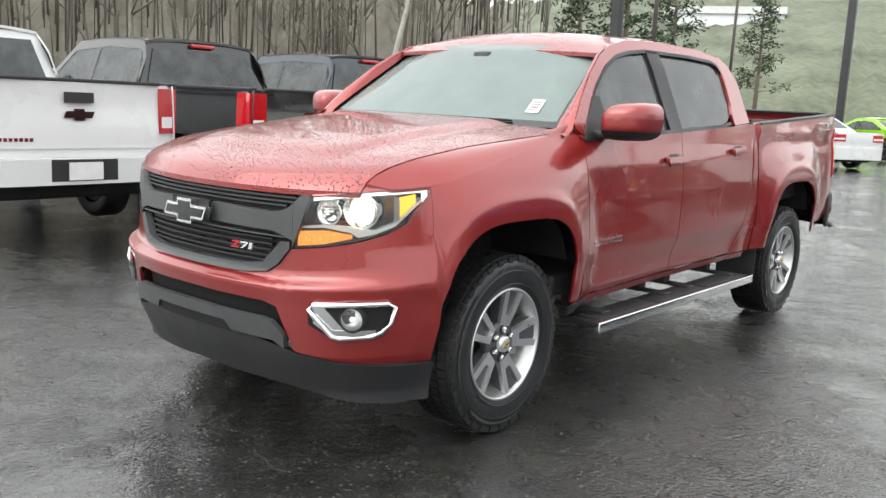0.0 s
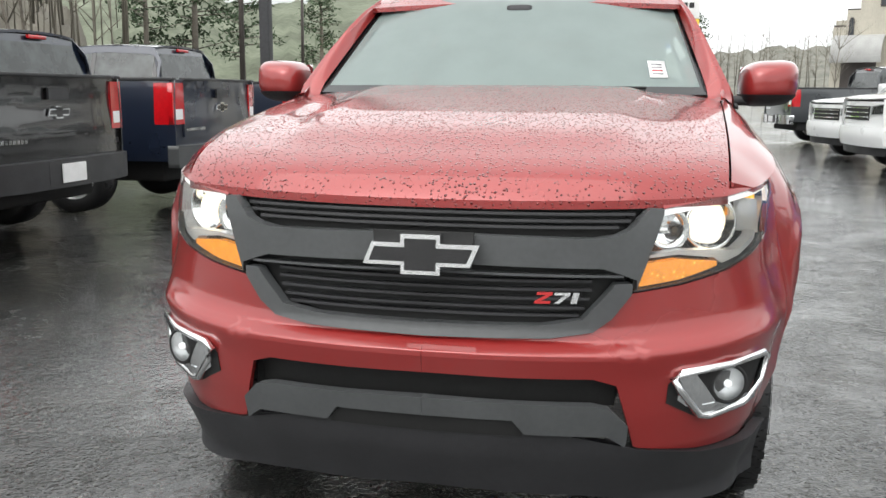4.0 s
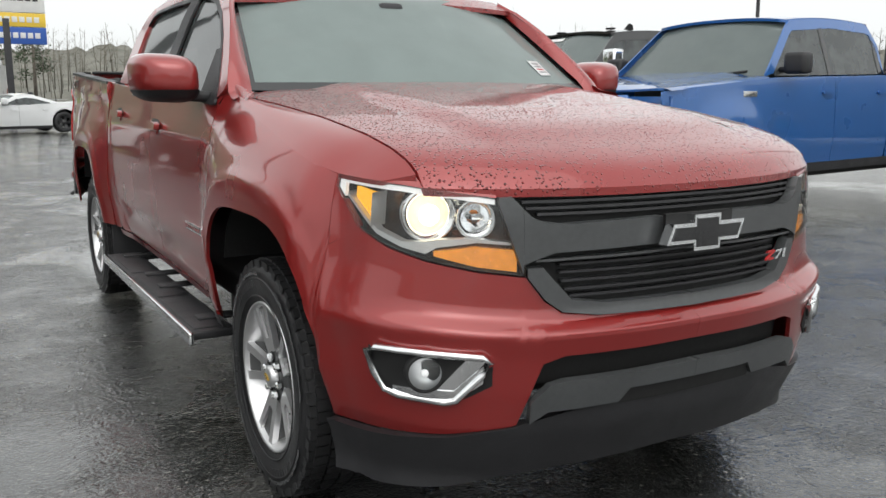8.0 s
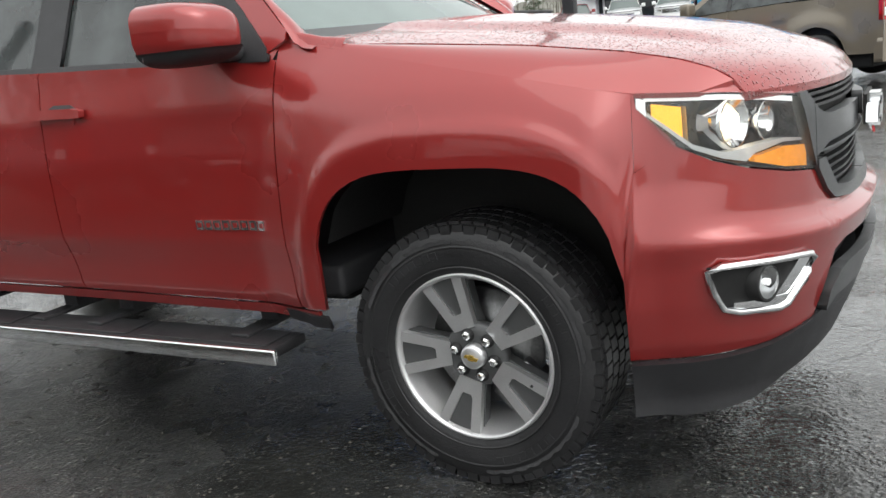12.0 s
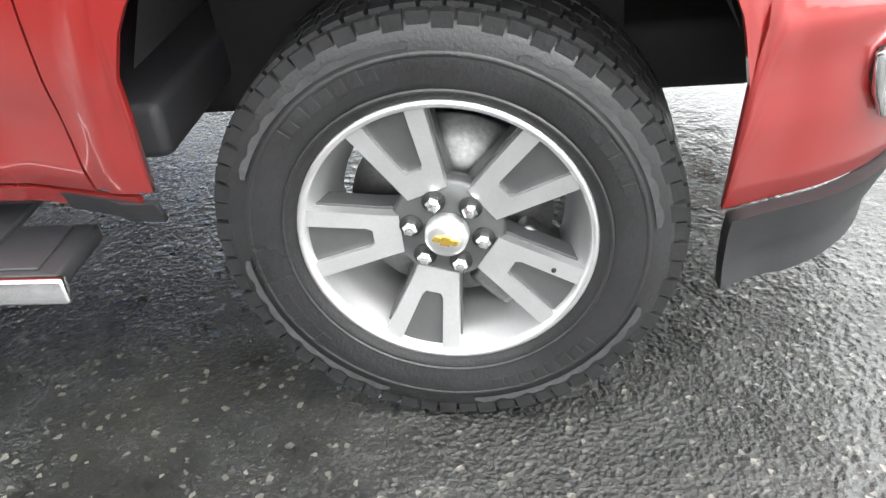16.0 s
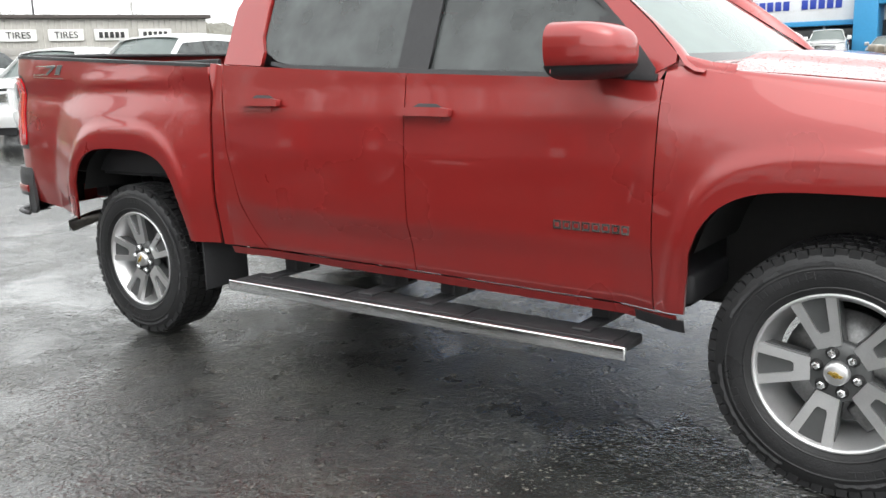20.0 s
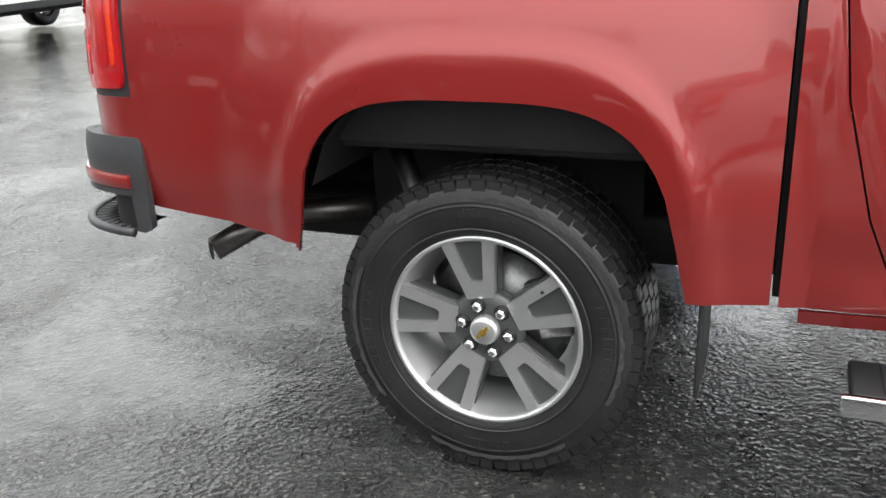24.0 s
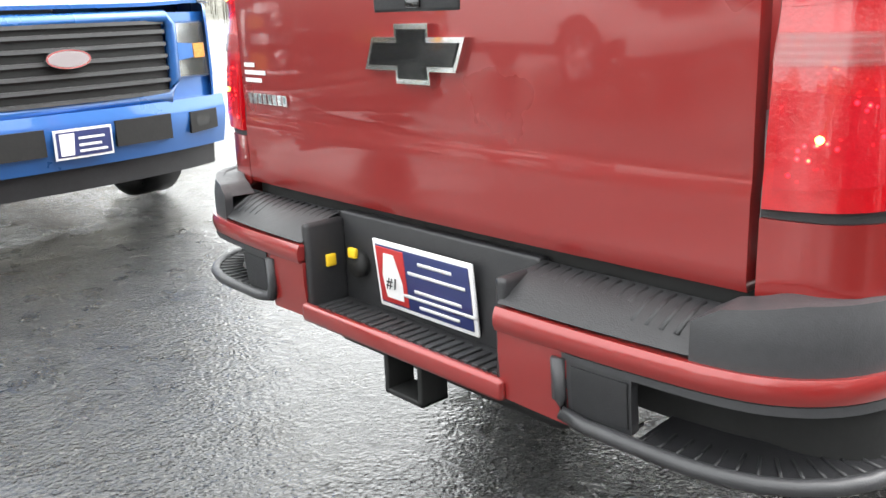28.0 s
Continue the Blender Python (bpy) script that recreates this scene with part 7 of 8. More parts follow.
other_vehicle("sports_car", "white low sports car with black wheels beside the planter", "car", SPT, WPAINT, placed(-1.9, 28.2, -75, SPT), rim=GLOSSB)
VAN = Shape("van", hw=1.0, fo=0.95, wb=3.66, ro=1.3, sill=0.45, hood=(1.20, 1.45), belt=(1.45, 1.45), roof=2.60, cowl=0.30, cab_end=1.8, rail=2.3, r=0.36, lean=0.12, top=(1.0, 5.0), tail_z=1.2)
other_vehicle("passenger_van", "white high-roof passenger van with dark windows", "van", VAN, WPAINT, tailed(0.6, 34.8, -107, VAN), face="van")
SUV = Shape("suv", hw=0.96, fo=0.92, wb=2.86, ro=0.95, sill=0.36, hood=(0.92, 1.12), belt=(1.12, 1.20), roof=1.76, cowl=0.55, cab_end=2.3, rail=1.20, r=0.37, lean=0.42, top=(1.35, 3.6), tail_z=1.05)
other_vehicle("suv", "champagne-coloured suv with bright alloy wheels", "suv", SUV, TANPAINT, put(12.8, 2.6, 158), rim=CHROME)
other_vehicle("suv", "black suv parked behind the chrome-grilled truck", "suv", SUV, BLACKPAINT, put(19.0, 20.0, -60))
other_vehicle("suv", "beige suv behind the white pickup", "suv", SUV, TANPAINT, put(16.0, 17.5, -60))
# far rows in front of the showroom
fleet = [(RED, BIG, -70), (WPAINT, BIG, -74), (WPAINT, BIG, -80), (SILVER, SED, -88), (WPAINT, SED, -93), (GREYPAINT, BIG, -90), (BLACKPAINT, SED, -86), (RED, SED, -92), (WPAINT, BIG, -89), (SILVER, SED, -91), (WPAINT, SED, -90)]
first = {}
row = [(48.0 + 0.3 * (k % 2), 17.1 - 2.85 * k, turn, col, sh) for k, (col, sh, turn) in enumerate(fleet)]
row += [(32.1 + 3.05 * k, 13.9 + 0.6 * k, -28, col, COUPE) for k, col in enumerate((WPAINT, SILVER, BLACKPAINT, RED))]
for x, y, turn, col, sh in row:
    key = (col.name, sh.kind, sh.fo)
    m = put(x, y, turn)
    if key in first:
        copy_thing(first[key], m)
        continue
    kind = "pickup" if sh is BIG else ("coupe" if sh is COUPE else "car")
    where = "parked at an angle across the lot" if sh is COUPE else "in the row before the showroom"
    first[key] = other_vehicle("parked_" + kind, "%s %s %s" % (col.name.replace("_paint", " painted").replace("_", " "), kind, where), "pickup truck" if sh is BIG else "car", sh, col, m, group="row before the showroom")


# ---- buildings, signs, poles ----
STUCCO = nmat("cream_stucco", (0.46, 0.43, 0.36), 0.8, var=0.12, vscale=0.8, bump=0.3, bscale=40)
METALWALL = nmat("beige_metal_wall", (0.36, 0.35, 0.32), 0.5, var=0.1, vscale=0.6, rvar=0.1)
DARKTRIM = nmat("dark_brown_trim", (0.06, 0.05, 0.045), 0.6, var=0.2, vscale=3)
DOORM = nmat("grey_roller_door", (0.30, 0.29, 0.27), 0.5, var=0.1, vscale=2)
SHOWWHITE = nmat("white_panel", (0.70, 0.72, 0.74), 0.4, var=0.05, vscale=1)
# portal blue is lightened, the haze of distance put into its colour
SHOWBLUE = nmat("blue_panel", (0.04, 0.27, 0.52), 0.35, var=0.06, vscale=1)
LETTERBLUE = nmat("blue_letters", (0.02, 0.05, 0.35), 0.4, var=0.05)
SHOWGLASS = nmat("dark_showroom_glass", (0.03, 0.035, 0.04), 0.08, var=0.3, vscale=0.5)
POLE = nmat("dark_painted_pole", (0.045, 0.045, 0.048), 0.5, 0.3, var=0.2, vscale=2)
CONC = nmat("stained_concrete", (0.20, 0.195, 0.18), 0.7, var=0.25, vscale=2.5, bump=0.4, bscale=50)
SIGNW = nmat("white_sign_face", (0.72, 0.72, 0.70), 0.5, var=0.06, vscale=2)
SIGNY = nmat("yellow_sign_face", (0.80, 0.55, 0.06), 0.5, var=0.06, vscale=2)
SIGNB = nmat("blue_sign_face", (0.03, 0.10, 0.40), 0.5, var=0.06, vscale=2)
INK = nmat("sign_ink", (0.02, 0.02, 0.02), 0.6, var=0.1)
AWN = nmat("grey_awning", (0.33, 0.33, 0.32), 0.6, var=0.12, vscale=1.5)
FLAGC = nmat("flag_cloth", (0.35, 0.05, 0.07), 0.8, var=0.3, vscale=3)
FIELD = nmat("winter_verge_grass", (0.20, 0.15, 0.07), 0.9, var=0.35, vscale=0.6, bump=0.5, bscale=20)
ROADM = nmat("wet_road_surface", (0.10, 0.10, 0.105), 0.3, var=0.2, vscale=0.7, rvar=0.1, bump=0.2, bscale=60)


def text_mesh(name, words, size, material, parent, m, depth=0.02):
    c = bpy.data.curves.new(name, "FONT")
    c.body, c.size, c.extrude, c.align_x, c.align_y = words, size, depth, "CENTER", "CENTER"
    ob = bpy.data.objects.new("tmp", c)
    scene.collection.objects.link(ob)
    me = bpy.data.meshes.new_from_object(ob.evaluated_get(bpy.context.evaluated_depsgraph_get()))
    bpy.data.objects.remove(ob)
    me.materials.clear()
    me.materials.append(material)
    o = new(name, me)
    o.parent = parent
    o.matrix_local = m
    return o


def bars(parent, name, material, m, widths, h, gap, total=None):
    """A row of plain upright bars that stands for lettering; local x along the row."""
    x = -(sum(widths) + gap * (len(widths) - 1)) / 2
    for w in widths:
        o = part(name, box(x, x + w, -0.03, 0.03, -h / 2, h / 2, 0.01), material, parent)
        o.matrix_local = m
        x += w + gap


def showroom():
    """Long white fascia with a blue portal; its front faces -x."""
    t = thing("showroom", "white car showroom with a tall blue entrance portal", "building")
    x = 54.0
    part("side_wall", box(x + 1.0, x + 18, 0, 21, 0.1, 4.6, 0.05), SHOWWHITE, t)
    part("glazing", box(x + 0.9, x + 1.1, 1.0, 19.6, 0.3, 3.15, 0.02), SHOWGLASS, t)
    for k in range(9):
        part("mullion", box(x + 0.82, x + 0.9, 1.2 + 2.2 * k, 1.32 + 2.2 * k, 0.3, 3.15, 0.01), SHOWWHITE, t)
    part("fascia", box(x, x + 1.6, 12.4, 19.9, 3.2, 5.35, 0.05), SHOWWHITE, t)
    part("fascia_stripe", box(x - 0.03, x + 1.6, 12.4, 20.0, 2.95, 3.25, 0.03), SHOWBLUE, t)
    part("fascia", box(x, x + 1.6, -1.0, 5.0, 3.2, 5.15, 0.05), SHOWWHITE, t)
    part("fascia_stripe", box(x - 0.03, x + 1.6, -1.0, 5.0, 2.95, 3.25, 0.03), SHOWBLUE, t)
    part("column", box(x + 0.3, x + 1.0, 19.2, 19.8, 0.2, 3.2, 0.03), SHOWWHITE, t)
    part("portal_pier", box(x - 0.8, x + 1.5, 11.2, 12.5, 0.2, 5.8, 0.05), SHOWBLUE, t)
    part("portal_pier", box(x - 0.8, x + 1.5, 5.0, 6.3, 0.2, 5.8, 0.05), SHOWBLUE, t)
    p = part("portal", box(x - 0.798, x + 1.498, 6.302, 11.198, 4.0, 5.798, 0.05), SHOWBLUE, t)
    part("portal_badge", bowtie(1.5, 0.55, 0.1, lambda u, v, d: (x - 0.82 - d, 10.2 - u, v + 5.1)), GOLD, p, smooth=False)
    for k in range(9):
        part("portal_bar", box(x - 0.86, x - 0.80, 8.95 - 0.40 * k, 9.23 - 0.40 * k, 4.88, 5.30, 0.02), SIGNW, p)
    part("portal_window", box(x + 0.2, x + 0.3, 7.0, 9.0, 2.6, 3.7, 0.02), SIGNW, p)
    for n, y0 in ((5, 18.6), (5, 15.6)):
        for k in range(n):
            y = y0 - 0.48 * k
            part("fascia_letter", box(x - 0.06, x, y - 0.36, y, 3.95, 4.5, 0.02), LETTERBLUE, t)
    part("flat_roof", box(x + 0.8, x + 18.2, -0.4, 21.2, 4.6, 4.75, 0.03), SHOWWHITE, t)
    t.matrix_world = Matrix.Translation((0, -1.3, 0))


def tyre_shop():
    """Low metal building with roller doors; its long front faces the lot."""
    t = thing("tyre_shop", "beige metal garage with grey roller doors and tyre signs", "building")
    part("wall", box(-0.3, 15.5, 0.3, 12, 0, 5.0, 0.05), METALWALL, t)
    for k in range(41):
        part("wall_rib", box(-0.25 + 0.377 * k, -0.18 + 0.377 * k, 0.27, 0.31, 0, 4.9, 0.0), METALWALL, t)
    part("roof_edge", box(-0.32, 15.8, 0.0, 12.3, 4.95, 5.2, 0.03), DARKTRIM, t)
    for k in range(4):
        x0 = 2.0 + 2.9 * k
        d = part("roller_door", box(x0, x0 + 2.3, 0.20, 0.30, 0, 3.1, 0.02), DOORM, t)
        for j in range(6):
            part("door_slat", box(x0 + 0.03, x0 + 2.27, 0.17, 0.21, 0.05 + 0.51 * j, 0.50 + 0.51 * j, 0.02), DOORM, d)
        sg = part("sign_board", box(x0 + 0.05, x0 + 2.25, 0.16, 0.26, 3.5, 4.25, 0.02), SIGNW, t)
        if k < 2:
            text_mesh("sign_letters", "TIRES", 0.62, INK, sg, Matrix.Translation((x0 + 1.15, 0.13, 3.87)) @ Matrix.Rotation(math.pi / 2, 4, "X"))
        else:
            bars(sg, "sign_bar", INK, Matrix.Translation((x0 + 1.15, 0.12, 3.87)), [0.24] * 5, 0.4, 0.11)
    t.matrix_world = pose(25.0, 57.5, 0.2, 0, 0, -24)


def chapel():
    """Cream stepped-gable building with dark corner piers, arched windows and a barrel awning."""
    t = thing("stucco_shop", "cream stucco shop with stepped gable and arched windows", "building")
    steps = [(-9.6, 0), (-9.6, 3.6), (-8.4, 3.6), (-8.4, 4.3), (-7.2, 4.3), (-7.2, 5.4), (-6.4, 5.4), (-6.4, 6.6), (-3.2, 6.6), (-3.2, 5.4), (-2.4, 5.4), (-2.4, 4.3), (-1.6, 4.3), (-1.6, 0)]
    part("gable_wall", prism(steps, 0.4, lambda u, v, d: (u, 0.4 - d, v)), STUCCO, t, smooth=False)
    part("gable_coping", tube([(u, 0.2, v) for u, v in steps[1:-1]], 0.10, 6), DARKTRIM, t)
    part("long_wall", box(-1.6, 7.4, 0.15, 12, 0, 3.95, 0.03), STUCCO, t)
    part("back_block", box(-9.5, 7.4, 0.4, 12, 0, 3.9, 0.03), STUCCO, t)
    part("parapet", box(-1.6, 7.5, 0.0, 12, 3.92, 4.15, 0.03), DARKTRIM, t)
    for x in (-1.6, 7.0):
        part("corner_pier", box(x - 0.25, x + 0.35, -0.05, 0.35, 0, 4.2, 0.03), DARKTRIM, t)
    for x, z, w, h in ((-5.0, 4.4, 0.9, 1.8), (-2.7, 3.0, 0.55, 1.5), (-7.9, 3.2, 0.5, 0.8), (-3.0, 0.9, 0.8, 1.2), (2.6, 0.9, 0.9, 1.3), (5.6, 0.9, 0.9, 1.3)):
        arc = [(x - w / 2, z), (x + w / 2, z), (x + w / 2, z + h * 0.75)] + [(x + w / 2 * math.cos(a), z + h * 0.75 + h * 0.25 * math.sin(a)) for a in np.linspace(0.3, math.pi - 0.3, 7)] + [(x - w / 2, z + h * 0.75)]
        w1 = part("window", prism(arc, 0.10, lambda u, v, d: (u, 0.02 - d, v)), DARKTRIM, t, smooth=False)
        part("pane", prism([(x + (u - x) * 0.78, z + (v - z) * 0.90 + 0.04) for u, v in arc], 0.04, lambda u, v, d: (u, -0.075 - d, v)), SHOWGLASS, w1, smooth=False)
    part("barrel_awning", grid(lambda i, j: (-9.3 + 4.6 * j / 8, -1.4 * math.cos(math.pi / 2 * i / 8) - 0.0, 2.3 + 0.95 * math.sin(math.pi / 2 * i / 8)), 8, 8), AWN, t)
    part("awning_valance", box(-9.3, -4.7, -1.42, -1.38, 2.05, 2.32, 0.01), AWN, t)
    part("entrance", box(-8.6, -5.4, -0.04, 0.05, 0, 2.2, 0.02), DARKTRIM, t)
    sg = part("sign_board", box(1.3, 5.0, -0.02, 0.14, 2.75, 3.75, 0.02), SIGNW, t)
    part("sign_arch", tube([(3.15 + 0.40 * math.cos(a), -0.06, 3.42 + 0.22 * math.sin(a)) for a in np.linspace(0, math.pi, 9)], 0.07, 6), INK, sg)
    bars(sg, "sign_bar", REDPRINT, Matrix.Translation((3.15, -0.05, 3.22)), [1.2, 0.9], 0.10, 0.15)
    bars(sg, "sign_bar", INK, Matrix.Translation((3.15, -0.05, 2.90)), [0.26] * 10, 0.18, 0.07)
    t.matrix_world = pose(20.0, 59.9, 0.2, 0, 0, -24) @ Matrix.Diagonal((0.68, 1.0, 1.55, 1.0))


def street_lamp(x, y, h, base=True, arm=0.0, r=0.10):
    t = thing("street_lamp", "dark square lamp post on a stained concrete base", "lamp post", "lamp posts in the lot")
    if base:
        part("concrete_base", lathe([(0.0, 0.0), (0.0, 0.26), (0.62, 0.24), (0.66, 0.20), (0.66, 0.0)], 20, "z"), CONC, t)
    part("post", box(-r, r, -r, r, 0.3 if base else 0, h, 0.012), POLE, t)
    if arm:
        part("arm", tube([(0, 0, h - 0.1), (arm * 0.6, 0, h + 0.02), (arm, 0, h)], 0.04), POLE, t)
        part("lamp_head", box(arm - 0.1, arm + 0.5, -0.16, 0.16, h - 0.10, h + 0.04, 0.04), POLE, t)
    t.matrix_world = put(x, y, 0)
    return t


def wooden_pole(x, y, h, lean=0.0):
    t = thing("utility_pole", "thin dark wooden utility pole", "utility pole", "utility poles")
    part("pole", tube([(0, 0, 0), (lean, 0, h)], [0.13, 0.09], 10), DARKTRIM, t)
    t.matrix_world = put(x, y, 0)


def pylon():
    t = thing("sign_pylon", "twin dark sign posts on a grey planter", "sign")
    part("planter", box(-1.25, 1.25, -0.55, 0.55, 0, 0.85, 0.05), CONC, t)
    for x in (-1.10, 0.34):
        part("post", box(x - 0.16, x + 0.16, -0.16, 0.16, 0.4, 9.5, 0.02), POLE, t)
    t.matrix_world = put(-2.45, 26.0, 12)


def store_sign():
    t = thing("store_sign", "stacked white shop sign boards under a yellow board", "sign")
    part("frame", join(box(-1.75, -1.55, -0.1, 0.1, 0, 7.0, 0.02), box(1.55, 1.75, -0.1, 0.1, 0, 7.0, 0.02)), POLE, t)
    top = part("yellow_board", box(-1.6, 1.6, -0.12, 0.12, 5.9, 6.7, 0.03), SIGNY, t)
    bars(top, "board_bar", INK, Matrix.Translation((0, -0.12, 6.3)), [0.16] * 13, 0.36, 0.06)
    for k, words in enumerate(("SELF STORAGE", "CLIMATE", "CONTROLLED", "", "", "")):
        z = 5.45 - 0.82 * k
        b = part("white_board", box(-1.6, 1.6, -0.10, 0.10, z - 0.37, z + 0.37, 0.02), SIGNW, t)
        if words:
            text_mesh("board_letters", words, 0.42, INK, b, Matrix.Translation((0, -0.11, z)) @ Matrix.Rotation(math.pi / 2, 4, "X"), 0.01)
    t.matrix_world = pose(-3.6, 64.5, 0, 0, 0, 2)


def tyre_sign():
    t = thing("tyre_sign", "tall roadside sign with white, yellow and blue boards", "sign")
    part("post", box(-0.2, 0.2, -0.2, 0.2, 0, 6, 0.02), POLE, t)
    for z0, z1, m in ((6.4, 8.2, SIGNW), (5.5, 6.4, SIGNY), (4.4, 5.5, SIGNB)):
        b = part("board", box(-2.4, 2.4, -0.15, 0.15, z0, z1 - 0.03, 0.03), m, t)
        bars(b, "board_bar", INK if m is SIGNW else SIGNW, Matrix.Translation((0.3, -0.15, (z0 + z1) / 2)), [0.32] * 8, 0.35, 0.12)
    t.matrix_world = pose(2.8, 62.0, 0, 0, 0, 5)


def flag_pole():
    t = thing("flag_pole", "thin flag pole with a limp striped flag", "flag pole")
    part("pole", tube([(0, 0, 0), (0, 0, 11)], [0.09, 0.05], 10), POLE, t)
    part("flag", grid(lambda i, j: (0.08 + 0.45 * i / 6 + 0.05 * math.sin(j), 0.10 * math.sin(i * 1.7 + j * 0.6), 10.8 - 3.0 * j / 10 - 0.5 * i / 6), 6, 10), FLAGC, t)
    t.matrix_world = pose(30.9, 59.4, 0.2)


showroom()
tyre_shop()
chapel()
pylon()
store_sign()
tyre_sign()
flag_pole()
street_lamp(13.3, 4.8, 9.0, r=0.11)
street_lamp(-6.5, 30.0, 9.5, base=False, r=0.12)
street_lamp(-6.6, 14.0, 9.0, base=False, r=0.10)
street_lamp(31.0, 26.0, 6.6, base=False, arm=1.2, r=0.06)
street_lamp(45.0, 29.0, 6.6, base=False, arm=-1.2, r=0.06)
for x, y, h in ((-17.0, 36.0, 12), (-23.0, 60.0, 12), (-9.0, 70.0, 11), (46.0, 24.0, 9), (60.0, 16.5, 10)):
    wooden_pole(x, y, h, 0.1)


# ---- land and trees round the lot ----
BARK = nmat("grey_bark", (0.17, 0.15, 0.125), 0.9, var=0.3, vscale=4, island=0.25)
PALEBARK = nmat("pale_sycamore_bark", (0.42, 0.40, 0.36), 0.8, var=0.35, vscale=5)
# Distance haze is put into the twig, hillside and far wood base colours.
TWIG = nmat("winter_twigs", (0.155, 0.14, 0.112), 0.9, var=0.15, vscale=2, island=0.12)
PINE = nmat("pine_needles", (0.045, 0.075, 0.035), 0.8, var=0.35, vscale=2, island=0.35)
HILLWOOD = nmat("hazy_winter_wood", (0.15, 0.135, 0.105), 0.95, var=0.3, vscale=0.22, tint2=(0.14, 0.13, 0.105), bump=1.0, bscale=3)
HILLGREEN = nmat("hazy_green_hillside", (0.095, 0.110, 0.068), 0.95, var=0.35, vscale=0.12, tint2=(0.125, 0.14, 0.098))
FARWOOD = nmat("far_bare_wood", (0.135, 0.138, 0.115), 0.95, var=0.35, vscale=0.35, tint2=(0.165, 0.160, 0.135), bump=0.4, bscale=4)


def bare_tree(rng, h, spread=0.35, levels=3):
    """Trunk with forking limbs and twigs, as (trunk geometry, twig geometry)."""
    trunk, twigs = [], []

    def grow(p, d, length, r, level):
        n = 4
        pts = [p]
        dd = d.copy()
        for _ in range(n):
            dd = (dd + Vector((rng.uniform(-1, 1), rng.uniform(-1, 1), rng.uniform(-0.3, 0.5))) * 0.14).normalized()
            pts.append(pts[-1] + dd * length / n)
        (trunk if level < 1 else twigs).append(tube(pts, [r * (1 - 0.6 * k / n) for k in range(n + 1)], 6 if level == 0 else (4 if level == 1 else 3)))
        if level < levels:
            for k in range(9 if level == 0 else 5):
                a = rng.uniform(0, 2 * math.pi)
                q = pts[rng.randint(2 if level == 0 else 1, n)]
                side = Vector((math.cos(a), math.sin(a), rng.uniform(0.2, 1.0))).normalized()
                grow(q, (dd * (0.6) + side * (0.5 + spread)).normalized(), length * rng.uniform(0.38, 0.6), r * 0.40, level + 1)

    grow(Vector((0, 0, 0)), Vector((0, 0, 1)), h * 0.62, h * 0.0085, 0)
    return join(*trunk), join(*twigs)


def pine_tree(rng, h):
    trunk = tube([(0, 0, 0), (0.1, 0, h * 0.5), (0, 0.05, h * 0.97)], [h * 0.018, h * 0.012, 0.02], 7)
    limbs = []
    v, f = [], []
    for k in range(46):
        z = h * (0.28 + 0.70 * (k / 46) ** 0.9)
        reach = h * 0.20 * (1.12 - (z / h)) * rng.uniform(0.6, 1.2) + 0.25
        a = rng.uniform(0, 2 * math.pi)
        end = Vector((math.cos(a) * reach, math.sin(a) * reach, z + reach * rng.uniform(-0.05, 0.25)))
        limbs.append(tube([(0, 0, z - 0.1), tuple(end)], [0.04, 0.012], 3))
        for _ in range(26):
            c = Vector((0, 0, z)).lerp(end, rng.uniform(0.3, 1.08)) + Vector((rng.gauss(0, 0.22), rng.gauss(0, 0.22), rng.gauss(0.05, 0.16)))
            for _ in range(2):
                b = len(v)
                u = Vector((rng.gauss(0, 1), rng.gauss(0, 1), rng.gauss(0, 0.7))).normalized() * rng.uniform(0.18, 0.36)
                w = Vector((rng.gauss(0, 1), rng.gauss(0, 1), rng.gauss(0, 1))).normalized() * 0.07
                v += [tuple(c - w), tuple(c + u * 0.5 + w * 0.7), tuple(c + u), tuple(c + u * 0.5 - w * 1.2)]
                f.append((b, b + 1, b + 2, b + 3))
    return join(trunk, *limbs), (v, f)


rng = random.Random(11)
protos = []
for k in range(4):
    tr, tw = bare_tree(rng, rng.uniform(9, 13))
    t = thing("bare_tree", "bare grey winter tree with fine twigs", "tree", "bare winter trees")
    part("trunk", tr, BARK, t)
    part("crown", tw, TWIG, t)
    protos.append(t)
pines = []
for k in range(3):
    tr, tw = pine_tree(rng, rng.uniform(8, 11))
    t = thing("pine_tree", "dark green pine with ragged needle clumps", "tree", "pines")
    part("trunk", tr, BARK, t)
    part("crown", tw, PINE, t, smooth=False)
    pines.append(t)


def az_place(az, d):
    return math.sin(radians(az)) * d - 1.0, math.cos(radians(az)) * d


spots = [(-62 + 3.1 * k + rng.uniform(-1.2, 1.2), rng.uniform(24, 40)) for k in range(9)] + [(-58 + 3.4 * k + rng.uniform(-1.2, 1.2), rng.uniform(40, 55)) for k in range(7)]
spots += [(14, 60), (19, 66), (22, 70), (26, 75), (29, 78), (35, 85), (39, 84), (70, 92), (74, 95), (79, 90)]
for k, (az, d) in enumerate(spots):
    x, y = az_place(az, d)
    m = pose(x, y, -0.2, 0, 0, rng.uniform(0, 360)) @ Matrix.Scale(rng.uniform(0.8, 1.15) * (1.0 if d < 56 else 0.8), 4)
    o = protos[k] if k < 4 else copy_thing(protos[k % 4], Matrix.Identity(4))
    o.matrix_world = m
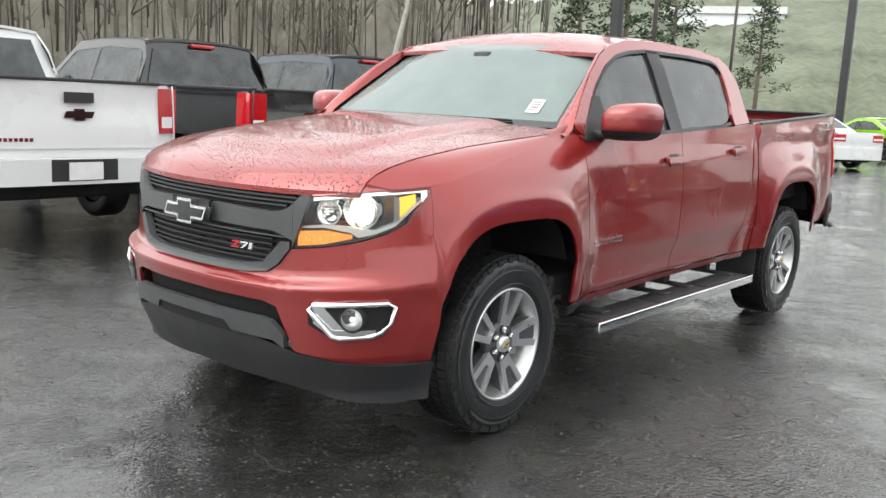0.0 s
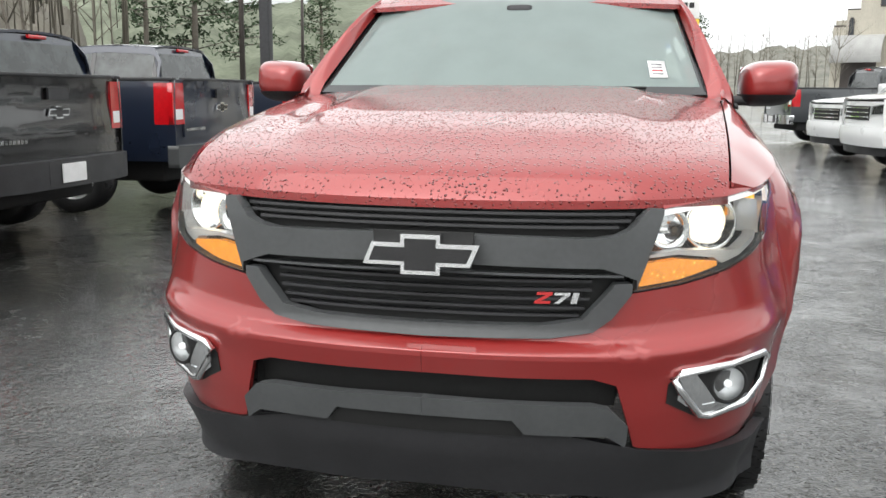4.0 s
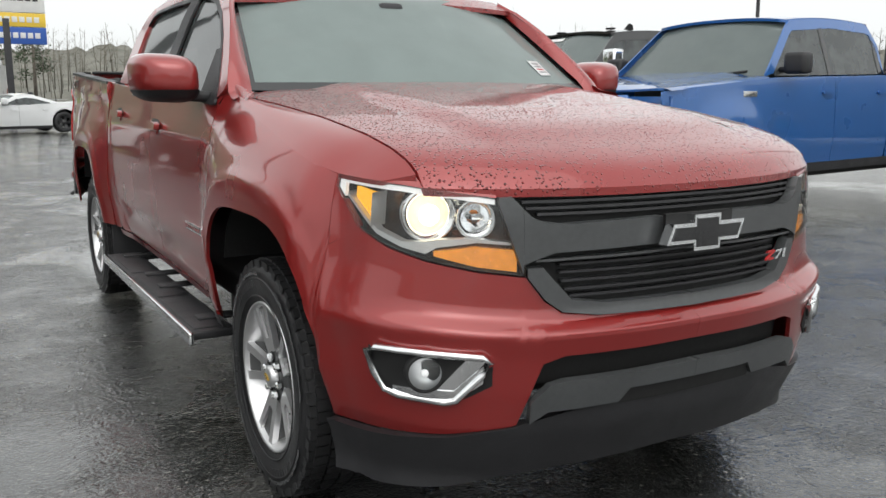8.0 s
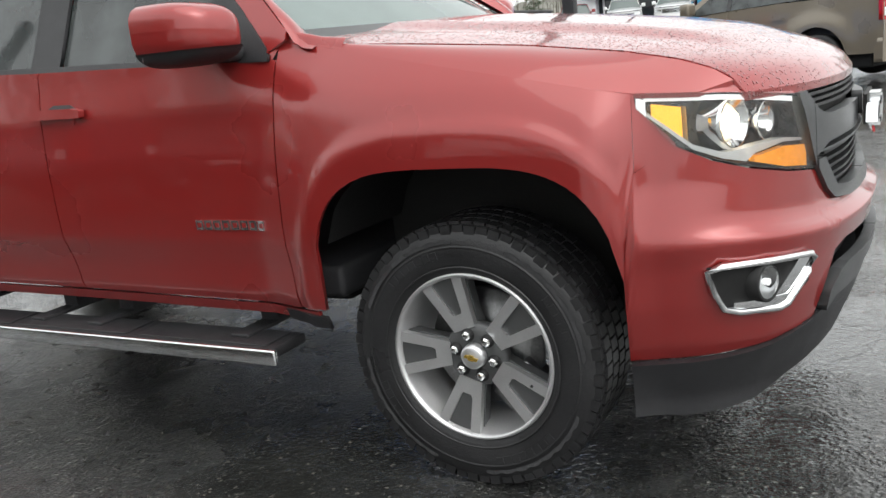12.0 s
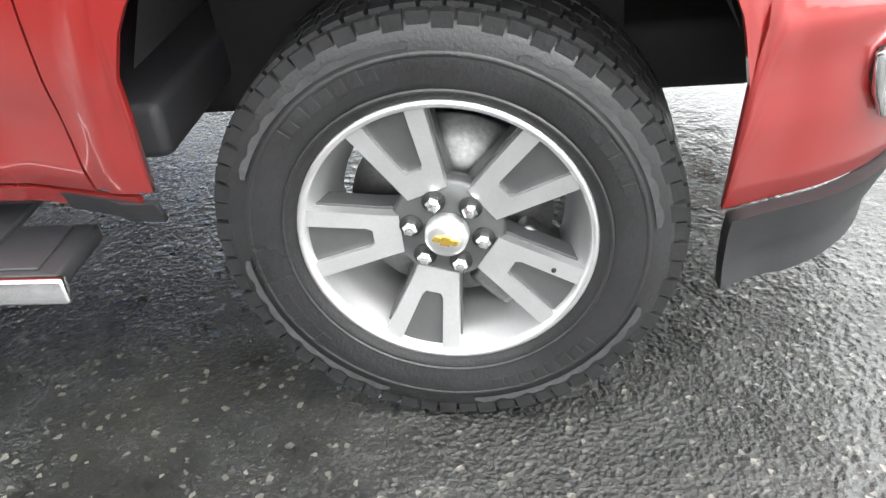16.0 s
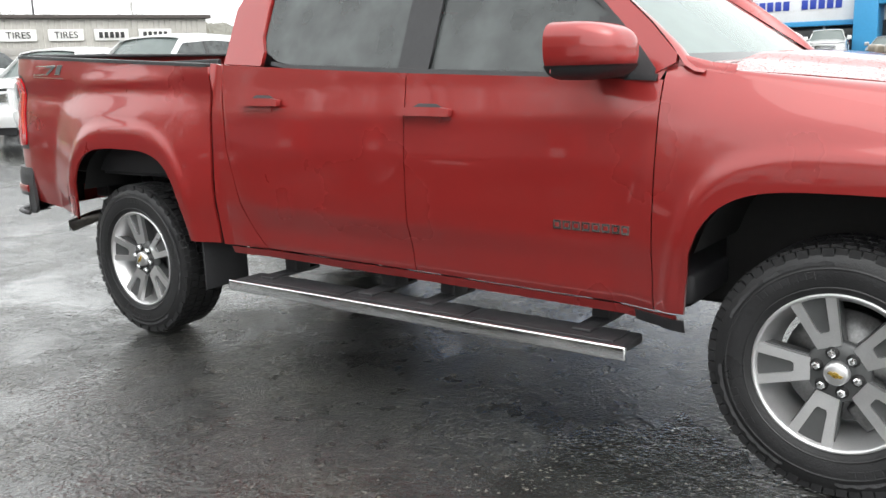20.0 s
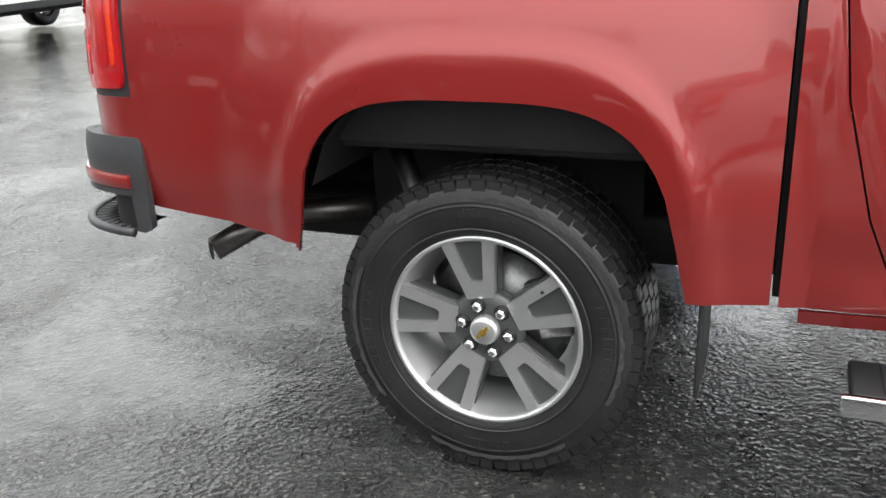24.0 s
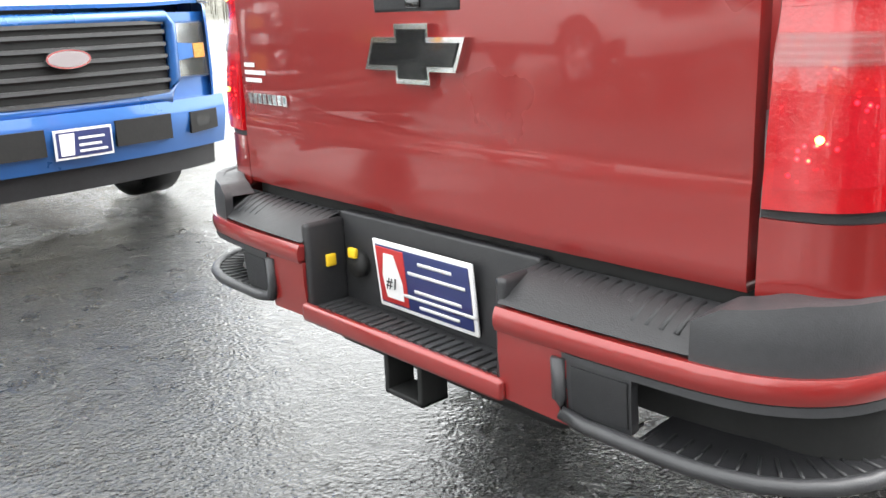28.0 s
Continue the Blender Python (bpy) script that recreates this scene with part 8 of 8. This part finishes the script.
for k, (az, d, sc) in enumerate([(-27, 62, 1.5), (-24, 70, 1.4), (-30, 60, 1.3), (-19, 85, 1.3), (96, 60, 0.75), (100.5, 42, 0.78), (95, 75, 0.7), (103, 55, 0.6), (92, 95, 0.7), (3, 95, 1.1), (1, 100, 1.0), (5, 105, 1.1), (64, 105, 0.9), (68, 100, 0.8)]):
    x, y = az_place(az, d)
    o = pines[k] if k < 3 else copy_thing(pines[k % 3], Matrix.Identity(4))
    o.matrix_world = pose(x, y, -0.2, 0, 0, rng.uniform(0, 360)) @ Matrix.Scale(sc, 4)
# one pale sycamore at the wood's edge
tr, tw = bare_tree(rng, 15, 0.2, 2)
syc = thing("sycamore_tree", "tall bare sycamore with pale mottled bark", "tree")
part("trunk", tr, PALEBARK, syc)
part("limbs", tw, PALEBARK, syc)
syc.matrix_world = pose(*az_place(-42.5, 27), -0.2)


def hill(name, label, az0, az1, d0, d1, h, material, n=60, ragged=1.2):
    """A wooded slope: a band of ground rising from d0 to d1 with an uneven crown line."""
    def at(i, j):
        az = az0 + (az1 - az0) * i / n
        k = j / 14
        d = d0 + (d1 - d0) * k
        x, y = az_place(az, d)
        edge = math.sin(math.pi * i / n) ** 0.25
        z = -0.6 + h * edge * k**0.8 * (1 + 0.18 * noise.noise(Vector((az * 0.15, 3.1, h)))) + ragged * k * noise.noise(Vector((az * 1.7, j * 0.9, d0))) + 0.5 * ragged * noise.noise(Vector((az * 5.1, j * 2.3, 1.7)))
        return (x, y, z)
    tagged(part(name, grid(at, n, 14), material), label, "hillside", kind="structure")


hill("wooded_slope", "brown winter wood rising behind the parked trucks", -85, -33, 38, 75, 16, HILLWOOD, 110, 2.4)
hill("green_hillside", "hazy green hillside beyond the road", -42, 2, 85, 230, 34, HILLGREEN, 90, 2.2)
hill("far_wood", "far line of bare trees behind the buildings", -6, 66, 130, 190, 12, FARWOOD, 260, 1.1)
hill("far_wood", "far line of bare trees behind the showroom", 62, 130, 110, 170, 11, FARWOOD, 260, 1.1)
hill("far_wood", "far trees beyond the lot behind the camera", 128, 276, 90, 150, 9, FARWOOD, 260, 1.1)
tagged(part("verge", grid(lambda i, j: (-60 + 66 * i / 20, 74 + 16 * j / 6, 0.05 + 0.5 * (j / 6) + 3.5 * sstep(8, -2, i) * j / 6), 20, 6), FIELD), "tawny winter grass verge by the road", "verge", kind="structure")
tagged(part("road", grid(lambda i, j: (-70 + 80 * i / 20, 90 + 9 * j / 3, 0.62 + 3.6 * sstep(8, -2, i)), 20, 3), ROADM), "wet grey road climbing past the lot", "road", kind="structure")
# small building on the hill
far = thing("hill_building", "long white building on the hazy hill", "building")
part("wall", box(-9, 9, -4, 4, 0, 3.4, 0.05), SHOWWHITE, far)
part("roof", prism([(-4.4, 3.4), (4.4, 3.4), (0, 5.0)], 18.6, lambda u, v, d: (d - 9.3, u, v)), AWN, far, smooth=False)
far.matrix_world = pose(*az_place(-22, 150), 13.5, 0, 0, 20)


def thicket(az0, az1, d0, d1, count, seed, hmax):
    """Crowded thin trunks of a winter wood, each with a few limbs."""
    q = random.Random(seed)
    bits = []
    for _ in range(count):
        az, k = q.uniform(az0, az1), q.random()
        x, y = az_place(az, d0 + (d1 - d0) * k)
        z = -0.6 + (14 if az1 < 0 else 3) * k**0.8
        h, r = q.uniform(0.6, 1.0) * hmax, q.uniform(0.025, 0.075)
        lx, ly = q.uniform(-0.6, 0.6), q.uniform(-0.6, 0.6)
        bits.append(tube([(x, y, z), (x + lx * 0.4, y + ly * 0.4, z + h * 0.5), (x + lx, y + ly, z + h)], [r, r * 0.7, r * 0.25], 4))
        for _ in range(10):
            b = q.uniform(0.35, 0.95)
            a, l = q.uniform(0, 6.28), q.uniform(0.8, 2.6) * (1.2 - b)
            s = Vector((x + lx * b, y + ly * b, z + h * b))
            e = s + Vector((math.cos(a) * l, math.sin(a) * l, l * q.uniform(0.5, 1.5)))
            bits.append(tube([tuple(s), tuple(e)], [r * 0.35, r * 0.12], 3))
    return join(*bits)


tagged(part("far_thicket", thicket(-8, 128, 95, 118, 700, 8, 8), TWIG), "hazy bare trees along the far edge of the lot", "wood", kind="stuff")
tagged(part("winter_wood", thicket(-86, -31, 33, 62, 800, 3, 11), TWIG), "crowded brown trunks of a bare winter wood", "wood", kind="stuff")

plate = [o for o in bpy.data.objects if o.name.startswith("licence_plate") and o.parent and o.parent.parent == hero][0]
text_mesh("plate_number", "#1", 0.034, INK, plate, Matrix.Translation((0.093, 4.4112, 0.640)) @ Matrix.Rotation(math.pi, 4, "Z") @ Matrix.Rotation(radians(84), 4, "X"), 0.0005)
